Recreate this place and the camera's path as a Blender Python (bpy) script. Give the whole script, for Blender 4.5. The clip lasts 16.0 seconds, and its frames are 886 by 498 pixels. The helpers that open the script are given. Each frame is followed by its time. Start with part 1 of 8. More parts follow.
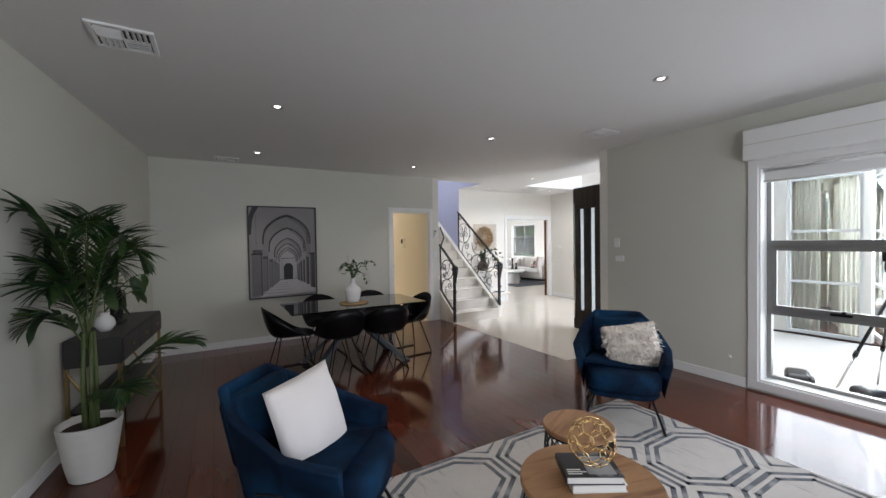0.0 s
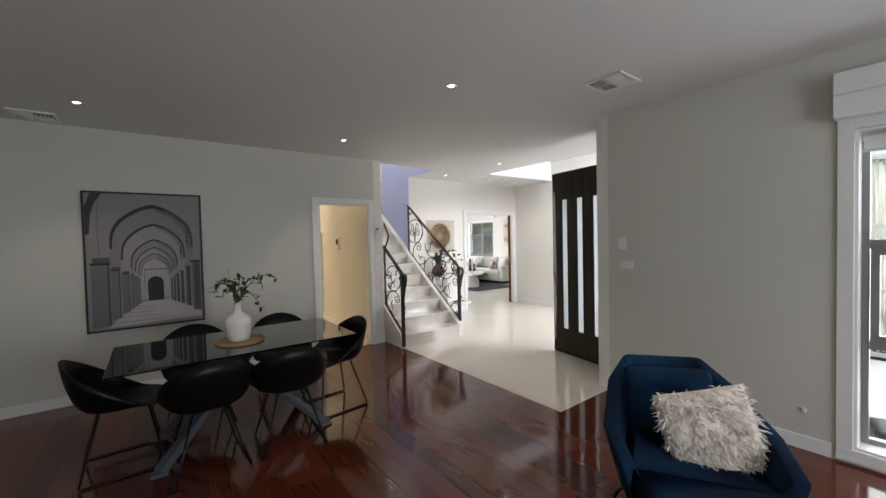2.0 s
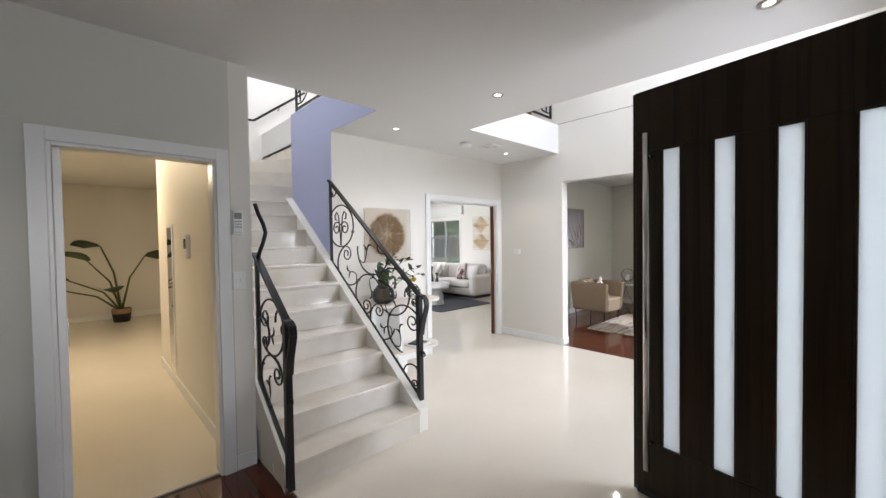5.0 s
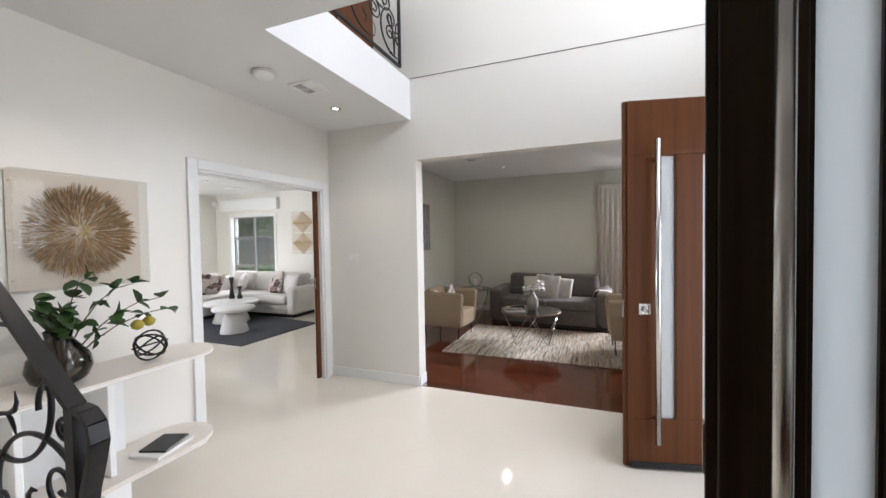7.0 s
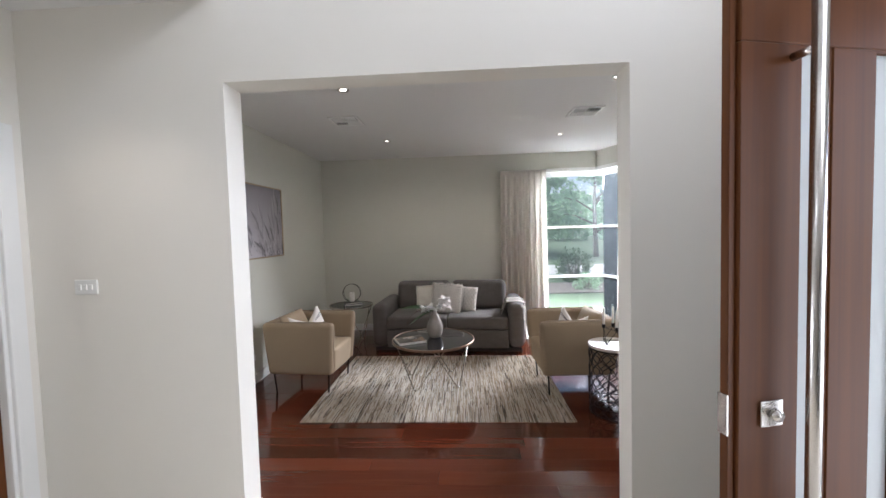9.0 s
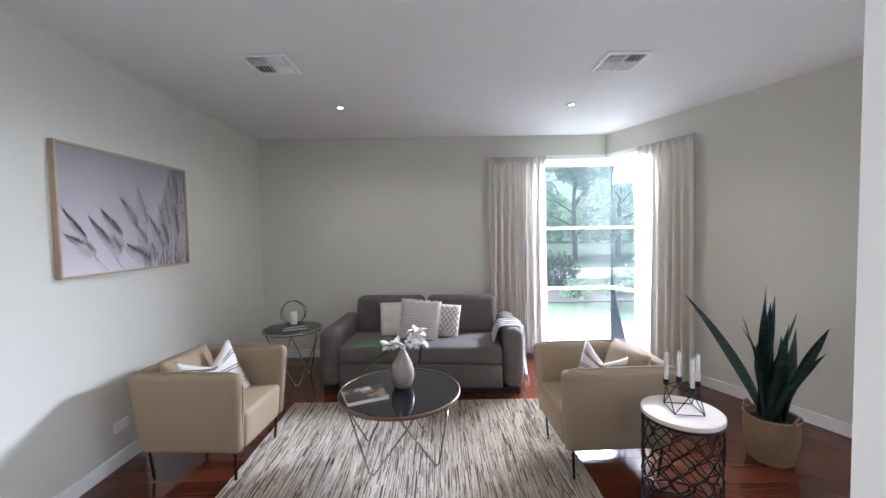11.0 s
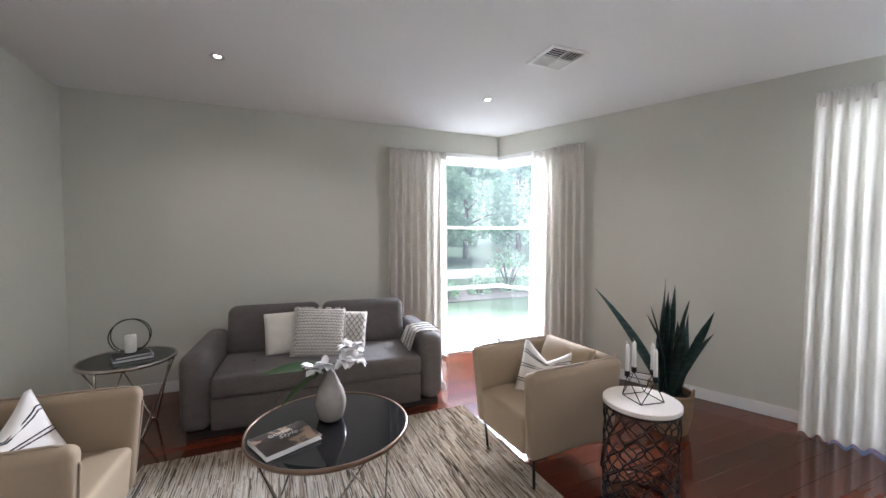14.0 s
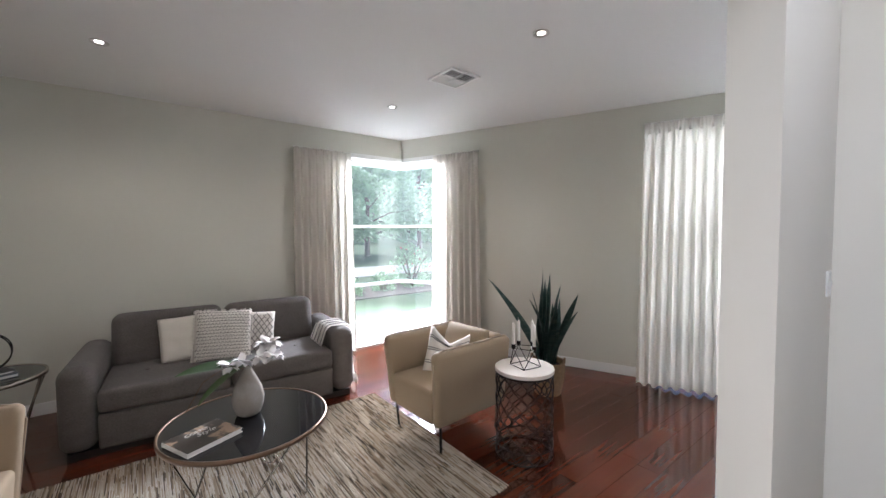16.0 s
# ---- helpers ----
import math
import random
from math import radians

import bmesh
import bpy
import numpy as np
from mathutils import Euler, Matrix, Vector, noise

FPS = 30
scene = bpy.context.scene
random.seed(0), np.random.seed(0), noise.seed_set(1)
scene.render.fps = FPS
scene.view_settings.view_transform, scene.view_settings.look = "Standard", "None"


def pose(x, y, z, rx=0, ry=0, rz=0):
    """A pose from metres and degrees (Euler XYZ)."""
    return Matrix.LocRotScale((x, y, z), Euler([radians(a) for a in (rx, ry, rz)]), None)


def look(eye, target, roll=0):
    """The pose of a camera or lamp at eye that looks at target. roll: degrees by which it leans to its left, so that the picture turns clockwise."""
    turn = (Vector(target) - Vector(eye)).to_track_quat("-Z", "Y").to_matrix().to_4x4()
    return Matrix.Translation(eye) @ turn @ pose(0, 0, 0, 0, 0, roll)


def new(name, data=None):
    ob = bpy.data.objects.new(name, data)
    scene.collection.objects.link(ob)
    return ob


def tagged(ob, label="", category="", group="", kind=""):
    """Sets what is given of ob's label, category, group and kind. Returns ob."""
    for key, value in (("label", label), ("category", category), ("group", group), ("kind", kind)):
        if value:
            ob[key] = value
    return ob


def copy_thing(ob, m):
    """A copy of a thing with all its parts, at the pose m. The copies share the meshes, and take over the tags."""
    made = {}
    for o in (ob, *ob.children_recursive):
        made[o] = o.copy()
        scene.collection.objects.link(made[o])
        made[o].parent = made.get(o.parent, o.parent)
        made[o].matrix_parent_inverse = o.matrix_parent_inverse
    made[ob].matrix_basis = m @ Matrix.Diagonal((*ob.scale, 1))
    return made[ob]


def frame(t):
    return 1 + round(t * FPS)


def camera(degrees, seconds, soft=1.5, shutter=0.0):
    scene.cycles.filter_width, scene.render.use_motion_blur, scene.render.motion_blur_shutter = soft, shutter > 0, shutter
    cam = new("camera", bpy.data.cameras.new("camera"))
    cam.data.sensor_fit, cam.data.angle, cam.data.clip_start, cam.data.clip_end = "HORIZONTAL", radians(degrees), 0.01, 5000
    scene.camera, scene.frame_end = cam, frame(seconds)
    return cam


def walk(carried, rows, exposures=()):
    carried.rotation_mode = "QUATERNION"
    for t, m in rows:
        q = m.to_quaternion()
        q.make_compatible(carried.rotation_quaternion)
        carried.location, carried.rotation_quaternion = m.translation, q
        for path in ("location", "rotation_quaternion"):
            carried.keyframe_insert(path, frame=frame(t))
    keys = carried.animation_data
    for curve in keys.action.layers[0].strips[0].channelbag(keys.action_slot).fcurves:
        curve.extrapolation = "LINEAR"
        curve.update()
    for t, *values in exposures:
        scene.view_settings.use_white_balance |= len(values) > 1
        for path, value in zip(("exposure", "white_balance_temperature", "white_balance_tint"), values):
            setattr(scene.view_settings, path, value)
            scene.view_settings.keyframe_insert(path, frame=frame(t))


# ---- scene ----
cam = camera(97.9, 16.0)
PATH = [
    (0, (0.642, 0.598, 1.508), (1.65, 2.324, 1.467), -0.9),
    (0.5, (0.714, 0.69, 1.508), (1.851, 2.335, 1.464), -1.0),
    (1, (0.936, 0.991, 1.511), (2.123, 2.601, 1.463), -1.1),
    (1.5, (1.208, 1.418, 1.517), (2.404, 3.02, 1.468), -1.3),
    (2, (1.556, 1.902, 1.535), (2.763, 3.496, 1.48), -1.3),
    (2.5, (1.834, 2.323, 1.53), (3.047, 3.912, 1.478), -1.2),
    (3, (2.159, 2.708, 1.538), (3.394, 4.28, 1.489), -1.1),
    (5.5, (3.807, 4.601, 1.517), (5.295, 5.936, 1.465), -0.8),
    (6, (4.174, 4.934, 1.525), (5.81, 6.084, 1.466), -0.9),
    (6.5, (4.483, 5.183, 1.529), (6.237, 6.142, 1.467), -0.9),
    (7, (4.857, 5.346, 1.508), (6.717, 6.079, 1.451), -1.0),
    (7.5, (5.228, 5.544, 1.545), (7.152, 6.087, 1.468), -1.1),
    (8, (5.677, 5.69, 1.548), (7.643, 6.047, 1.464), -1.1),
    (8.5, (6.098, 5.805, 1.552), (8.083, 6.035, 1.461), -1.4),
    (9, (6.534, 5.864, 1.544), (8.529, 5.973, 1.452), -1.6),
    (11.5, (7.997, 5.921, 1.534), (9.995, 5.893, 1.445), -1.0),
    (12, (8.179, 5.928, 1.519), (10.177, 5.901, 1.432), -0.9),
    (12.5, (8.325, 5.98, 1.504), (10.323, 5.945, 1.423), -0.8),
    (13, (8.438, 6.095, 1.472), (10.433, 5.974, 1.396), -0.6),
    (13.5, (8.411, 6.269, 1.467), (10.367, 5.86, 1.394), -0.3),
    (14, (8.304, 6.448, 1.467), (10.138, 5.653, 1.392), -0.0),
    (14.5, (8.216, 6.601, 1.467), (9.936, 5.583, 1.395), -0.1),
    (15, (8.174, 6.709, 1.472), (9.796, 5.541, 1.391), -0.1),
    (15.5, (8.144, 6.706, 1.482), (9.726, 5.485, 1.394), -0.3),
    (16, (8.097, 6.632, 1.477), (9.671, 5.4, 1.387), -0.4),
]
walk(cam, [(t, look(eye, target, roll)) for t, eye, target, roll in PATH],
     [(0, 1.68, 6100, 15), (3.0, 1.6, 6350, 16), (5.5, 1.5, 6150, 16), (8.0, 1.28, 6200, 16), (11.5, 1.85, 5550, 17), (16, 1.63, 5950, 17)])

# ---- world, sun and lamps ----
world = bpy.data.worlds.new("sky")
scene.world = world
world.use_nodes = True
wn = world.node_tree
sky = wn.nodes.new("ShaderNodeTexSky")
sky.sky_type = "NISHITA"
sky.sun_disc = False
sky.sun_elevation, sky.sun_rotation = radians(75), radians(67)
sky.air_density, sky.dust_density = 1.0, 3.0
wn.links.new(sky.outputs[0], wn.nodes["Background"].inputs[0])
wn.nodes["Background"].inputs[1].default_value = 0.064

sun = new("sun", bpy.data.lights.new("sun", "SUN"))
sun.data.energy, sun.data.angle, sun.data.color = 1.1, radians(20), (1.0, 0.96, 0.9)
sun.matrix_world = look((0, 0, 20), (Vector((0, 0, 20)) - Vector((0.14, 0.06, 0.97))))


def area_lamp(name, m, w, h, watts, color=(0.93, 0.97, 1.0)):
    """An area lamp that stands in for the sky at an opening, or is added as fill."""
    la = bpy.data.lights.new(name, "AREA")
    la.shape, la.size, la.size_y, la.energy, la.color = "RECTANGLE", w, h, watts, color
    ob = new(name, la)
    ob.matrix_world = m
    return ob


area_lamp("skylight_dining", look((5.5, 1.82, 1.15), (4.0, 1.82, 0.9)), 0.95, 1.9, 9)
# fill at an unseen window, added behind the sitting area
area_lamp("skylight_rear", look((2.6, -1.93, 1.35), (2.6, 2, 1.2)), 3.2, 1.9, 30)
area_lamp("skylight_entry", look((6.75, 3.85, 1.2), (6.75, 6, 1.0)), 1.9, 2.2, 10)
area_lamp("skylight_upper", look((7.0, 4.09, 4.3), (7.0, 8, 3.2)), 2.4, 1.6, 38)
# added fill under the closed upper ceiling; no opening or fitting there
area_lamp("skylight_landing", look((5.2, 8.6, 5.45), (5.2, 8.6, 0)), 1.6, 1.6, 20)
area_lamp("skylight_corner", look((14.2, 2.6, 2.75), (11.2, 5.6, 0.9)), 2.4, 0.9, 440)
area_lamp("skylight_lounge", look((8.75, 1.3, 2.3), (9.6, 5, 0.9)), 1.4, 1.8, 60)
area_lamp("skylight_family", look((13.1, 13.2, 2.95), (9, 11.6, 0.4)), 1.3, 0.9, 120)
# fill at a window added out of view in the family room
area_lamp("skylight_family_garden", look((7.2, 14.52, 1.4), (8.2, 9, 1.0)), 2.0, 1.7, 75)
# warm fill added below the passage ceiling, without a fitting or opening
area_lamp("skylight_store", look((3.3, 10.6, 2.6), (3.5, 10.4, 0.0)), 1.2, 1.4, 20, (1.0, 0.8, 0.5))

# ---- materials ----
def mat(name, color, rough=0.5, metal=0.0, vary=0.06, scale=3.0, fine=0.0, fine_scale=120.0, bump=0.0,
        bump_scale=80.0, coat=0.0, sheen=0.0, spec=0.5, stretch=(1, 1, 1), rough_vary=0.0, island=0.0, objrand=0.0, trans=0.0, alpha=1.0):
    """A principled surface with stains at one scale, grain at another and fine relief."""
    m = bpy.data.materials.new(name)
    m.use_nodes = True
    nt = m.node_tree
    N, L = nt.nodes, nt.links
    b = N["Principled BSDF"]
    b.inputs["Roughness"].default_value = rough
    b.inputs["Metallic"].default_value = metal
    b.inputs["Coat Weight"].default_value = coat
    b.inputs["Coat Roughness"].default_value = 0.06
    b.inputs["Sheen Weight"].default_value = sheen
    b.inputs["Specular IOR Level"].default_value = spec
    b.inputs["Transmission Weight"].default_value = trans
    tc = N.new("ShaderNodeTexCoord")
    mp = N.new("ShaderNodeMapping")
    mp.inputs["Scale"].default_value = stretch
    L.new(tc.outputs["Object"], mp.inputs[0])
    n1 = N.new("ShaderNodeTexNoise")
    n1.inputs["Scale"].default_value, n1.inputs["Detail"].default_value = scale, 4
    L.new(mp.outputs[0], n1.inputs[0])
    n2 = N.new("ShaderNodeTexNoise")
    n2.inputs["Scale"].default_value, n2.inputs["Detail"].default_value = fine_scale, 3
    L.new(mp.outputs[0], n2.inputs[0])
    add = N.new("ShaderNodeMath")
    add.operation = "MULTIPLY_ADD"
    L.new(n1.outputs[0], add.inputs[0])
    add.inputs[1].default_value = vary * 2
    add.inputs[2].default_value = 1 - vary
    add2 = N.new("ShaderNodeMath")
    add2.operation = "MULTIPLY_ADD"
    L.new(n2.outputs[0], add2.inputs[0])
    add2.inputs[1].default_value = fine * 2
    L.new(add.outputs[0], add2.inputs[2])
    sub = N.new("ShaderNodeMath")
    sub.operation = "SUBTRACT"
    L.new(add2.outputs[0], sub.inputs[0])
    sub.inputs[1].default_value = fine
    last = sub
    if island or objrand:
        g = N.new("ShaderNodeNewGeometry") if island else N.new("ShaderNodeObjectInfo")
        r = N.new("ShaderNodeMath")
        r.operation = "MULTIPLY_ADD"
        L.new(g.outputs["Random Per Island" if island else "Random"], r.inputs[0])
        r.inputs[1].default_value = 2 * (island or objrand)
        r.inputs[2].default_value = 1 - (island or objrand)
        mu = N.new("ShaderNodeMath")
        mu.operation = "MULTIPLY"
        L.new(r.outputs[0], mu.inputs[0])
        L.new(last.outputs[0], mu.inputs[1])
        last = mu
    mix = N.new("ShaderNodeVectorMath")
    mix.operation = "SCALE"
    mix.inputs[0].default_value = color
    L.new(last.outputs[0], mix.inputs["Scale"])
    L.new(mix.outputs[0], b.inputs["Base Color"])
    if rough_vary:
        rv = N.new("ShaderNodeMath")
        rv.operation = "MULTIPLY_ADD"
        L.new(n1.outputs[0], rv.inputs[0])
        rv.inputs[1].default_value, rv.inputs[2].default_value = rough_vary, rough - rough_vary / 2
        L.new(rv.outputs[0], b.inputs["Roughness"])
    if bump:
        n3 = N.new("ShaderNodeTexNoise")
        n3.inputs["Scale"].default_value, n3.inputs["Detail"].default_value = bump_scale, 3
        L.new(mp.outputs[0], n3.inputs[0])
        bp = N.new("ShaderNodeBump")
        bp.inputs["Strength"].default_value, bp.inputs["Distance"].default_value = bump, 0.002
        L.new(n3.outputs[0], bp.inputs["Height"])
        L.new(bp.outputs[0], b.inputs["Normal"])
    return m


def two_tone(m, color, scale, stretch=(1, 1, 1), low=0.45, high=0.6, detail=5):
    """Mixes a second colour into a surface along a noise."""
    nt = m.node_tree
    N, L = nt.nodes, nt.links
    b = N["Principled BSDF"]
    src = b.inputs["Base Color"].links[0].from_socket
    tc = N.new("ShaderNodeTexCoord")
    mp = N.new("ShaderNodeMapping")
    mp.inputs["Scale"].default_value = stretch
    L.new(tc.outputs["Object"], mp.inputs[0])
    n = N.new("ShaderNodeTexNoise")
    n.inputs["Scale"].default_value, n.inputs["Detail"].default_value = scale, detail
    L.new(mp.outputs[0], n.inputs[0])
    ra = N.new("ShaderNodeMapRange")
    ra.inputs["From Min"].default_value, ra.inputs["From Max"].default_value = low, high
    L.new(n.outputs[0], ra.inputs["Value"])
    mx = N.new("ShaderNodeMix")
    mx.data_type = "RGBA"
    L.new(ra.outputs["Result"], mx.inputs["Factor"])
    L.new(src, mx.inputs[6])
    mx.inputs[7].default_value = (*color, 1)
    L.new(mx.outputs[2], b.inputs["Base Color"])
    return m


def glow(name, color, strength):
    m = bpy.data.materials.new(name)
    m.use_nodes = True
    b = m.node_tree.nodes["Principled BSDF"]
    b.inputs["Base Color"].default_value = (0.8, 0.8, 0.8, 1)
    b.inputs["Emission Color"].default_value = (*color, 1)
    b.inputs["Emission Strength"].default_value = strength
    return m


def glass(name, tint=(1, 1, 1), refl=1.0, rough=0.0):
    """A thin clear pane: see-through with a gloss that grows at a slant."""
    m = bpy.data.materials.new(name)
    m.use_nodes = True
    nt = m.node_tree
    nt.nodes.remove(nt.nodes["Principled BSDF"])
    t = nt.nodes.new("ShaderNodeBsdfTransparent")
    t.inputs[0].default_value = (*tint, 1)
    g = nt.nodes.new("ShaderNodeBsdfGlossy")
    g.inputs["Roughness"].default_value = rough
    f = nt.nodes.new("ShaderNodeFresnel")
    f.inputs[0].default_value = 1.45
    mu = nt.nodes.new("ShaderNodeMath")
    mu.operation = "MULTIPLY"
    mu.inputs[1].default_value = refl
    nt.links.new(f.outputs[0], mu.inputs[0])
    mx = nt.nodes.new("ShaderNodeMixShader")
    nt.links.new(mu.outputs[0], mx.inputs[0])
    nt.links.new(t.outputs[0], mx.inputs[1])
    nt.links.new(g.outputs[0], mx.inputs[2])
    nt.links.new(mx.outputs[0], nt.nodes["Material Output"].inputs[0])
    return m


M_WALL = mat("wall_paint", (0.605, 0.60, 0.53), 0.6, vary=0.03, scale=1.2, bump=0.08, bump_scale=250)
M_HALL = mat("hall_paint", (0.768, 0.742, 0.682), 0.55, vary=0.02, scale=1.2, bump=0.06, bump_scale=250)
# bluer and darker than hall_paint, for the stair divider and slab edge
M_LILAC = mat("lilac_wall", (0.42, 0.45, 0.66), 0.6, vary=0.02, bump=0.06, bump_scale=250)
M_CEIL = mat("ceiling_paint", (0.74, 0.735, 0.72), 0.7, vary=0.02, scale=1.0, bump=0.05, bump_scale=200)
M_TRIM = mat("white_gloss_trim", (0.8, 0.8, 0.78), 0.3, vary=0.02, bump=0.03)
M_TILE = mat("polished_cream_tile", (0.74, 0.685, 0.59), 0.07, vary=0.05, scale=1.6, fine=0.02, fine_scale=40, rough_vary=0.05)
M_MARBLE = two_tone(mat("cream_marble", (0.67, 0.625, 0.55), 0.12, vary=0.06, scale=3, fine=0.03), (0.57, 0.5, 0.41), 3.4, (1, 1, 1), 0.5, 0.76)
M_PLANK = two_tone(mat("jarrah_boards", (0.086, 0.0195, 0.0088), 0.10, vary=0.15, scale=5, fine=0.05, fine_scale=40, stretch=(9, 0.5, 9), coat=0.12, spec=0.5, objrand=0.45, rough_vary=0.05, bump=0.02, bump_scale=14), (0.115, 0.033, 0.015), 3, (10, 0.5, 10), 0.5, 0.8)
M_JOINT = mat("dark_joint", (0.02, 0.008, 0.005), 0.5, vary=0.1)
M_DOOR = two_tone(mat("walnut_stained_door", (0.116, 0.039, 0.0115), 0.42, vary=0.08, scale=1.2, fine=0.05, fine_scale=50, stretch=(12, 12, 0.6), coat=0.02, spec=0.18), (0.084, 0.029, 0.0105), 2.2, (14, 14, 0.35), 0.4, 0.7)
# darker than M_DOOR, used on the left entry leaf only
M_DOORDARK = two_tone(mat("dark_brown_door", (0.034, 0.021, 0.010), 0.32, vary=0.12, scale=1.2, fine=0.06, fine_scale=50, stretch=(12, 12, 0.6), coat=0.03, spec=0.25), (0.018, 0.011, 0.006), 2.2, (14, 14, 0.35))
M_BLACKIRON = mat("black_iron", (0.012, 0.012, 0.013), 0.42, 0.3, vary=0.2, scale=14, bump=0.25, bump_scale=60)
M_STEEL = mat("brushed_steel", (0.62, 0.6, 0.57), 0.24, 1.0, vary=0.05, fine=0.05, stretch=(1, 1, 0.05))
M_ALU = mat("grey_aluminium_frame", (0.27, 0.27, 0.26), 0.4, 0.6, vary=0.04)
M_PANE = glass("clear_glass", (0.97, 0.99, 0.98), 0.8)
# pale veil mixed into the pane imitates haze and reflection on the glass
M_HAZE = glass("hazed_glass", (0.95, 0.99, 0.99), 1.0)
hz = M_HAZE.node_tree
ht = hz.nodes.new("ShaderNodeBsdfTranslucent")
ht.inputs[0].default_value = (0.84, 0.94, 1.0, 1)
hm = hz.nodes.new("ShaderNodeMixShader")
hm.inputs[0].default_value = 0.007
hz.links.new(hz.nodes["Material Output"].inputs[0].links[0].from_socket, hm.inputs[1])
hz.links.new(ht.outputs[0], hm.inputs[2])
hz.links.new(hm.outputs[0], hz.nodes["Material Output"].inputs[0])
M_BLACKPL = mat("black_plastic", (0.004, 0.004, 0.0045), 0.32, spec=0.2, vary=0.1, scale=5)
M_WHITEPL = mat("white_plastic", (0.8, 0.8, 0.78), 0.35, vary=0.02)
M_BULB = glow("lamp_glow", (1.0, 0.94, 0.84), 3.5)


# ---- mesh helpers ----
def box(bm, x0, y0, z0, x1, y1, z1, bevel=0.0, seg=2):
    v = bmesh.ops.create_cube(bm, size=1.0, matrix=Matrix.LocRotScale(((x0 + x1) / 2, (y0 + y1) / 2, (z0 + z1) / 2), None, (abs(x1 - x0), abs(y1 - y0), abs(z1 - z0))))["verts"]
    if bevel:
        e = {e for a in v for e in a.link_edges}
        bmesh.ops.bevel(bm, geom=list(e), offset=bevel, segments=seg, profile=0.5, affect="EDGES")
    return bm


def boxm(*a, bevel=0.0, seg=2):
    return box(bmesh.new(), *a, bevel=bevel, seg=seg)


def tube(bm, pts, r, sides=8, closed=False, flat=1.0):
    """A round bar swept along points; r may be a list. flat squashes it along its binormal."""
    pts = [Vector(p) for p in pts]
    n = len(pts)
    rs = r if isinstance(r, (list, tuple)) else [r] * n
    rings = []
    up = None
    for i, p in enumerate(pts):
        a, c = pts[(i - 1) % n] if closed or i else p, pts[(i + 1) % n] if closed or i < n - 1 else p
        d = (c - a)
        d = d.normalized() if d.length > 1e-9 else Vector((0, 0, 1))
        if up is None:
            up = Vector((0, 0, 1)) if abs(d.z) < 0.9 else Vector((1, 0, 0))
        u = (up - d * up.dot(d))
        u = u.normalized() if u.length > 1e-6 else d.orthogonal().normalized()
        up = u
        w = d.cross(u)
        rings.append([bm.verts.new(p + rs[i] * (u * math.cos(k * math.tau / sides) + flat * w * math.sin(k * math.tau / sides))) for k in range(sides)])
    for i in range(n if closed else n - 1):
        A, B = rings[i], rings[(i + 1) % n]
        for k in range(sides):
            f = bm.faces.new((A[k], A[(k + 1) % sides], B[(k + 1) % sides], B[k]))
            f.smooth = True
    if not closed:
        bm.faces.new(rings[0][::-1])
        bm.faces.new(rings[-1])
    return bm


def lathe(bm, profile, seg=32, at=(0, 0, 0), cap=True):
    """Turns (radius, z) pairs round the upright axis."""
    ax, ay, az = at
    rings = [[bm.verts.new((ax + r * math.cos(k * math.tau / seg), ay + r * math.sin(k * math.tau / seg), az + z)) for k in range(seg)] for r, z in profile]
    for A, B in zip(rings, rings[1:]):
        for k in range(seg):
            f = bm.faces.new((A[k], A[(k + 1) % seg], B[(k + 1) % seg], B[k]))
            f.smooth = True
    if cap:
        bm.faces.new(rings[0][::-1])
        bm.faces.new(rings[-1])
    return bm


def cushion(bm, w, h, t, m=Matrix(), n=14, puff=0.55, sag=0.0, seed=0):
    """A soft pillow: w across, h high, t thick, in the local xz plane."""
    rows = {}
    for s in (1, -1):
        for i in range(n + 1):
            for j in range(n + 1):
                u, v = i / n * 2 - 1, j / n * 2 - 1
                edge = i in (0, n) or j in (0, n)
                if edge and s == -1:
                    continue
                f = max(0.0, (1 - u * u) * (1 - v * v)) ** puff
                pinch = 1 - 0.06 * (1 - abs(u * v)) * (abs(u) ** 3 + abs(v) ** 3) / 2
                wob = 0.012 * noise.noise((u * 2.1 + seed, v * 2.1, s * 3.0 + seed)) * f
                rows[(s, i, j)] = bm.verts.new(m @ Vector((u * w / 2 * pinch, s * (t / 2 * f + wob), v * h / 2 * pinch - sag * f * (1 - v * v))))
    g = lambda s, i, j: rows.get((s, i, j)) or rows[(1, i, j)]
    for s in (1, -1):
        for i in range(n):
            for j in range(n):
                q = [g(s, i, j), g(s, i + 1, j), g(s, i + 1, j + 1), g(s, i, j + 1)]
                f = bm.faces.new(q if s == -1 else q[::-1])
                f.smooth = True
    return bm


def rbox(bm, x0, y0, z0, x1, y1, z1, r=0.03, seg=4, bulge=0.0, m=None):
    """A padded block with rounded edges."""
    b2 = bmesh.new()
    box(b2, x0, y0, z0, x1, y1, z1, r, seg)
    for f in b2.faces:
        f.smooth = True
    if bulge:
        cx, cy, cz = (x0 + x1) / 2, (y0 + y1) / 2, (z0 + z1) / 2
        bmesh.ops.subdivide_edges(b2, edges=[e for e in b2.edges if e.calc_length() > 0.12], cuts=5, use_grid_fill=True)
        for v in b2.verts:
            u, w, q = (v.co.x - cx) / (x1 - x0) * 2, (v.co.y - cy) / (y1 - y0) * 2, (v.co.z - cz) / (z1 - z0) * 2
            if abs(q) > 0.8:
                v.co.z += math.copysign(bulge, q) * max(0, (1 - u * u)) ** 0.6 * max(0, (1 - w * w)) ** 0.6
    if m is not None:
        b2.transform(m)
    join(bm, b2)
    return bm


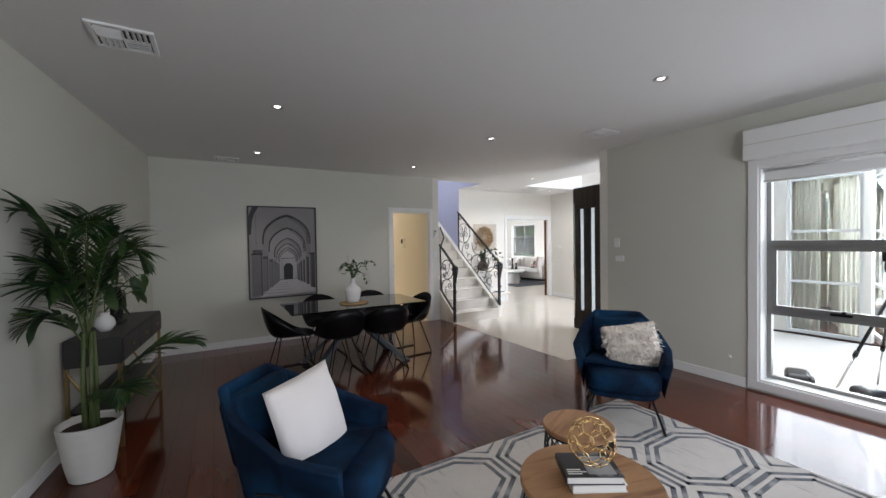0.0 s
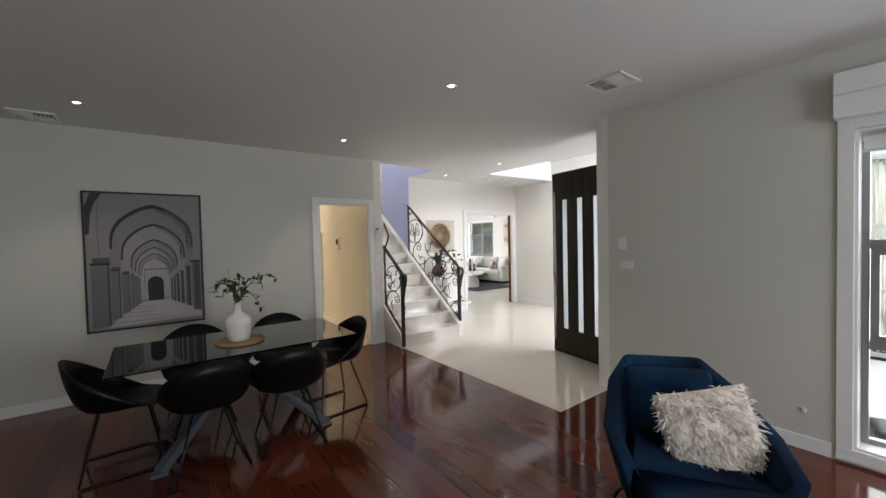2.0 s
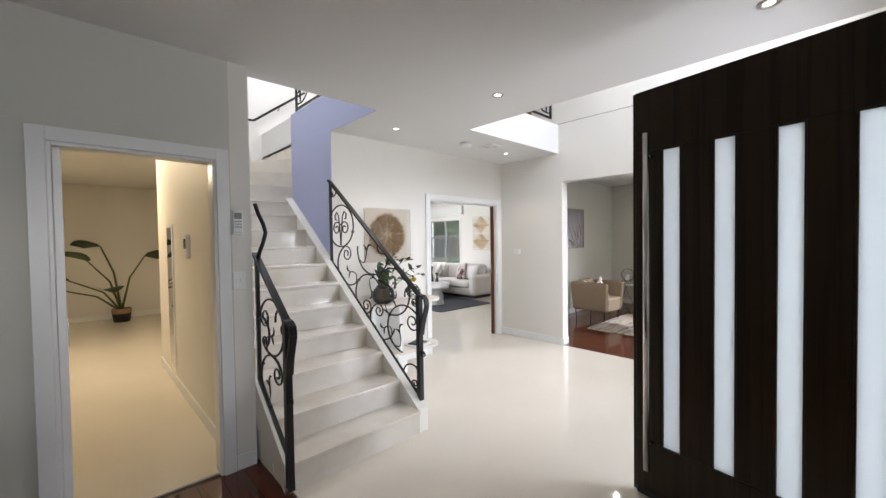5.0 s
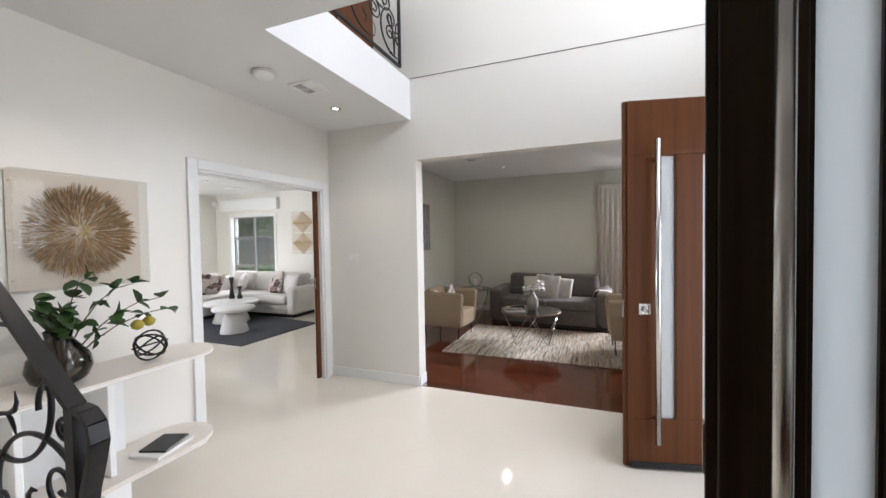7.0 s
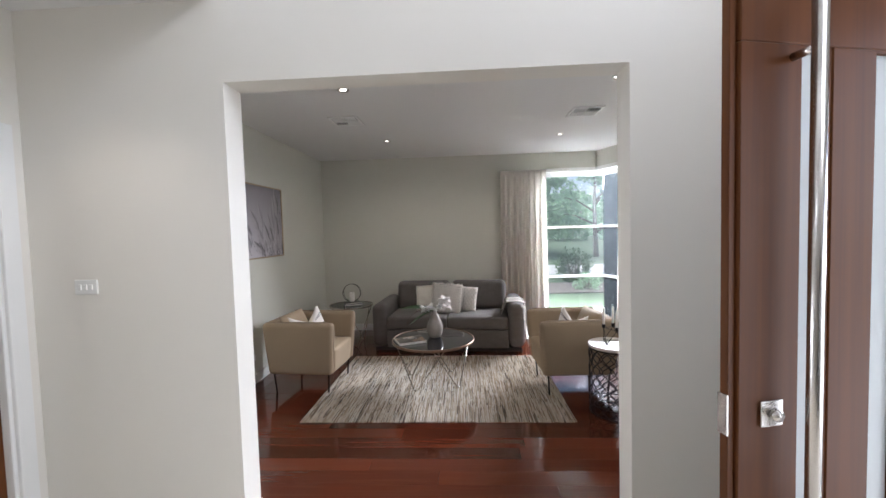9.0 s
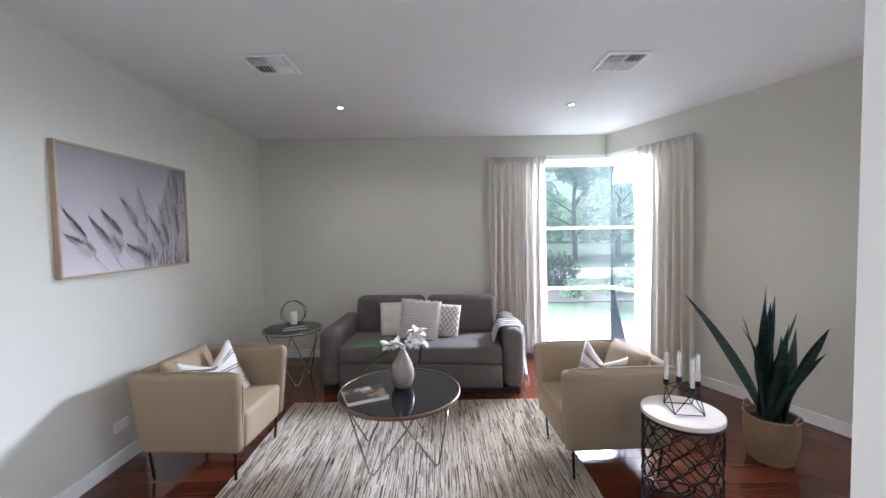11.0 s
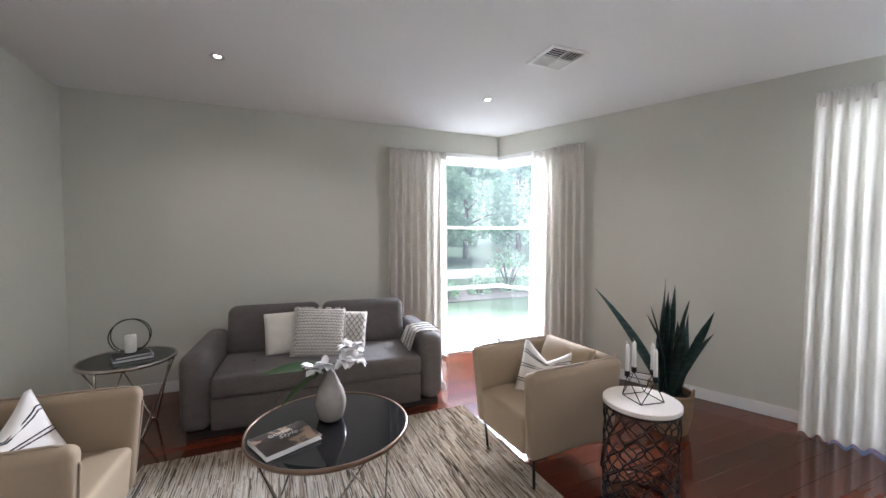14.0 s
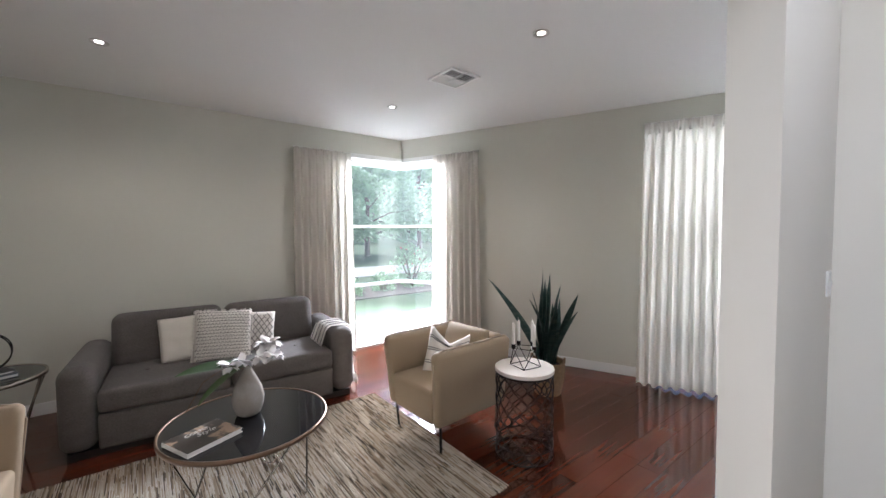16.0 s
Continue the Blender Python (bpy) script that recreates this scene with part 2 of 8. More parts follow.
def join(bm, other):
    me = bpy.data.meshes.new("tmp")
    other.to_mesh(me)
    other.free()
    bm.from_mesh(me)
    bpy.data.meshes.remove(me)
    return bm


def mesh_ob(name, bm, material, smooth=None):
    me = bpy.data.meshes.new(name)
    bmesh.ops.recalc_face_normals(bm, faces=bm.faces)
    bm.to_mesh(me)
    bm.free()
    me.materials.append(material)
    if smooth is not None:
        for p in me.polygons:
            p.use_smooth = smooth
    return new(name, me)


def part(name, bm, material, parent, label="", smooth=None):
    ob = mesh_ob(name, bm, material, smooth)
    ob.parent = parent
    if label:
        ob["label"] = label
    return ob


def thing(name, label, category, group="", at=None):
    ob = new(name)
    ob.empty_display_size = 0.1
    if at is not None:
        ob.matrix_basis = at
    return tagged(ob, label, category, group)


def solid(name, bm, material, label, category, kind="structure", smooth=None, group=""):
    return tagged(mesh_ob(name, bm, material, smooth), label, category, group, kind)


def arc(cx, cz, r, a0, a1, n=16, f=lambda a, b: (a, 0, b)):
    return [f(cx + r * math.cos(math.radians(a0 + (a1 - a0) * i / n)), cz + r * math.sin(math.radians(a0 + (a1 - a0) * i / n))) for i in range(n + 1)]

# ---- structure ----
H = 2.7
UP = 5.6


def wall(name, x0, y0, x1, y1, z0, z1, holes=(), material=M_WALL, axis="x", label="painted plaster wall"):
    """A wall with real openings; holes are (from, to, bottom, top) along its axis."""
    bm = bmesh.new()
    a0, a1 = (x0, x1) if axis == "x" else (y0, y1)

    def piece(p, q, r, s):
        if q - p < 1e-4 or s - r < 1e-4:
            return
        if axis == "x":
            box(bm, p, y0, r, q, y1, s)
        else:
            box(bm, x0, p, r, x1, q, s)
    cur = a0
    for p, q, r, s in sorted(holes):
        piece(cur, p, z0, z1)
        piece(p, q, z0, r)
        piece(p, q, s, z1)
        cur = q
    piece(cur, a1, z0, z1)
    return solid(name, bm, material, label, "wall")


XL, YB = -0.2, -2.0
# dining and sitting room
wall("wall_dining_back", -0.25, 7.04, 4.19, 7.16, 0, H, [(3.345, 4.105, 0, 2.05)], label="pale sage painted dining wall with doorway")
bm = boxm(-0.12, -9.2, 0, 0, 0, H)
bm.transform(Matrix.Translation((-0.13, 7.04, 0)) @ Matrix.Rotation(radians(-4.6), 4, "Z"))
solid("wall_dining_side", bm, M_WALL, "pale sage painted side wall", "wall")
wall("wall_dining_rear", -1.0, YB - 0.12, 5.16, YB, 0, H, [(1.0, 4.2, 0.4, 2.3)], label="pale sage painted wall behind the sitting area")
wall("wall_dining_window", 5.16, YB - 0.12, 5.40, 3.95, 0, H, [(1.33, 2.28, 0.1, 2.2)], axis="y", label="pale sage painted wall with tall window")
# entry front
wall("wall_front", 5.16, 3.95, 8.395, 4.07, 0, 3.1, [(5.62, 7.93, 0, 2.40)], M_HALL, label="white entry wall with double door opening")
wall("wall_front_upper", 5.16, 3.95, 8.395, 4.07, 3.1, UP, [(5.7, 7.9, 3.4, 5.2)], M_HALL, label="white upper front wall with a wide window")
# hall back and side walls
wall("wall_hall_back", 5.46, 8.09, 8.395, 8.21, 0, H, [(6.86, 8.27, 0, 2.05)], M_HALL, label="white hall wall with wide sliding doorway")
wall("wall_lounge_opening", 8.395, 2.2, 8.545, 8.09, 0, UP, [(2.28, 3.12, 0.0, 2.4), (5.08, 7.02, 0, 2.3)], M_HALL, axis="y", label="white hall wall with square lounge opening")
wall("wall_stair_side", 4.19, 7.04, 4.31, 10.2, 0, UP, (), M_HALL, axis="y", label="white stairwell wall")
wall("wall_stair_end", 4.31, 10.2, 9.0, 10.32, 3.1, UP, (), M_HALL, label="white stairwell end wall upper part")
wall("wall_stair_end_lower", 4.31, 10.2, 6.9, 10.32, 0, 3.1, (), M_HALL, label="white stairwell end wall")
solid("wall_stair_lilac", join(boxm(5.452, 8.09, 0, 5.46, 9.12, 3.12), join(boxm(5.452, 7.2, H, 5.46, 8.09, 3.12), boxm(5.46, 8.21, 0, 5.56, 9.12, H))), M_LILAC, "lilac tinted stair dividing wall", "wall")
wall("wall_upper_west", 4.19, 3.95, 4.31, 7.04, 3.1, UP, (), M_HALL, axis="y", label="white upper landing wall")
wall("wall_upper_front", 4.31, 3.95, 5.16, 4.07, 3.1, UP, (), M_HALL, label="white upper front wall")
wall("wall_upper_east", 8.395, 8.09, 8.545, 10.2, 3.1, UP, (), M_HALL, axis="y", label="white upper landing wall")
# lounge
LW = Vector((12.57, 3.826))
LD = Vector((math.cos(radians(22.3)), math.sin(radians(22.3))))
wall("wall_lounge_left", 8.545, 8.09, 12.92, 8.21, 0, H, label="pale grey lounge side wall")
wall("wall_lounge_back", 12.57, 4.58, 12.92, 8.09, 0, H, label="pale grey lounge back wall")
solid("wall_lounge_back_head", boxm(12.57, 3.83, 2.42, 12.92, 4.58, H), M_WALL, "pale grey wall above the corner window", "wall")


def slant(s0, s1, z0, z1, d0=0.0, d1=0.35):
    """A box along the slanting lounge wall, s metres back from its corner, d metres outwards."""
    bm = bmesh.new()
    box(bm, -s1, -d1, z0, -s0, -d0, z1)
    bm.transform(Matrix.Translation((LW.x, LW.y, 0)) @ Matrix.Rotation(radians(22.3), 4, "Z"))
    return bm


solid("wall_lounge_slanted", join(slant(0.62, 1.3, 0, H), slant(1.3, 3.0, 0, H, 0.0, 0.12)), M_WALL, "pale grey slanted lounge wall", "wall")
solid("wall_lounge_slanted_head", join(slant(-0.2, 0.62, 2.42, H), slant(3.0, 4.45, 2.42, H, 0.0, 0.12)), M_WALL, "pale grey wall above the lounge windows", "wall")
# family room
wall("wall_family_left", 5.56, 8.21, 5.68, 14.6, 0, H, (), M_HALL, axis="y", label="white family room wall")
wall("wall_family_far", 5.68, 14.57, 12.3, 14.69, 0, H, [(6.2, 8.2, 0.4, 2.2)], M_HALL, label="white family room end wall")
wall("wall_family_window", 12.1, 8.21, 12.3, 14.57, 0, H, [(12.6, 14.04, 0.62, 2.16)], M_HALL, axis="y", label="pale family room wall with window")
# room behind the dining wall
wall("wall_passage_left", 1.2, 7.16, 1.32, 14.6, 0, H, (), M_HALL, axis="y", label="cream passage wall")
wall("wall_passage_end", 1.2, 14.6, 5.68, 14.72, 0, H, (), M_HALL, label="cream passage end wall")

# floors
solid("floor_tile", join(boxm(4.36, 3.95, -0.06, 8.40, 8.15, 0), boxm(5.62, 8.15, -0.06, 12.3, 14.69, 0)), M_TILE, "polished cream tile floor of the hall", "floor")
solid("floor_passage", join(boxm(1.25, 7.10, -0.06, 4.19, 14.65, 0.0), boxm(4.19, 10.25, -0.06, 5.6, 14.65, 0.0)), M_TILE, "polished cream tile floor of the passage", "floor")
# ceilings
solid("ceiling_dining", join(boxm(-1.0, YB - 0.1, H, 5.30, 7.10, H + 0.1), boxm(1.2, 7.10, H, 4.25, 10.2, H + 0.1)), M_CEIL, "white plaster ceiling with downlights", "ceiling")
bm = bmesh.new()
box(bm, 5.30, 3.96, H, 6.55, 7.2, 3.1)
box(bm, 4.31, 7.10, H, 5.30, 7.2, 3.1)
box(bm, 5.46, 7.2, H, 6.55, 10.2, 3.1)
box(bm, 6.55, 7.07, H, 8.395, 10.2, 3.1)
box(bm, 4.31, 3.96, H + 0.1, 5.30, 7.10, 3.1)
solid("ceiling_hall", bm, M_CEIL, "white hall ceiling with an open void above the entry", "ceiling")
solid("ceiling_lounge", boxm(8.46, 1.5, H, 13.0, 8.2, H + 0.12), M_CEIL, "white lounge ceiling with downlights", "ceiling")
solid("ceiling_family", join(boxm(8.395, 8.15, H, 12.4, 10.2, H + 0.12), boxm(1.2, 10.2, H, 12.4, 14.75, H + 0.12)), M_CEIL, "white family room ceiling", "ceiling")
solid("ceiling_upper", boxm(4.1, 3.9, UP, 8.7, 10.4, UP + 0.12), M_CEIL, "white upper floor ceiling", "ceiling")
M_SUB = mat("subfloor", (0.03, 0.012, 0.008), 0.6, vary=0.1)
floor_dining = solid("floor_dining", join(boxm(-0.95, YB, -0.06, 4.36, 7.10, -0.012), boxm(4.36, YB, -0.06, 5.2, 3.95, -0.012)), M_SUB, "dark red polished timber board floor", "floor")
floor_lounge = solid("floor_lounge", boxm(8.40, 1.3, -0.06, 12.9, 8.09, -0.012), M_SUB, "dark red polished timber board floor", "floor")

# ---- trim, doors, windows, stairs ----
def skirt(name, x0, y0, x1, y1, h=0.1, t=0.014):
    """A skirting board from point to point, standing on the left of its run."""
    d = Vector((x1 - x0, y1 - y0))
    bm = boxm(0, 0, 0, d.length, t, h, bevel=0.004)
    bm.transform(Matrix.Translation((x0, y0, 0)) @ Matrix.Rotation(math.atan2(d.y, d.x), 4, "Z"))
    return solid(name, bm, M_TRIM, "white painted skirting board", "skirting")


skirt("baseboard_1", 3.27, 7.04, -0.13, 7.04)
skirt("baseboard_2", 4.305, 7.04, 4.18, 7.04)
skirt("baseboard_3", -0.13, 7.04, -0.86, -2.0)
skirt("baseboard_4", 5.16, 2.38, 5.16, 3.95)
skirt("baseboard_5", 5.16, -2.0, 5.16, 1.23)
skirt("baseboard_6", 8.395, 7.02, 8.395, 8.09)
skirt("baseboard_7", 8.395, 4.07, 8.395, 5.08)
skirt("baseboard_8", 8.545, 7.02, 8.395, 7.02)
skirt("baseboard_9", 8.395, 5.08, 8.545, 5.08)
skirt("baseboard_10", 12.57, 8.09, 8.52, 8.09)
skirt("baseboard_11", 12.57, 4.62, 12.57, 8.09)
sx = [LW - LD * s for s in (0.66, 2.98)]
skirt("baseboard_12", sx[1].x, sx[1].y, sx[0].x, sx[0].y)
skirt("baseboard_13", 6.79, 8.09, 5.47, 8.09)
skirt("baseboard_14", 4.19, 7.2, 4.19, 10.2)
skirt("baseboard_15", 12.1, 8.3, 12.1, 14.57)
skirt("baseboard_16", 12.1, 14.57, 5.7, 14.57)
skirt("baseboard_17", 8.545, 3.2, 8.545, 5.08)
skirt("baseboard_18", 8.545, 7.02, 8.545, 8.09)
skirt("baseboard_19", 5.56, 14.6, 1.35, 14.6)


def architrave(name, a0, a1, top, at, axis, side, w=0.072, t=0.018, reveal=0.12, sill=False, bottom=0.0):
    """White door or window trim round an opening from a0 to a1, on one face of its wall, with jamb lining."""
    root = tagged(new(name), "white painted door trim and lining", "trim", "", "structure")

    def piece(nm, p, q, r, s, d0, d1):
        if axis == "x":
            bm = boxm(p, at + side * d0, r, q, at + side * d1, s, bevel=0.003, seg=1)
        else:
            bm = boxm(at + side * d0, p, r, at + side * d1, q, s, bevel=0.003, seg=1)
        part(nm, bm, M_TRIM, root)
    piece("jamb_trim", a0 - w, a0, bottom, top + w, -0.002, t)
    piece("jamb_trim", a1, a1 + w, bottom, top + w, -0.002, t)
    piece("head_trim", a0, a1, top, top + w, -0.002, t)
    piece("lining", a0 - 0.001, a0 + 0.018, bottom, top, -reveal, 0.001)
    piece("lining", a1 - 0.018, a1 + 0.001, bottom, top, -reveal, 0.001)
    piece("lining_head", a0 + 0.018, a1 - 0.018, top - 0.018, top + 0.001, -reveal, 0.001)
    if sill:
        piece("sill", a0 - w, a1 + w, bottom - w, bottom, -0.002, t + 0.004)
        piece("sill_board", a0, a1, bottom - 0.001, bottom + 0.016, -reveal, 0.002)
    return root


architrave("trim_passage_door", 3.345, 4.105, 2.05, 7.04, "x", -1)
architrave("trim_family_door", 6.86, 8.27, 2.05, 8.09, "x", -1, 0.075, 0.02)
architrave("trim_dining_window", 1.33, 2.28, 2.17, 5.16, "y", -1, 0.08, 0.02, 0.16, True, 0.1)
architrave("trim_family_window", 12.6, 14.04, 2.14, 12.1, "y", -1, 0.06, 0.02, 0.12, True, 0.62)

# sliding door leaf edges in their pockets
d = thing("sliding_door", "brown timber sliding door edge in its wall pocket", "door")
part("leaf", boxm(8.205, 8.13, 0.01, 8.252, 8.165, 2.03, bevel=0.003), M_DOOR, d)
part("edge_pull", boxm(8.202, 8.138, 0.98, 8.206, 8.156, 1.1), M_STEEL, d, "steel edge pull")
d = thing("passage_sliding_door", "white painted sliding door edge with steel catch", "door")
part("leaf", boxm(3.364, 7.08, 0.01, 3.40, 7.115, 2.03, bevel=0.003), M_TRIM, d)
part("catch", boxm(3.40, 7.085, 0.98, 3.404, 7.11, 1.12), M_STEEL, d, "steel catch plate")


def front_leaf(name, hinge, tip, label, grip, first, wood, locked=True):
    """A pivoting entry door leaf with four frosted strips and a long pull bar; local x runs from hinge to tip."""
    h, t = Vector(hinge), Vector(tip)
    w = (t - h).length
    ang = math.atan2(t.y - h.y, t.x - h.x)
    root = thing(name, label, "door", "entry double doors", Matrix.Translation((h.x, h.y, 0)) @ Matrix.Rotation(ang, 4, "Z"))
    T, Z0, Z1 = 0.022, 0.012, 2.35
    sw = 0.104
    cs = [w - first - k * 0.25 for k in range(4)]
    xs = [0.0]
    for c in sorted(cs):
        xs += [c - sw / 2, c + sw / 2]
    xs.append(w)
    for i in range(0, len(xs), 2):
        part("stile", boxm(xs[i], -T, 0.33, xs[i + 1], T, 2.005, bevel=0.003, seg=1), wood, root)
    part("top_rail", boxm(0, -T, 2.005, w, T, Z1, bevel=0.003, seg=1), wood, root)
    part("bottom_rail", boxm(0, -T, Z0, w, T, 0.33, bevel=0.003, seg=1), wood, root)
    part("rebate_edge", boxm(w, -0.012, Z0, w + 0.022, 0.012, Z1, bevel=0.002, seg=1), wood, root)
    part("drip_strip", boxm(0.01, -T - 0.012, 0.012, w - 0.01, T + 0.012, 0.05, bevel=0.004), M_BLACKIRON, root, "black weather strip")
    for c in cs:
        part("frosted_pane", boxm(c - sw / 2 - 0.004, -0.005, 0.325, c + sw / 2 + 0.004, 0.005, 2.01), M_FROST, root, "frosted glass strip")
        for s in (1, -1):
            part("glazing_bead", boxm(c - sw / 2, s * 0.007, 1.997, c + sw / 2, s * 0.018, 2.005), wood, root)
            part("glazing_bead", boxm(c + s * (sw / 2 - 0.007), -0.018, 0.33, c + s * sw / 2, 0.018, 2.005), wood, root)
    for s in (1, -1):
        bm = tube(bmesh.new(), [(w - grip, s * 0.085, 0.2), (w - grip, s * 0.085, 2.09)], 0.017, 16)
        bar = part("pull_bar", bm, M_STEEL, root, "long brushed steel pull bar")
        for z in (0.34, 1.97):
            part("standoff", tube(bmesh.new(), [(w - grip, s * 0.02, z), (w - grip, s * 0.085, z)], 0.011, 12), M_STEEL, bar)
        if not locked:
            continue
        lock = part("lock_plate", boxm(w - 0.135, s * T, 1.0, w - 0.065, s * (T + 0.008), 1.07, bevel=0.002), M_STEEL, root, "square steel lock plate")
        part("thumb_turn", lathe(bmesh.new(), [(0.0, 0.0), (0.016, 0.002), (0.015, 0.022), (0.0, 0.024)], 16, cap=False), M_STEEL, lock).matrix_basis = Matrix.Translation((w - 0.1, s * (T + 0.006), 1.035)) @ Matrix.Rotation(radians(-90 * s), 4, "X")
    part("latch", boxm(w + 0.021, -0.014, 0.98, w + 0.026, 0.014, 1.09), M_STEEL, root, "steel latch plate")
    return root


M_FROST = mat("frosted_glass", (0.86, 0.89, 0.9), 0.06, vary=0.01, spec=0.6)
tr = M_FROST.node_tree.nodes.new("ShaderNodeBsdfTranslucent")
tr.inputs[0].default_value = (0.9, 0.94, 0.95, 1)
mx = M_FROST.node_tree.nodes.new("ShaderNodeMixShader")
mx.inputs[0].default_value = 0.62
M_FROST.node_tree.links.new(M_FROST.node_tree.nodes["Principled BSDF"].outputs[0], mx.inputs[1])
M_FROST.node_tree.links.new(tr.outputs[0], mx.inputs[2])
M_FROST.node_tree.links.new(mx.outputs[0], M_FROST.node_tree.nodes["Material Output"].inputs[0])

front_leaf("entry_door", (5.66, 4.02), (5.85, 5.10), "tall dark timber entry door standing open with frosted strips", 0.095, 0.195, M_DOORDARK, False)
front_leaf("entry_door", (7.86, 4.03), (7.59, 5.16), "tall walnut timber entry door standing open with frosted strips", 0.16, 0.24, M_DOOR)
root = tagged(new("door_frame_1"), "dark timber frame of the double entry doors", "door frame", "", "structure")
part("jamb", boxm(5.62, 3.93, 0, 5.665, 4.09, 2.40, bevel=0.003), M_DOOR, root)
part("jamb", boxm(7.885, 3.93, 0, 7.93, 4.09, 2.40, bevel=0.003), M_DOOR, root)
part("head", boxm(5.665, 3.93, 2.365, 7.885, 4.09, 2.40, bevel=0.003), M_DOOR, root)
part("threshold", boxm(5.665, 3.93, -0.01, 7.885, 4.07, 0.012, bevel=0.004), M_STEEL, root, "steel door threshold")
d = thing("door_stop", "small steel door stop on the skirting", "door stop")
part("rod", tube(bmesh.new(), [(8.38, 5.04, 0.05), (8.32, 5.04, 0.05)], 0.006, 10), M_STEEL, d)
part("rubber_tip", tube(bmesh.new(), [(8.32, 5.04, 0.05), (8.305, 5.04, 0.05)], 0.009, 10), M_BLACKPL, d, "black rubber tip")

# dining window
win = tagged(new("window_1"), "grey aluminium awning window in three panes", "window", "", "structure")


def bar(parent, x0, y0, z0, x1, y1, z1, m=M_ALU, nm="frame_bar"):
    return part(nm, boxm(x0, y0, z0, x1, y1, z1, bevel=0.003, seg=1), m, parent)


bar(win, 5.29, 1.348, 0.116, 5.34, 1.385, 2.15)
bar(win, 5.29, 2.225, 0.116, 5.34, 2.262, 2.15)
bar(win, 5.29, 1.385, 2.115, 5.34, 2.225, 2.15)
bar(win, 5.29, 1.385, 0.116, 5.34, 2.225, 0.15)
bar(win, 5.285, 1.385, 1.405, 5.345, 2.225, 1.465)
bar(win, 5.285, 1.385, 0.745, 5.345, 2.225, 0.80)
sash = part("sash", boxm(5.275, 1.39, 0.80, 5.30, 1.43, 1.405), M_ALU, win)
part("sash_bar", boxm(5.275, 2.18, 0.80, 5.30, 2.22, 1.405), M_ALU, sash)
part("sash_bar", boxm(5.275, 1.43, 1.365, 5.30, 2.18, 1.405), M_ALU, sash)
part("sash_bar", boxm(5.275, 1.43, 0.80, 5.30, 2.18, 0.84), M_ALU, sash)
wdr = part("winder", boxm(5.255, 1.66, 0.80, 5.285, 1.80, 0.825, bevel=0.006), M_BLACKPL, win, "black chain winder")
part("winder_handle", boxm(5.245, 1.70, 0.822, 5.275, 1.725, 0.85, bevel=0.005), M_BLACKPL, wdr)
for z0, z1 in ((0.15, 0.745), (0.84, 1.365), (1.465, 2.115)):
    g = part("pane", boxm(5.313, 1.385, z0, 5.318, 2.225, z1), M_PANE, win)
    g.visible_shadow = False
pel = thing("pelmet", "white boxed pelmet above the dining window", "pelmet")
part("box", boxm(5.05, 1.22, 2.24, 5.158, 2.37, 2.525, bevel=0.006), M_TRIM, pel)
# raised strip in darker wall paint draws the shade of a groove
part("groove", boxm(5.044, 1.225, 2.38, 5.0505, 2.365, 2.387), M_WALL, pel)
rb = thing("roller_blind", "white roller blind rolled nearly up", "blind")
part("roll", tube(bmesh.new(), [(5.22, 1.36, 2.12), (5.22, 2.25, 2.12)], 0.028, 16), M_WHITEPL, rb)
part("fabric", boxm(5.19, 1.365, 2.03, 5.193, 2.245, 2.12), M_WHITEPL, rb)
part("bottom_rail", tube(bmesh.new(), [(5.1915, 1.36, 2.03), (5.1915, 2.25, 2.03)], 0.01, 10), M_WHITEPL, rb)

# lounge corner window: butt-jointed glass at the corner
cw = tagged(new("window_2"), "white framed corner window with butt-jointed glass", "window", "", "structure")
GX, GD = 12.86, 0.29
gp = LW + Vector((LD.y, -LD.x)) * GD
k = (GX - gp.x) / LD.x
GC = gp + LD * k
SM = Matrix.Translation((GC.x, GC.y, 0)) @ Matrix.Rotation(radians(22.3), 4, "Z")


def slantbox(parent, s0, s1, z0, z1, d0, d1, m=M_TRIM, nm="frame_bar"):
    bm = boxm(-s1, -d1, z0, -s0, -d0, z1)
    bm.transform(SM)
    return part(nm, bm, m, parent)


M_WFRAME = mat("white_window_frame", (0.72, 0.74, 0.74), 0.35, vary=0.02)
for z0, z1 in ((0.0, 0.05), (0.74, 0.78), (1.535, 1.575), (2.36, 2.42)):
    bar(cw, GX - 0.025, GC.y + 0.004, z0, GX + 0.025, 4.58, z1, M_WFRAME)
    slantbox(cw, 0.004, 1.0, z0, z1, -0.025, 0.025, M_WFRAME)
bar(cw, GX - 0.025, 4.545, 0.05, GX + 0.025, 4.578, 2.36, M_WFRAME)
slantbox(cw, 0.93, 0.97, 0.05, 2.36, -0.025, 0.025, M_WFRAME)
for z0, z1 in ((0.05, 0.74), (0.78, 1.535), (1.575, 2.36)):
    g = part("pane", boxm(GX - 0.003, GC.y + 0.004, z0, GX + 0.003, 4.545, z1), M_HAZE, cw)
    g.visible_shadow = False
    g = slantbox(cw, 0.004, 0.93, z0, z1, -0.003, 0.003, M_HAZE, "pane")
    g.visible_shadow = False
bar(cw, 12.55, 3.84, 2.40, 12.64, 4.58, 2.455, M_TRIM, "head_trim")
bm = slant(0.0, 0.62, 2.40, 2.455, -0.02, 0.07)
part("head_trim", bm, M_TRIM, cw)
bar(cw, 12.575, 3.70, -0.004, 12.835, 4.578, 0.016, M_TRIM, "sill")
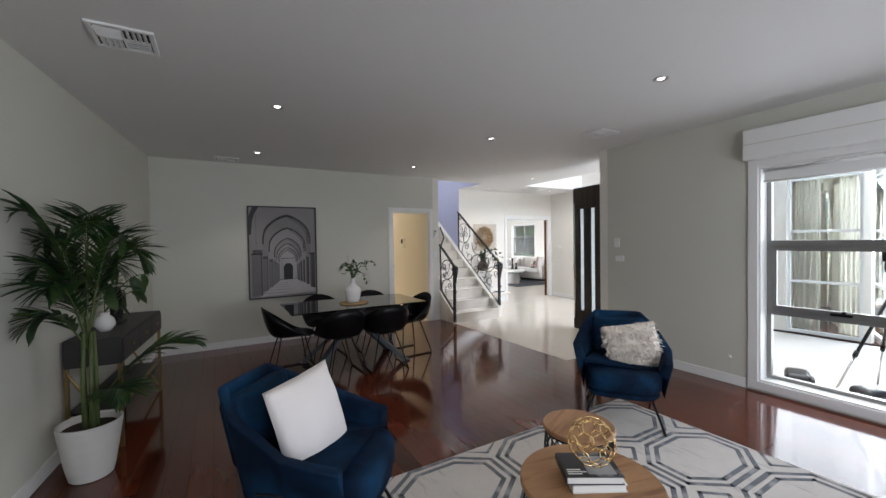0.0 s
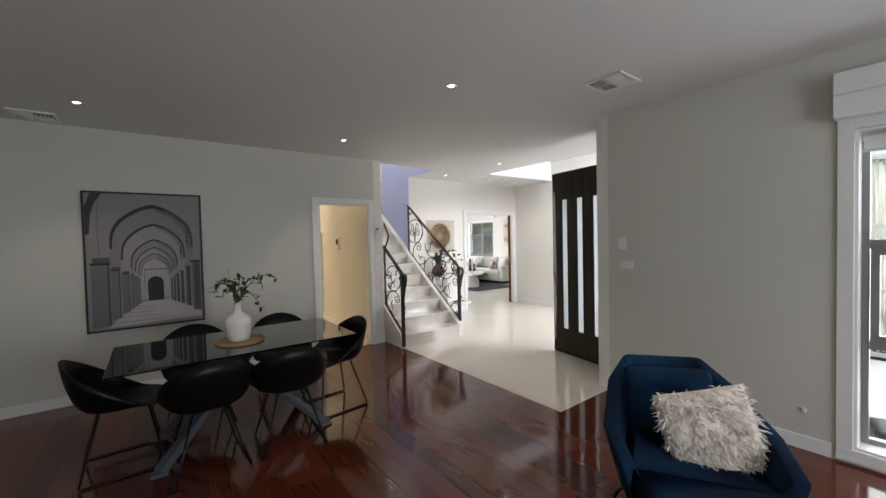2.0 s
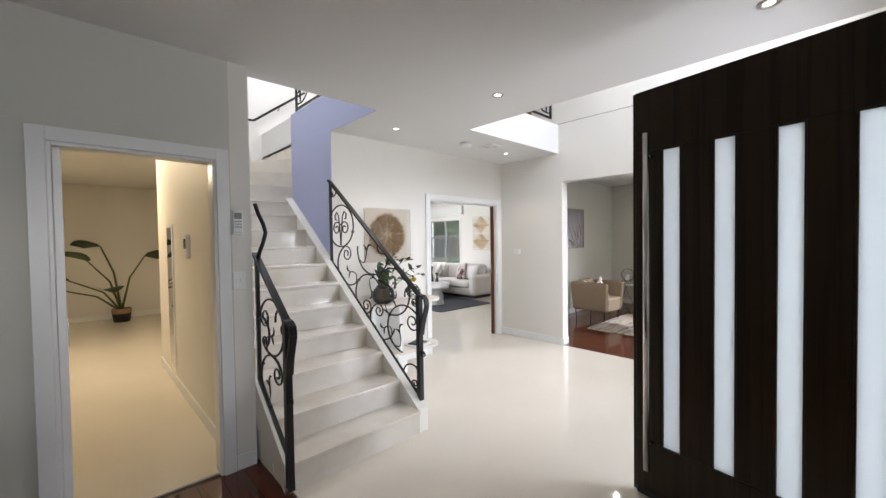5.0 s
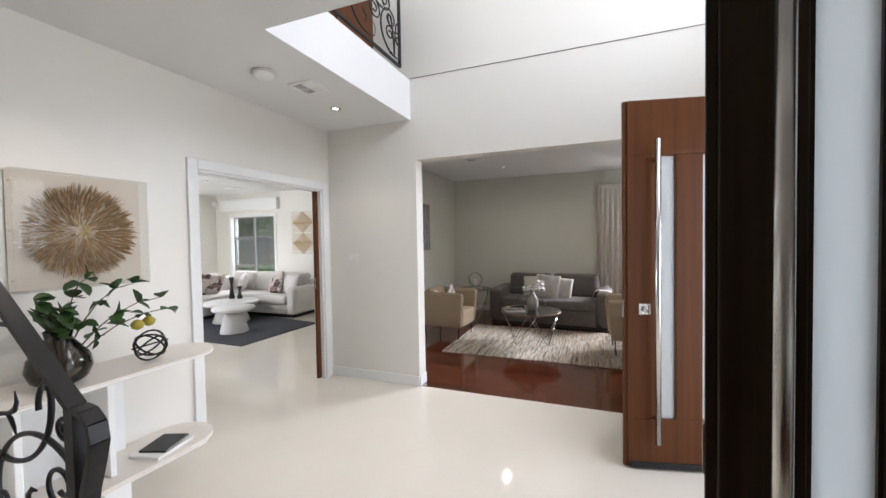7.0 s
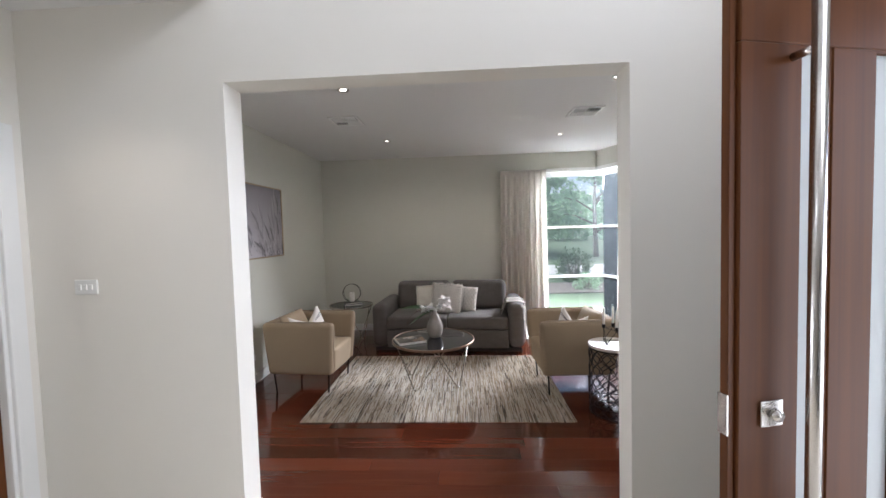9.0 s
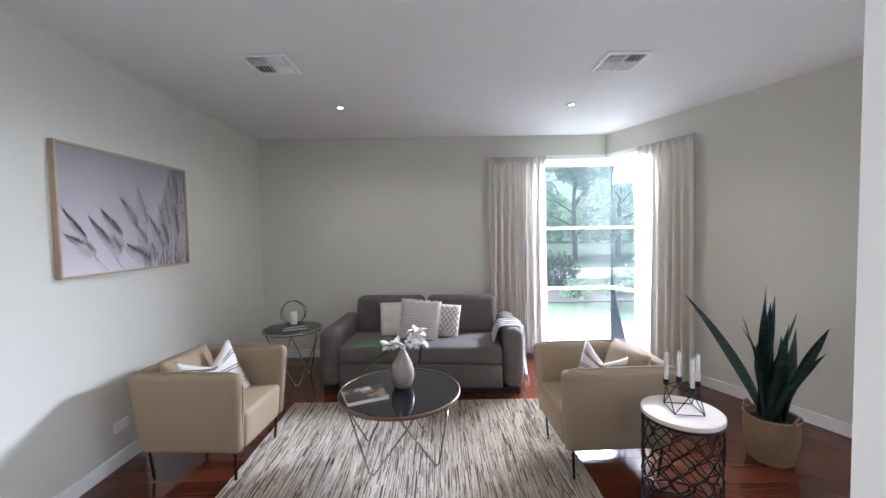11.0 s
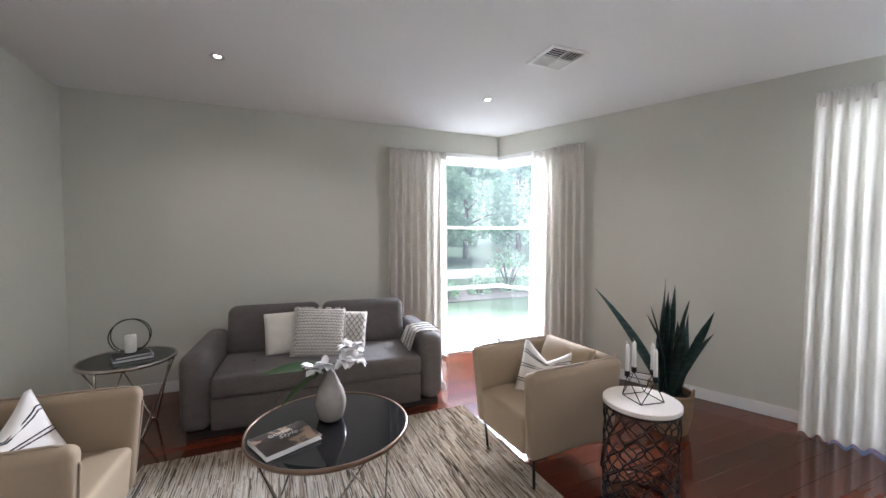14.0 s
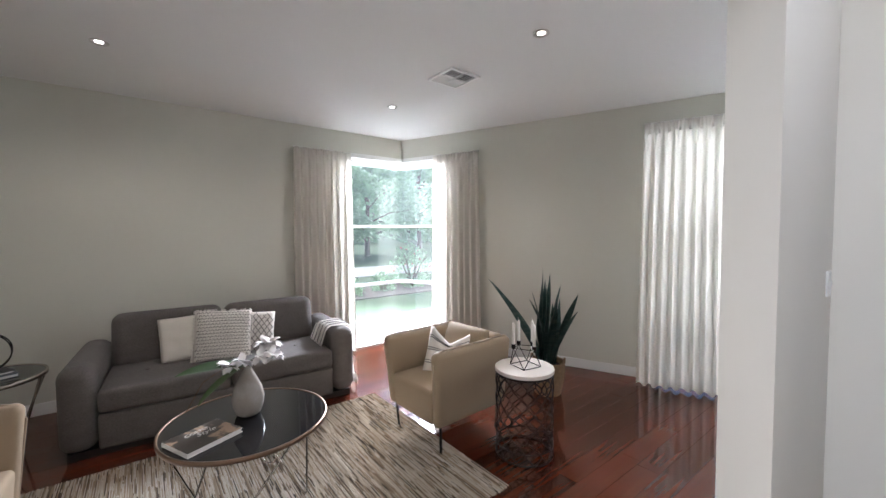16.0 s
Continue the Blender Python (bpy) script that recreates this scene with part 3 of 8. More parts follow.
# lounge side window behind the drapes
sw2 = tagged(new("window_3"), "white framed tall window behind drapes", "window", "", "structure")
for z0, z1 in ((0.0, 0.05), (0.74, 0.78), (1.535, 1.575), (2.36, 2.42)):
    part("frame_bar", slant(3.0, 4.4, z0, z1, 0.05, 0.10), M_WFRAME, sw2)
for s in (3.0, 3.68, 4.36):
    part("frame_bar", slant(s, s + 0.04, 0.05, 2.36, 0.052, 0.098), M_WFRAME, sw2)
for s0, s1 in ((3.04, 3.68), (3.72, 4.36)):
    g = part("pane", slant(s0, s1, 0.05, 2.36, 0.073, 0.078), M_PANE, sw2)
    g.visible_shadow = False

# porch side of the same corner
sw3 = tagged(new("window_8"), "white framed tall porch window with drapes behind", "window", "", "structure")
for z0, z1 in ((0.0, 0.05), (0.78, 0.82), (1.55, 1.59), (2.35, 2.40)):
    bar(sw3, 8.42, 2.32, z0, 8.47, 3.08, z1, M_WFRAME)
for y in (2.282, 3.08):
    bar(sw3, 8.42, y, 0.0, 8.47, y + 0.038, 2.40, M_WFRAME)
for z0, z1 in ((0.05, 0.78), (0.82, 1.55), (1.59, 2.35)):
    part("pane", boxm(8.443, 2.32, z0, 8.448, 3.08, z1), M_PANE, sw3).visible_shadow = False

# family room window
fw = tagged(new("window_4"), "grey aluminium sliding window over a garden fence", "window", "", "structure")
for y0, y1 in ((12.62, 12.65), (13.305, 13.355), (13.99, 14.02)):
    bar(fw, 12.17, y0, 0.64, 12.22, y1, 2.14)
for z0, z1 in ((0.64, 0.67), (2.10, 2.14)):
    bar(fw, 12.17, 12.65, z0, 12.22, 13.99, z1)
for z0, z1 in ((0.85, 0.91), (1.55, 1.61)):
    bar(fw, 12.165, 13.355, z0, 12.225, 13.99, z1)
for y0, y1 in ((12.65, 13.305), (13.355, 13.99)):
    g = part("pane", boxm(12.193, y0, 0.67, 12.198, y1, 2.10), M_PANE, fw)
    g.visible_shadow = False
pel = thing("pelmet", "white boxed pelmet above the family room window", "pelmet")
part("box", boxm(12.0, 12.42, 2.28, 12.098, 14.3, 2.56, bevel=0.006), M_TRIM, pel)
# windows out of view: upper one assumed, rear and garden ones added for light
for nm, b in (("window_5", (5.7, 3.99, 3.4, 7.9, 4.03, 5.2)), ("window_6", (1.0, -2.08, 0.4, 4.2, -2.04, 2.3)), ("window_7", (6.2, 14.61, 0.4, 8.2, 14.65, 2.2))):
    w = tagged(new(nm), "unseen plain white framed window", "window", "", "structure")
    x0, y0, z0, x1, y1, z1 = b
    for q in ((x0, y0, z0, x0 + 0.05, y1, z1), (x1 - 0.05, y0, z0, x1, y1, z1), (x0 + 0.05, y0, z0, x1 - 0.05, y1, z0 + 0.05), (x0 + 0.05, y0, z1 - 0.05, x1 - 0.05, y1, z1), ((x0 + x1) / 2 - 0.025, y0, z0 + 0.05, (x0 + x1) / 2 + 0.025, y1, z1 - 0.05)):
        part("frame_bar", boxm(*q), M_WFRAME, w)

# control joint high on the hall wall
solid("trim_joint", boxm(8.391, 4.07, 3.108, 8.394, 7.07, 3.112), M_JOINT, "thin shadow joint across the white wall", "trim")

# ---- stairs ----
RISE, GO, Y0S, XS0, XS1 = 0.184, 0.249, 6.55, 4.33, 5.36
st = tagged(new("staircase"), "cream marble staircase turning at the top", "staircase", "", "structure")
for i in range(1, 12):
    y = Y0S + GO * (i - 1)
    y2 = y + GO if i < 11 else 9.12
    z = RISE * i
    part("tread", boxm(XS0, y - 0.018, z - 0.028, XS1, y2 + 0.012, z, bevel=0.005), M_MARBLE, st)
    part("riser", boxm(XS0, y, z - RISE, XS1, y + 0.02, z - 0.028), M_MARBLE, st)
    part("step_core", boxm(XS0 + 0.001, y + 0.02, 0.0 if i < 5 else z - 0.45, XS1 - 0.001, y2, z - 0.028), M_HALL, st)
# winders round the pivot
PV = Vector((5.46, 9.12))
for i in range(3):
    z = RISE * (12 + i)
    bm = bmesh.new()
    pts = [PV]
    for a in (180 - 30 * i, 165 - 30 * i, 150 - 30 * i):
        dv = Vector((math.cos(radians(a)), math.sin(radians(a))))
        tx = 1.13 / -dv.x if dv.x < -1e-6 else 99
        ty = 1.08 / dv.y if dv.y > 1e-6 else 99
        pts.append(PV + dv * min(tx, ty))
    vs = [bm.verts.new((p.x, p.y, z)) for p in pts]
    f = bm.faces.new(vs)
    r = bmesh.ops.extrude_face_region(bm, geom=[f])
    for v in r["geom"]:
        if isinstance(v, bmesh.types.BMVert):
            v.co.z -= 0.6
    part("winder_tread", bm, M_MARBLE, st)
for i in range(3):
    z = RISE * (15 + i)
    part("tread", boxm(5.46 + GO * i, 9.13, z - 0.03, 5.46 + GO * (i + 1), 10.19, z), M_MARBLE, st)
    part("riser", boxm(5.46 + GO * i, 9.13, z - RISE - 0.3, 5.46 + GO * i + 0.02, 10.19, z - 0.03), M_MARBLE, st)


def slope_slab(x0, x1, ya, yb, up, dn, slope=RISE / GO, y0=Y0S):
    """A string board that follows the flight; up and dn are heights over the nosing line."""
    bm = bmesh.new()
    prof = [(ya, max(0.0, slope * (ya - y0) + dn)), (yb, slope * (yb - y0) + dn), (yb, slope * (yb - y0) + up), (ya, slope * (ya - y0) + up)]
    a = [bm.verts.new((x0, y, z)) for y, z in prof]
    b = [bm.verts.new((x1, y, z)) for y, z in prof]
    bm.faces.new(a)
    bm.faces.new(b[::-1])
    for i in range(4):
        bm.faces.new((a[i], b[i], b[(i + 1) % 4], a[(i + 1) % 4]))
    return bm


part("string_board", slope_slab(5.36, 5.455, 6.56, 9.12, 0.175, -0.6), M_HALL, st, "white plastered stair string")
part("string_board", slope_slab(4.312, 4.33, 6.56, 9.12, 0.175, -0.5), M_HALL, st, "white plastered stair string")
part("string_infill", slope_slab(5.38, 5.44, 6.62, 8.09, 0.0, -9.0), M_HALL, st)


# ---- wrought iron balustrades ----
def spiral(c, r0, r1, a0, a1, n=22):
    return [(c[0] + (r0 + (r1 - r0) * (i / n)) * math.cos(radians(a0 + (a1 - a0) * i / n)), c[1] + (r0 + (r1 - r0) * (i / n)) * math.sin(radians(a0 + (a1 - a0) * i / n))) for i in range(n + 1)]


SCROLLS = [  # along, height (shares of the panel), radius, start and end angle, curl at start, curl at end, angle of the leaf
    (0.85, 0.62, 0.215, 150, -185, 0, 0, None), (0.74, 0.29, 0.20, 110, 318, 1, 0, 300), (0.45, 0.84, 0.225, 170, 372, 0, 1, 200),
    (0.51, 0.27, 0.19, 20, 255, 0, 1, 60), (0.245, 0.68, 0.205, 150, -125, 1, 0, 250), (0.36, 0.20, 0.165, 115, 345, 1, 0, 320),
    (0.135, 0.46, 0.205, 40, 262, 1, 0, 230), (0.07, 0.10, 0.10, 160, -60, 0, 1, None), (0.06, 0.90, 0.085, 190, -60, 0, 1, None),
    (0.955, 0.93, 0.06, 200, -120, 0, 1, None)]


def balustrade(name, p0, p1, h, label, scrolls=SCROLLS, newel=True, curl=True, foot=0.18, group=""):
    """Iron panel between a bottom bar from p0 to p1 and a handrail h above it."""
    root = thing(name, label, "balustrade", group)
    p0, p1 = Vector(p0), Vector(p1)
    run = Vector((p1.x - p0.x, p1.y - p0.y, 0))
    L = run.length
    e = run.normalized()
    sl = (p1.z - p0.z) / L
    w = lambda u, z: p0 + e * u + Vector((0, 0, z))
    side = Vector((0, 0, 1)).cross(e)

    def flat(pts, half, thick):
        bm = bmesh.new()
        for a, b in zip(pts, pts[1:]):
            d = (b - a).normalized()
            n = side.cross(d).normalized()
            q = [a + side * half - n * thick, a - side * half - n * thick, a - side * half + n * thick, a + side * half + n * thick]
            q2 = [v + (b - a) for v in q]
            A, B = [bm.verts.new(v) for v in q], [bm.verts.new(v) for v in q2]
            bm.faces.new(A)
            bm.faces.new(B[::-1])
            for i in range(4):
                bm.faces.new((A[i], B[i], B[(i + 1) % 4], A[(i + 1) % 4]))
        return bm
    hr = [w(L + 0.02, sl * L + h + 0.015), w(0, h)]
    part("handrail", flat(hr, 0.021, 0.009), M_BLACKIRON, root)
    part("bottom_bar", flat([w(L, sl * L), w(0, 0)], 0.011, 0.011), M_BLACKIRON, root)
    part("end_post", flat([w(L - 0.012, sl * L - 0.01), w(L - 0.012, sl * L + h)], 0.012, 0.012), M_BLACKIRON, root)
    if newel:
        part("newel_post", flat([w(0.0, -foot), w(0.0, h + 0.004)], 0.02, 0.02), M_BLACKIRON, root)
        part("foot_plate", flat([w(0.0, -foot - 0.012), w(0.0, -foot + 0.03)], 0.03, 0.012), M_STEEL, root, "small steel fixing foot")
    else:
        part("end_post", flat([w(0.012, -foot), w(0.012, h)], 0.012, 0.012), M_BLACKIRON, root)
    if curl:
        pts = [w(-0.01, h), w(-0.05, h - 0.005), w(-0.085, h - 0.03), w(-0.095, h - 0.075), w(-0.075, h - 0.14), w(-0.045, h - 0.22), w(-0.025, h - 0.32)]
        part("handrail_scroll", flat(pts, 0.022, 0.007), M_BLACKIRON, root)
        sp = [w(u, z) for u, z in spiral((-0.045, h - 0.47), 0.028, 0.006, 60, -420, 18)]
        part("curl", tube(bmesh.new(), sp, 0.007, 6), M_BLACKIRON, root)
    lim = lambda uu, zz: (min(max(uu, 0.02), L - 0.02), min(max(zz, sl * min(max(uu, 0), L) + 0.012), sl * min(max(uu, 0), L) + h - 0.012))
    pt = lambda c, r, a: (c[0] - 1.17 * r * math.cos(radians(a)), c[1] + r * math.sin(radians(a)))
    bar = lambda pp, r=0.0078, fl=1.0: tube(bmesh.new(), [w(*lim(*p)) for p in pp], r, 6, flat=fl)
    for f, q, r, a0, a1, k0, k1, leaf in scrolls:
        c = (f * L, sl * f * L + q * h)
        sg = 1 if a1 > a0 else -1
        ob = part("scroll", bar([pt(c, r, a0 + (a1 - a0) * i / 30) for i in range(31)]), M_BLACKIRON, root)
        for on, a, dirn in ((k0, a0, -sg), (k1, a1, sg)):
            if not on:
                continue
            r2 = r * 0.40
            c2 = pt(c, r - r2, a)
            part("curl", bar([pt(c2, r2 * (1 - 0.78 * i / 34), a + dirn * 520 * i / 34) for i in range(35)], 0.0068), M_BLACKIRON, ob)
        if leaf is not None:
            b = pt(c, r, leaf)
            d = Vector((c[0] - b[0], c[1] - b[1])).normalized()
            n = Vector((-d.y, d.x)) * sg
            run_ = [(b[0] + d.x * r * 1.15 * k / 9 + n.x * r * 0.30 * math.sin(k / 9 * 5.6), b[1] + d.y * r * 1.15 * k / 9 + n.y * r * 0.30 * math.sin(k / 9 * 5.6)) for k in range(10)]
            part("leaf_tendril", bar(run_, [0.006] * 6 + [0.008, 0.011, 0.009, 0.003], 0.5), M_BLACKIRON, ob)
            b2 = run_[4]
            run2 = [(b2[0] - n.x * r * 0.62 * k / 6 + d.x * r * 0.2 * math.sin(k / 6 * 3.0), b2[1] - n.y * r * 0.62 * k / 6 + d.y * r * 0.2 * math.sin(k / 6 * 3.0)) for k in range(7)]
            part("leaf_tendril", bar(run2, [0.006, 0.006, 0.006, 0.008, 0.011, 0.009, 0.003], 0.5), M_BLACKIRON, ob)
        elif r > 0.2:
            for m_ in (1, -1):
                st_ = [(0.0, -0.95), (m_ * 0.05, -0.45), (m_ * 0.12, 0.1), (m_ * 0.2, 0.5), (m_ * 0.36, 0.68), (m_ * 0.54, 0.55), (m_ * 0.52, 0.36), (m_ * 0.42, 0.32)]
                part("stem", bar([(c[0] + x * r, c[1] + y * r) for x, y in st_], 0.007), M_BLACKIRON, ob)
                part("curl", bar([pt((c[0] + m_ * 0.38 * r, c[1] - 0.12 * r), r * (0.34 - 0.26 * i / 30), 90 + m_ * (-60 + 480 * i / 30)) for i in range(31)], 0.0068), M_BLACKIRON, ob)
        ec = lim(*pt(c, r, (a0 + a1) / 2))
        part("collar", tube(bmesh.new(), [w(ec[0] - 0.014, ec[1]), w(ec[0] + 0.014, ec[1])], 0.012, 6), M_BLACKIRON, ob)
    return root


balustrade("stair_balustrade", (5.44, 6.63, 0.225), (5.44, 8.10, 0.225 + 1.47 * RISE / GO), 0.85, "black wrought iron stair balustrade with leafy scrolls")
sb = balustrade("stair_balustrade", (4.335, 6.53, 0.215), (4.335, 7.035, 0.215 + 0.505 * RISE / GO), 0.84, "short black wrought iron balustrade beside the wall",
           [(0.5, 0.26, 0.17, 40, 262, 1, 0, 230), (0.5, 0.68, 0.18, 150, -125, 1, 0, 250), (0.8, 0.48, 0.1, 160, -60, 0, 1, None), (0.16, 0.9, 0.08, 190, -60, 0, 1, None)])
part("wall_scroll", tube(bmesh.new(), [(4.325, 7.0, 1.78), (4.34, 6.985, 1.71), (4.365, 6.965, 1.64), (4.375, 6.955, 1.58), (4.36, 6.96, 1.52), (4.34, 6.98, 1.45), (4.335, 7.0, 1.40)], 0.014, 8, flat=0.6), M_BLACKIRON, sb)
GEN = [((k + 0.5) / 7, 0.30 + 0.40 * (k % 2), 0.205, 60 + 90 * (k % 3), (60 + 90 * (k % 3)) + (270 if k % 2 else -270), 1, k % 2, 240 if k % 3 else None) for k in range(7)]
balustrade("landing_balustrade", (6.58, 7.09, 3.17), (8.24, 7.09, 3.17), 0.85, "black wrought iron balustrade of the upper landing", GEN, False, False, 0.06)
balustrade("landing_balustrade", (5.51, 9.08, 3.19), (5.51, 7.3, 3.19), 0.85, "black wrought iron balustrade above the stairwell", GEN, False, False, 0.06)
balustrade("landing_balustrade", (6.53, 4.2, 3.17), (6.53, 7.05, 3.17), 0.85, "black wrought iron balustrade beside the void", GEN, False, False, 0.06)
hr = thing("wall_handrail", "thin black iron handrail on the stairwell wall", "handrail")
part("rail", tube(bmesh.new(), [(4.6, 10.14, 3.22), (5.34, 10.14, 3.27), (6.1, 10.14, 3.85)], 0.017, 8), M_BLACKIRON, hr)
for x, z in ((4.8, 3.23), (5.7, 3.54)):
    part("bracket", tube(bmesh.new(), [(x, 10.2, z - 0.04), (x, 10.14, z - 0.04), (x, 10.14, z)], 0.006, 6), M_BLACKIRON, hr)
uc = thing("landing_cupboard", "dark red timber cupboard on the upper landing", "cupboard")
part("body", boxm(6.85, 7.26, 3.1, 8.02, 7.68, 4.05, bevel=0.006), M_DOOR, uc)
for x in (6.88, 7.46):
    dr = part("door", boxm(x, 7.24, 3.16, x + 0.54, 7.258, 4.0, bevel=0.004), M_DOOR, uc)
    part("handle", boxm(x + 0.25, 7.225, 3.6, x + 0.29, 7.241, 3.75, bevel=0.004), M_STEEL, dr)

# ---- ceiling fittings, switches ----
M_CAN = mat("downlight_rim", (0.55, 0.53, 0.5), 0.3, 0.9, vary=0.03)


def downlight(x, y, z=H, watts=5, spread=100):
    d = thing("downlight", "recessed downlight with a bright steel rim, switched on", "downlight", "ceiling downlights", Matrix.Translation((x, y, z)))
    part("rim", lathe(bmesh.new(), [(0.024, -0.0006), (0.036, -0.003), (0.05, -0.001), (0.052, -0.006), (0.046, -0.009), (0.038, -0.0075), (0.025, -0.003), (0.024, -0.0006)], 24, cap=False), M_CAN, d)
    part("lamp", lathe(bmesh.new(), [(0.0, -0.005), (0.016, -0.0055), (0.023, -0.003), (0.023, 0.0)], 20, cap=False), M_BULB, d, "glowing lamp")
    if watts:
        la = bpy.data.lights.new("downlight_beam", "SPOT")
        la.energy, la.spot_size, la.spot_blend, la.shadow_soft_size, la.color = watts, radians(spread), 0.6, 0.03, (1.0, 0.9, 0.76)
        o = new("downlight_beam", la)
        o.location = (x, y, z - 0.02)
    return d


for x, y in ((1.12, 4.235), (3.38, 6.17), (3.54, 2.28), (3.43, 4.225), (1.12, 6.18), (1.15, 2.3)):
    downlight(x, y)
for x, y in ((7.8, 7.53), (5.936, 7.56), (5.99, 6.24), (6.04, 4.53)):
    downlight(x, y)
for x, y in ((11.42, 6.8), (11.42, 4.65), (9.64, 4.64), (9.64, 6.8)):
    downlight(x, y, H, 6, 155)
for x, y in ((10.16, 12.36), (8.2, 12.36)):
    downlight(x, y, H, 0)


def ceiling_vent(x, y, s=0.3, rot=0.0, z=H):
    """A four-way supply grille: quarters of slats that throw air each its own way."""
    d = thing("ceiling_vent", "square white four-way ceiling air vent", "air vent", "ceiling vents", Matrix.Translation((x, y, z)) @ Matrix.Rotation(radians(rot), 4, "Z"))
    h = s / 2
    for q in ((-h, -h, h, -h + 0.025), (-h, h - 0.025, h, h), (-h, -h + 0.025, -h + 0.025, h - 0.025), (h - 0.025, -h + 0.025, h, h - 0.025)):
        part("frame", boxm(q[0], q[1], -0.014, q[2], q[3], 0.0, bevel=0.003), M_WHITEPL, d)
    # black sheet paints the darkness of a duct that isn't built
    part("backing", boxm(-h + 0.02, -h + 0.02, -0.003, h - 0.02, h - 0.02, -0.0005), M_BLACKPL, d, "black sheet for the shade behind the slats")
    g = h - 0.03
    part("cross_bar", boxm(-g, -0.004, -0.015, g, 0.004, -0.003), M_WHITEPL, d)
    part("cross_bar", boxm(-0.004, -g, -0.015, 0.004, g, -0.003), M_WHITEPL, d)
    n = 4
    for qx in (-1, 1):
        for qy in (-1, 1):
            for k in range(n):
                o = 0.012 + (g - 0.016) * (k + 0.5) / n
                if qx == qy:
                    bm = boxm(0.006, -0.011, -0.002, g, 0.011, 0.002)
                    bm.transform(Matrix.Translation((0 if qx > 0 else -g - 0.006, qy * o, -0.009)) @ Matrix.Rotation(radians(38 * qy), 4, "X"))
                else:
                    bm = boxm(-0.011, 0.006, -0.002, 0.011, g, 0.002)
                    bm.transform(Matrix.Translation((qx * o, 0 if qy > 0 else -g - 0.006, -0.009)) @ Matrix.Rotation(radians(38 * qx), 4, "Y"))
                part("slat", bm, M_WHITEPL, d)
    return d


for x, y in ((0.21, 3.44), (4.4, 3.48), (0.78, 6.78), (10.48, 7.03), (10.5, 4.63), (11.17, 12.83)):
    ceiling_vent(x, y)
ceiling_vent(7.3, 7.4, 0.22)
sd = thing("smoke_alarm", "round white smoke alarm on the hall ceiling", "smoke alarm", "", Matrix.Translation((6.96, 7.51, H)))
part("body", lathe(bmesh.new(), [(0.0, 0.0), (0.075, 0.0), (0.078, -0.012), (0.07, -0.034), (0.055, -0.042), (0.0, -0.044)], 32, cap=False), M_WHITEPL, sd)
part("vent_ring", lathe(bmesh.new(), [(0.079, -0.014), (0.081, -0.017), (0.079, -0.02), (0.077, -0.017), (0.079, -0.014)], 32, cap=False), M_CAN, sd)


def plate(m, w, h, name="light_switch", label="white plastic light switch plate", rockers=1):
    d = thing(name, label, "switch", "wall plates", m)
    part("plate", boxm(-w / 2, -0.010, -h / 2, w / 2, 0.0, h / 2, bevel=0.003), M_WHITEPL, d)
    for k in range(rockers):
        x = (k - (rockers - 1) / 2) * 0.03
        part("rocker", boxm(x - 0.009, -0.015, -0.014, x + 0.009, -0.009, 0.014, bevel=0.002), M_WHITEPL, d)
    return d


FX_P = lambda x, y, z: Matrix.Translation((x, y, z)) @ Matrix.Rotation(radians(90), 4, "Z")   # on a wall facing +x
FX_N = lambda x, y, z: Matrix.Translation((x, y, z)) @ Matrix.Rotation(radians(-90), 4, "Z")  # on a wall facing -x
FY_N = lambda x, y, z: Matrix.Translation((x, y, z))                                          # on a wall facing -y
plate(FX_N(5.16, 3.81, 1.45), 0.075, 0.115, rockers=2)
plate(FX_N(5.16, 3.77, 1.245), 0.12, 0.07, rockers=1)
plate(FY_N(4.225, 7.04, 1.265), 0.075, 0.115, rockers=2)
plate(FX_N(8.395, 7.79, 1.31), 0.12, 0.075, rockers=3)
plate(FX_N(8.395, 4.19, 1.23), 0.075, 0.115, rockers=2)
plate(FY_N(10.37, 8.09, 0.27), 0.115, 0.07, "power_outlet", "white double power outlet above the skirting", 2)
plate(FX_N(5.16, 2.52, 0.28), 0.03, 0.03, "blind_cleat", "tiny white blind cord cleat", 1)
rc = thing("air_conditioner_remote", "white air conditioner controller with grey display", "remote control", "", FY_N(4.222, 7.04, 1.645))
part("holder", boxm(-0.033, -0.016, -0.075, 0.033, 0, 0.02, bevel=0.005), M_WHITEPL, rc)
part("body", boxm(-0.029, -0.028, -0.06, 0.029, -0.012, 0.085, bevel=0.006), M_WHITEPL, rc)
part("display", boxm(-0.022, -0.0295, 0.03, 0.022, -0.0275, 0.07), M_ALU, rc, "grey display")
for r in range(3):
    for c in range(3):
        part("button", boxm(-0.02 + c * 0.015, -0.030, 0.008 - r * 0.018, -0.01 + c * 0.015, -0.0275, 0.016 - r * 0.018), M_ALU, rc)
ic = thing("intercom", "white intercom with a small dark screen", "intercom", "", FX_N(4.19, 8.42, 1.49))
part("body", boxm(-0.08, -0.03, -0.11, 0.08, 0, 0.11, bevel=0.006), M_WHITEPL, ic)
part("screen", boxm(-0.045, -0.032, -0.02, 0.045, -0.029, 0.07), M_BLACKPL, ic, "dark screen")
ws = thing("niche_panel", "narrow mirrored panel with steel knobs in the passage wall", "panel", "", FX_N(4.19, 9.35, 0))
part("frame", boxm(-0.17, -0.012, 0.15, 0.17, 0, 1.72, bevel=0.004), M_TRIM, ws)
M_MIRROR = mat("mirror", (0.75, 0.76, 0.76), 0.04, 1.0, vary=0.01)
part("mirror", boxm(-0.14, -0.014, 0.18, 0.14, -0.011, 1.69), M_MIRROR, ws, "mirror strip")
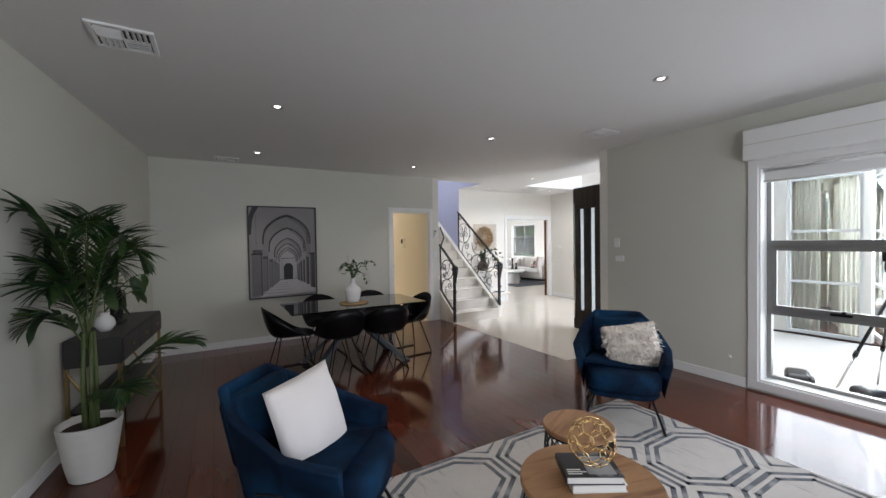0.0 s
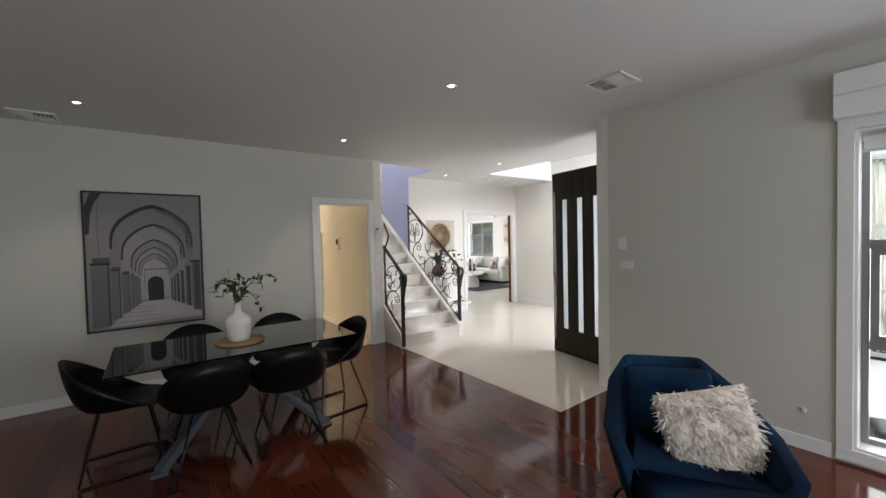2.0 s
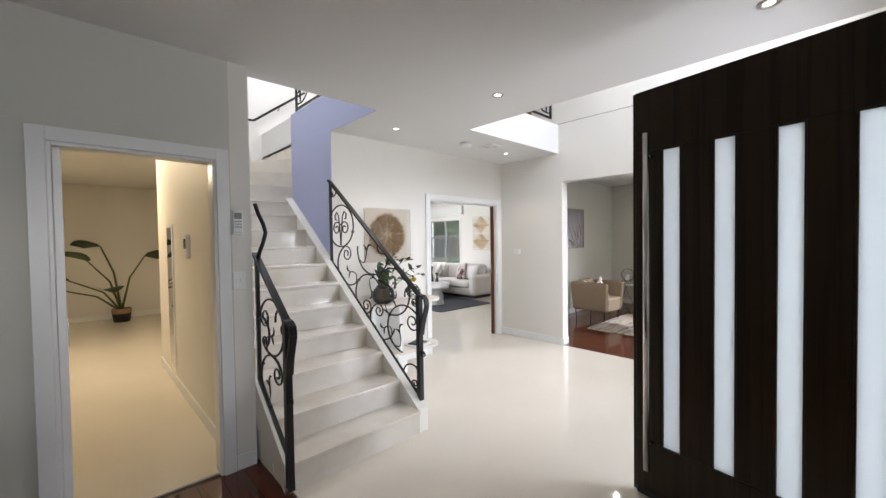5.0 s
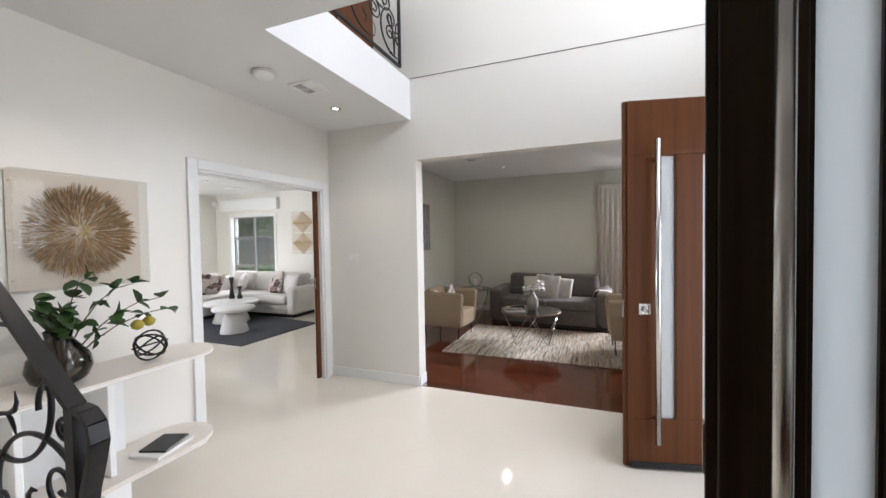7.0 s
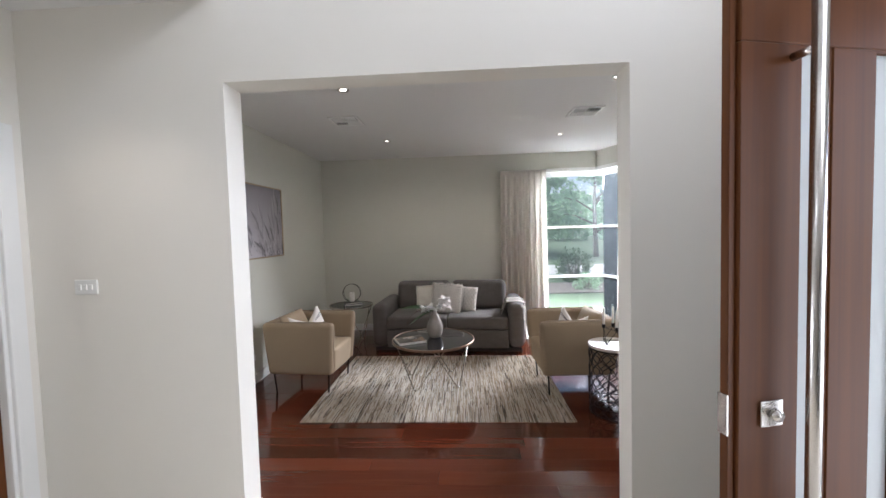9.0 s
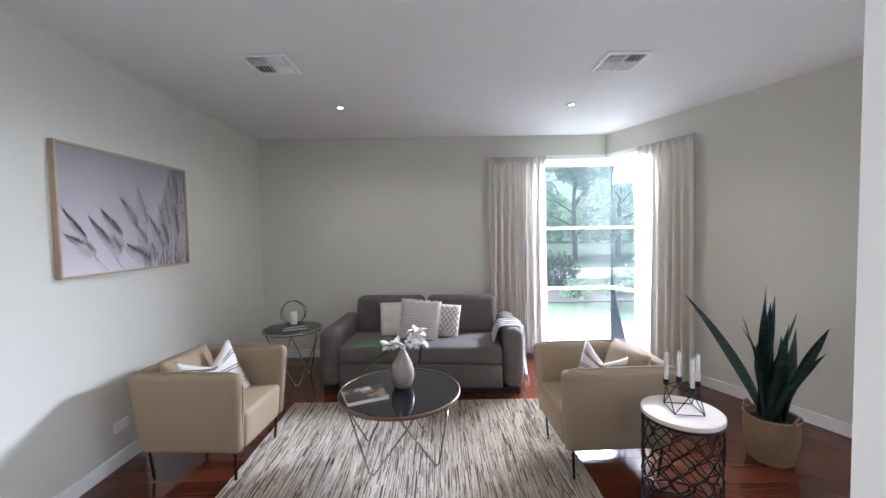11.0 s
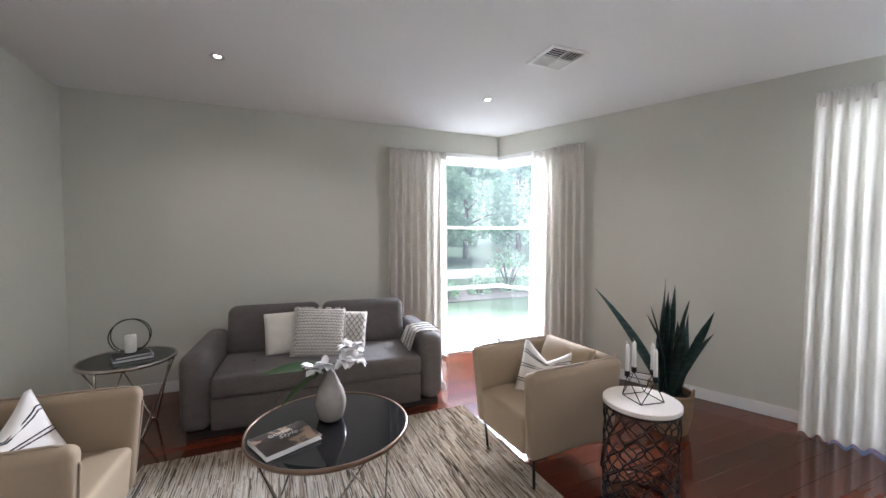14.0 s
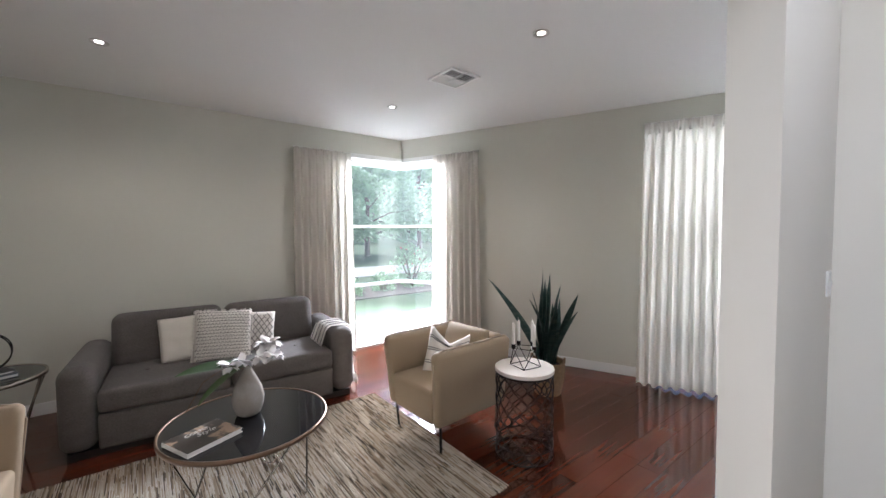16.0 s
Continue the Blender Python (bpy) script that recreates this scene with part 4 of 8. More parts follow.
for z in (0.85, 1.1):
    part("knob", tube(bmesh.new(), [(0.12, -0.012, z), (0.12, -0.04, z)], 0.012, 12), M_STEEL, ws)

# ---- dining and sitting room ----
M_SMOKE = glass("smoked_glass", (0.07, 0.08, 0.08), 1.6, 0.02)
M_GREYLEG = mat("slate_grey_steel", (0.09, 0.11, 0.13), 0.45, 0.4, vary=0.1, scale=8)
M_VELVET = two_tone(mat("navy_velvet", (0.0013, 0.009, 0.026), 0.8, vary=0.22, scale=7, fine=0.1, fine_scale=300, spec=0.15, sheen=0.0, bump=0.2, bump_scale=400), (0.005, 0.034, 0.082), 4.5, (1, 1, 1), 0.44, 0.66)
M_BLKMETAL = mat("satin_black_metal", (0.015, 0.014, 0.013), 0.35, 0.6, vary=0.1)
M_LINEN = mat("white_linen", (0.80, 0.76, 0.74), 0.9, vary=0.05, scale=6, fine=0.05, fine_scale=400, bump=0.35, bump_scale=500)
M_SHAG = mat("ivory_shag", (0.78, 0.72, 0.65), 0.9, vary=0.15, scale=12, island=0.25)
M_ACACIA = two_tone(mat("acacia_wood", (0.36, 0.19, 0.085), 0.4, vary=0.2, scale=3, fine=0.1, fine_scale=50, stretch=(1, 8, 8)), (0.2, 0.09, 0.035), 3, (0.8, 9, 9), 0.5, 0.7)
M_GOLD = mat("brass_wire", (0.78, 0.56, 0.26), 0.25, 1.0, vary=0.05)
M_JUTE = mat("woven_jute", (0.32, 0.21, 0.11), 0.9, vary=0.2, scale=30, bump=0.8, bump_scale=160)
M_CERAMIC = mat("white_glazed_ceramic", (0.76, 0.74, 0.72), 0.16, vary=0.06, scale=8, bump=0.12, bump_scale=18)
M_LEAF = two_tone(mat("green_leaf", (0.035, 0.085, 0.018), 0.45, vary=0.25, scale=8, island=0.35), (0.02, 0.055, 0.012), 6)
M_PALM = two_tone(mat("palm_green", (0.015, 0.045, 0.013), 0.42, vary=0.25, scale=6, island=0.35), (0.045, 0.085, 0.02), 5)
M_STEM = mat("plant_stem", (0.09, 0.12, 0.04), 0.6, vary=0.2, scale=20)
M_TWIG = mat("brown_twig", (0.12, 0.07, 0.04), 0.8, vary=0.2, scale=20)
M_PAPER = mat("white_paper", (0.75, 0.74, 0.7), 0.8, vary=0.05, fine=0.06, fine_scale=300)
M_COVER = two_tone(mat("black_book_cover", (0.02, 0.022, 0.025), 0.35, vary=0.1), (0.35, 0.36, 0.37), 9, (1, 1, 1), 0.58, 0.7)

# glass dining table on a crossed steel pedestal
t = thing("dining_table", "smoked glass dining table on a crossed slate steel pedestal", "dining table")
TX0, TX1, TY0, TY1 = 1.30, 2.92, 4.93, 5.82
part("tabletop", boxm(TX0, TY0, 0.738, TX1, TY1, 0.750, bevel=0.003), M_SMOKE, t, "smoked glass top")
tc = Vector(((TX0 + TX1) / 2, (TY0 + TY1) / 2, 0))
part("mount_plate", boxm(tc.x - 0.3, tc.y - 0.2, 0.722, tc.x + 0.3, tc.y + 0.2, 0.737, bevel=0.004), M_GREYLEG, t)


def beam(a, b, w, h):
    """A box beam from a to b."""
    a, b = Vector(a), Vector(b)
    d = b - a
    bm = boxm(-w / 2, -h / 2, 0, w / 2, h / 2, d.length, bevel=0.006)
    bm.transform(Matrix.Translation(a) @ d.to_track_quat("Z", "Y").to_matrix().to_4x4())
    return bm


for dx, dy in ((0.56, 0.3), (-0.56, 0.3), (0.56, -0.3), (-0.56, -0.3)):
    part("leg", beam((tc.x + dx, tc.y + dy, 0.02), (tc.x - dx * 0.28, tc.y - dy * 0.28, 0.722), 0.08, 0.05), M_GREYLEG, t)
    part("foot_pad", boxm(tc.x + dx - 0.05, tc.y + dy - 0.04, 0, tc.x + dx + 0.05, tc.y + dy + 0.04, 0.022, bevel=0.004), M_GREYLEG, t)


def tub_shell():
    """The moulded shell of a tub chair; its back is at -y."""
    bm = bmesh.new()
    NA, NR = 40, 12
    c = bm.verts.new((0, 0.0, 0.425))
    rings = []
    for j in range(1, NR + 1):
        s = j / NR
        ring = []
        for i in range(NA):
            a = math.tau * i / NA
            ux, uy = math.sin(a), -math.cos(a)
            back = max(0.0, (math.cos(a) + 0.55) / 1.55) ** 1.25
            R = 0.275 * (abs(ux) ** 2.6 + abs(uy) ** 2.6) ** (-1 / 2.6)
            rim = 0.455 + 0.335 * back ** 0.9 - 0.012 * (1 - back)
            if s < 0.55:
                q = s / 0.55
                r, z = R * 0.72 * q, 0.425 + 0.02 * q * q
            else:
                q = (s - 0.55) / 0.45
                r = R * (0.72 + 0.28 * math.sin(q * math.pi / 2) + 0.03 * q * back)
                z = 0.445 + (rim - 0.445) * (1 - math.cos(q * math.pi / 2)) ** 0.9
            ring.append(bm.verts.new((ux * r, uy * r * 0.95 - 0.04 * back * (max(0, s - 0.55) / 0.45), z)))
        rings.append(ring)
    for i in range(NA):
        bm.faces.new((c, rings[0][i], rings[0][(i + 1) % NA]))
    for A, B in zip(rings, rings[1:]):
        for i in range(NA):
            bm.faces.new((A[i], B[i], B[(i + 1) % NA], A[(i + 1) % NA]))
    for f in bm.faces:
        f.smooth = True
    bmesh.ops.recalc_face_normals(bm, faces=bm.faces)
    r = bmesh.ops.solidify(bm, geom=bm.faces[:], thickness=0.009)
    return bm


def dining_chair(m):
    d = thing("dining_chair", "black moulded tub dining chair on thin wire sled legs", "chair", "chairs round the dining table", m)
    part("shell", tub_shell(), M_BLACKPL, d, "", True)
    for s in (1, -1):
        pts = [(s * 0.1, 0.14, 0.425), (s * 0.215, 0.225, 0.012), (s * 0.225, 0.21, 0.009), (s * 0.225, -0.21, 0.009), (s * 0.215, -0.225, 0.012), (s * 0.1, -0.12, 0.425)]
        part("sled_leg", tube(bmesh.new(), pts, 0.008, 8), M_BLKMETAL, d)
    part("cross_bar", tube(bmesh.new(), [(-0.1, 0.14, 0.425), (0.1, 0.14, 0.425)], 0.008, 8), M_BLKMETAL, d)
    part("cross_bar", tube(bmesh.new(), [(-0.1, -0.12, 0.425), (0.1, -0.12, 0.425)], 0.008, 8), M_BLKMETAL, d)
    return d


ch = dining_chair(pose(1.83, 5.02, 0, 0, 0, 3))
for x, y, a in ((2.37, 5.0, -4), (1.86, 5.86, 184), (2.56, 5.9, 172), (1.36, 5.42, -88), (2.88, 5.40, 96)):
    copy_thing(ch, pose(x, y, 0, 0, 0, a))

pm = thing("placemat", "round woven jute placemat on the glass table", "placemat", "", Matrix.Translation((2.10, 5.33, 0.751)))
bm = bmesh.new()
for k in range(9):
    r = 0.02 + 0.0185 * k
    tube(bm, [(r * math.cos(a * math.tau / 40), r * math.sin(a * math.tau / 40), 0.006) for a in range(40)], 0.0098, 6, True, 1.0)
part("weave", bm, M_JUTE, pm)


def vine(bm, pts, leaves, size, rng, bml):
    """A stem with small paired leaves along it."""
    tube(bm, pts, [0.0035 * (1 - 0.6 * i / len(pts)) for i in range(len(pts))], 5)
    P = [Vector(p) for p in pts]
    for k in range(leaves):
        f = (k + 0.6) / leaves * (len(P) - 1)
        i = min(int(f), len(P) - 2)
        p = P[i].lerp(P[i + 1], f - i)
        d = (P[i + 1] - P[i]).normalized()
        for s in (1, -1):
            leaf(bml, p, (d * 0.5 + Vector((rng.uniform(-1, 1), rng.uniform(-1, 1), rng.uniform(-0.3, 0.8)))).normalized(), size * rng.uniform(0.7, 1.2), size * rng.uniform(0.4, 0.6), rng)


def leaf(bm, p, d, ln, wd, rng, curl=0.25, n=4):
    """One pointed leaf blade with a folded midrib."""
    d = d.normalized()
    up = Vector((0, 0, 1)) if abs(d.z) < 0.9 else Vector((1, 0, 0))
    sd = d.cross(up).normalized()
    if rng.random() < 0.5:
        sd = (sd + up * rng.uniform(-0.6, 0.6)).normalized()
    nm = sd.cross(d)
    prev = None
    for i in range(n + 1):
        f = i / n
        c = p + d * ln * f - nm * (curl * ln * f * f) * 0.6
        w = wd * math.sin(math.pi * min(1, 0.08 + f * 0.92)) ** 0.8 if i < n else 0.0005
        row = (bm.verts.new(c - sd * w / 2 + nm * w * 0.18), bm.verts.new(c), bm.verts.new(c + sd * w / 2 + nm * w * 0.18))
        if prev:
            bm.faces.new((prev[0], prev[1], row[1], row[0])).smooth = True
            bm.faces.new((prev[1], prev[2], row[2], row[1])).smooth = True
        prev = row


va = thing("vase", "white glazed bottle vase on the placemat", "vase", "", Matrix.Translation((2.09, 5.32, 0.767)))
part("body", lathe(bmesh.new(), [(0.0, 0.0), (0.066, 0.0), (0.078, 0.008), (0.088, 0.06), (0.096, 0.13), (0.094, 0.165), (0.072, 0.195), (0.034, 0.22), (0.027, 0.25), (0.03, 0.285), (0.034, 0.292), (0.028, 0.288), (0.02, 0.25), (0.02, 0.2)], 40, cap=False), M_CERAMIC, va)
sp = thing("greenery_sprays", "leafy green sprays with bare twigs in the vase", "foliage", "", Matrix.Translation((2.09, 5.32, 1.04)))
rng = random.Random(4)
bs, bl = bmesh.new(), bmesh.new()
for dx, dy, dz, ln in ((0.30, -0.02, 0.16, 0.34), (0.16, -0.08, -0.06, 0.22), (-0.16, 0.0, 0.09, 0.22), (-0.12, -0.06, 0.05, 0.2), (0.05, 0.02, 0.16, 0.2), (-0.05, -0.08, 0.1, 0.18), (0.2, 0.06, 0.12, 0.25), (-0.14, 0.08, 0.12, 0.2)):
    pts = [(dx * f, dy * f, 0.02 + (dz * f + 0.12 * math.sin(math.pi * f) * (1 if dz > 0 else 0.9))) for f in (0, 0.2, 0.4, 0.6, 0.8, 1.0)]
    vine(bs, pts, 9, 0.05, rng, bl)
part("stems", bs, M_STEM, sp)
part("leaves", bl, M_LEAF, sp)
part("twig", tube(bmesh.new(), [(0, 0, -0.1), (-0.02, 0, 0.1), (-0.05, 0.01, 0.2), (-0.06, 0, 0.32)], [0.003, 0.003, 0.002, 0.001], 5), M_TWIG, sp)
part("twig", tube(bmesh.new(), [(0, 0, -0.1), (-0.03, 0, 0.1), (-0.08, 0.01, 0.18), (-0.1, 0, 0.24)], [0.003, 0.002, 0.002, 0.001], 5), M_TWIG, sp)

# arcade picture on the dining wall: a flat print of pointed arches
M_INK = mat("print_black", (0.012, 0.012, 0.012), 0.5, vary=0.1)
def grey(v):
    v = 1.5 * v ** 1.75
    return mat("print_grey", (v * 1.08, v, v * 1.0), 0.55, vary=0.1, scale=9, fine=0.08, fine_scale=90)


pic = thing("arcade_picture", "large framed print of a grey arched colonnade", "picture", "", Matrix.Translation((1.03, 7.04, 0.675)))
PW, PH = 0.99, 1.405
for q in ((0, 0, PW, 0.018), (0, PH - 0.018, PW, PH), (0, 0.018, 0.018, PH - 0.018), (PW - 0.018, 0.018, PW, PH - 0.018)):
    part("frame_side", boxm(q[0], -0.04, q[1], q[2], 0, q[3], bevel=0.002), M_INK, pic)
part("print", boxm(0.018, -0.024, 0.018, PW - 0.018, -0.004, PH - 0.018), grey(0.33), pic, "printed sheet")


def flatpoly(pts, lift):
    """A printed patch; points are shares of the sheet, lift its place in the stack."""
    bm = bmesh.new()
    bm.faces.new([bm.verts.new((0.018 + (PW - 0.036) * max(0.001, min(0.999, x)), -0.0243 - 0.0003 * lift, 0.018 + (PH - 0.036) * max(0.001, min(0.999, z)))) for x, z in pts])
    return bm


def arch_line(cx, half, spring, apex, n=22):
    """The curve of a pointed arch from springing to springing."""
    pts = []
    for i in range(n + 1):
        a = math.pi * (1 - i / n)
        c = math.cos(a)
        pts.append((cx + half * c * (1.0 + 0.05 * math.sin(a)), spring + (apex - spring) * (0.9 * math.sin(a) ** 0.8 + 0.1 * max(0.0, 1 - abs(c) * 1.6))))
    return pts


def quad(nm, x0, z0, x1, z1, tone, lift, lean=0.0):
    part(nm, flatpoly([(x0, z0), (x1, z0 + lean), (x1, z1), (x0, z1)], lift), grey(tone), pic)


part("printed_front_arch", flatpoly([(0.0, 0.7), (0.03, 0.7), (0.045, 0.84), (0.08, 0.93), (0.14, 1.0), (0.05, 1.0), (0.0, 0.9)], 1), grey(0.10), pic)
part("printed_wall_edge", flatpoly([(0.095, 0.5), (0.10, 0.5), (0.10, 0.98), (0.095, 0.97)], 1), grey(0.2), pic)
ARCHES = ((0.555, 0.37, 0.60, 0.925, 0.30, 0.030), (0.56, 0.285, 0.51, 0.78, 0.36, 0.022), (0.565, 0.21, 0.45, 0.66, 0.33, 0.014), (0.565, 0.175, 0.42, 0.598, 0.38, 0.011), (0.565, 0.15, 0.40, 0.552, 0.35, 0.009), (0.565, 0.13, 0.39, 0.518, 0.42, 0.007))
for k, (cx, half, sp, ap, tone, band) in enumerate(ARCHES):
    o = arch_line(cx, half, sp, ap)
    inner = [(cx + (x - cx) * (1 - band / half * 0.75), z - band * (0.5 + 1.4 * (ap - sp) * min(1, max(0, (z - sp) / (ap - sp))))) for x, z in o]
    part("printed_arch", flatpoly([(o[0][0], 0.2)] + o + [(o[-1][0], 0.2)], 2 + 3 * k), grey(tone), pic)
    for q in range(len(o) - 1):
        t = 0.07 if q < 13 else 0.14
        part("printed_arch_shadow", flatpoly([o[q], o[q + 1], inner[q + 1], inner[q]], 3 + 3 * k), grey(t), pic)
    part("printed_arch_shade", flatpoly(inner[12:] + [(x - half * 0.11, z - 0.01) for x, z in inner[12:]][::-1], 4 + 3 * k), grey(tone * 0.8), pic)
part("printed_floor", flatpoly([(0.15, 0.01), (0.99, 0.03), (0.99, 0.075), (0.70, 0.19), (0.44, 0.18), (0.24, 0.075)], 22), grey(0.47), pic)
for x0, x1, z0, z1 in ((0.03, 0.18, 0.015, 0.475), (0.185, 0.262, 0.065, 0.43), (0.275, 0.338, 0.105, 0.40), (0.345, 0.378, 0.13, 0.385), (0.382, 0.408, 0.15, 0.37), (0.41, 0.43, 0.165, 0.355)):
    w = x1 - x0
    quad("printed_pier", x0, z0, x1, z1, 0.25, 24, 0.012)
    quad("printed_pier_side", x0 + w * 0.86, z0 + 0.012, x1, z1, 0.15, 25)
    quad("printed_capital", x0 - w * 0.03, z1, x1 + w * 0.05, z1 + w * 0.1, 0.06, 25)
    quad("printed_impost", x0 + w * 0.1, z1 + w * 0.1, x1 + w * 0.02, z1 + w * 0.36, 0.16, 24)
for z in range(22):
    quad("printed_brick_course", 0.032, 0.04 + z * 0.0195, 0.158, 0.043 + z * 0.0195, 0.2, 26)
for x0, x1, z0, z1 in ((0.91, 0.985, 0.085, 0.47), (0.845, 0.89, 0.125, 0.43), (0.795, 0.825, 0.148, 0.40), (0.755, 0.782, 0.16, 0.38), (0.728, 0.745, 0.17, 0.365), (0.705, 0.72, 0.18, 0.35)):
    w = x1 - x0
    quad("printed_pier", x0, z0, x1, z1, 0.14, 24, -0.01)
    quad("printed_pier_side", x0, z0, x0 + w * 0.25, z1, 0.22, 25)
    quad("printed_capital", x0 - w * 0.2, z1, x1 + w * 0.05, z1 + w * 0.2, 0.07, 25)
for x, z in ((0.865, 0.70), (0.868, 0.66), (0.862, 0.62), (0.80, 0.57), (0.802, 0.54)):
    quad("printed_fretwork", x, z, x + 0.014, z + 0.026, 0.09, 24)
part("printed_doorway", flatpoly([(0.565 + x * 0.072, 0.188 + z) for x, z in [(-0.95, 0), (-1, 0.12)] + [(1.04 * math.cos(math.pi * (1 - i / 12)), 0.125 + 0.06 * math.sin(math.pi * i / 12)) for i in range(1, 12)] + [(1, 0.12), (0.95, 0)]], 27), grey(0.02), pic)
quad("printed_lintel", 0.465, 0.425, 0.675, 0.431, 0.06, 27)
quad("printed_lintel", 0.465, 0.28, 0.469, 0.425, 0.16, 27)
for z0, x0 in ((0.04, 0.17), (0.075, 0.24), (0.105, 0.31), (0.13, 0.35), (0.15, 0.39)):
    quad("printed_step_shadow", x0, z0, 0.55 + 0.3 * (0.15 - z0), z0 + 0.006, 0.36, 23)


# velvet armchairs
def loft(bm, sections, closed=False):
    rings = [[bm.verts.new(p) for p in s] for s in sections]
    n = len(rings[0])
    for A, B in zip(rings, rings[1:]):
        for i in range(n if closed else n - 1):
            bm.faces.new((A[i], A[(i + 1) % n], B[(i + 1) % n], B[i])).smooth = True
    return rings


def velvet_chair(m):
    """Faceted tub armchair; the seat opens to +x."""
    d = thing("velvet_armchair", "navy velvet faceted tub armchair on thin black legs", "armchair", "blue armchairs", m)
    # outer shell: plan outline from one arm's front round the back to the other
    top = [(0.30, -0.35, 0.54), (0.05, -0.385, 0.60), (-0.24, -0.31, 0.73), (-0.38, -0.20, 0.83), (-0.38, 0.20, 0.83), (-0.24, 0.31, 0.73), (0.05, 0.385, 0.60), (0.30, 0.35, 0.54)]
    bot = [(0.30, -0.29, 0.30), (0.05, -0.30, 0.29), (-0.18, -0.26, 0.29), (-0.27, -0.17, 0.29), (-0.27, 0.17, 0.29), (-0.18, 0.26, 0.29), (0.05, 0.30, 0.29), (0.30, 0.29, 0.30)]
    bm = bmesh.new()
    mid = [tuple(b[i] * 0.42 + t[i] * 0.58 for i in range(3)) for b, t in zip(bot, top)]
    inn_t = [(x * 0.93 if x < 0 else x - 0.01, y * 0.82, z - 0.004) for x, y, z in top]
    inn_m = [(x * 0.84 if x < 0 else x - 0.02, y * 0.78, 0.46 + (z - 0.46) * 0.2) for x, y, z in mid]
    loft(bm, [bot, mid, top, inn_t, inn_m])
    bmesh.ops.holes_fill(bm, edges=bm.edges)
    sh = part("shell", bm, M_VELVET, d, "", True)
    bv = sh.modifiers.new("soft", "BEVEL")
    bv.width, bv.segments, bv.limit_method, bv.angle_limit = 0.05, 5, "ANGLE", radians(18)
    def plan(grow, n=36):
        """Rounded seat outline that swells towards the front."""
        pts = []
        for i in range(n):
            a = math.tau * i / n
            c, q = math.cos(a), math.sin(a)
            e = 0.5 if c > 0 else 0.3
            pts.append((0.075 + (0.325 + grow) * math.copysign(abs(c) ** e, c), (0.285 + grow) * math.copysign(abs(q) ** 0.55, q) * (1.0 if c > 0 else 1 + 0.1 * c)))
        return pts
    bm = bmesh.new()
    rings = loft(bm, [[(x, y, z) for x, y in plan(g)] for g, z in ((-0.05, 0.312), (-0.012, 0.318), (0.0, 0.345), (0.0, 0.42), (-0.01, 0.45), (-0.035, 0.466), (-0.1, 0.474), (-0.2, 0.478))], True)
    bm.faces.new(rings[0][::-1])
    bm.faces.new(rings[-1])
    part("seat_cushion", bm, M_VELVET, d, "", True)
    bc = bmesh.new()
    rbox(bc, -0.06, -0.225, 0.0, 0.06, 0.225, 0.34, 0.04, 4)
    bc.transform(Matrix.Translation((-0.235, 0, 0.45)) @ Matrix.Rotation(radians(-14), 4, "Y"))
    part("back_cushion", bc, M_VELVET, d)
    bm = bmesh.new()
    rings = loft(bm, [[(x, y, z) for x, y in plan(g)] for g, z in ((-0.06, 0.262), (-0.025, 0.268), (-0.012, 0.285), (-0.012, 0.305), (-0.03, 0.313))], True)
    bm.faces.new(rings[0][::-1])
    bm.faces.new(rings[-1])
    part("base_panel", bm, M_VELVET, d, "", True)
    for s in (1, -1):
        part("leg", tube(bmesh.new(), [(0.24, s * 0.2, 0.275), (0.33, s * 0.29, 0.006), (0.3, s * 0.29, 0.006), (-0.02, s * 0.2, 0.275)], 0.009, 8), M_BLKMETAL, d)
        part("leg", tube(bmesh.new(), [(-0.08, s * 0.19, 0.275), (-0.33, s * 0.27, 0.006), (-0.3, s * 0.27, 0.006), (-0.2, s * 0.17, 0.275)], 0.009, 8), M_BLKMETAL, d)
        # black strip stands in for the shade of a gap along the arm
        part("arm_gap", boxm(-0.1, s * 0.33 - 0.004, 0.42, 0.2, s * 0.33 + 0.004, 0.425), M_INK, d)
    return d


va1 = velvet_chair(pose(1.04, 2.64, 0, 0, 0, -39))
va2 = copy_thing(va1, pose(3.6, 2.68, 0, 0, 0, 219))


def pillow(name, label, m, w, h, t, material, seed=1, sub=None):
    d = thing(name, label, "cushion", "", m)
    part("cover", cushion(bmesh.new(), w, h, t, seed=seed), material, d)
    return d


wp = pillow("cushion", "plain white linen cushion leaning on the armchair", Matrix.Translation((1.03, 2.62, 0.62)) @ Matrix.Rotation(radians(-39 + 78), 4, "Z") @ Matrix.Rotation(radians(-18), 4, "X") @ Matrix.Rotation(radians(-3), 4, "Y"), 0.46, 0.46, 0.16, M_LINEN, 3)
piping = [(x * 0.215, 0, z * 0.215) for x, z in ((-1, -1), (0, -0.93), (1, -1), (0.93, 0), (1, 1), (0, 0.93), (-1, 1), (-0.93, 0))]
part("piping", tube(bmesh.new(), piping, 0.004, 6, True), M_LINEN, wp)

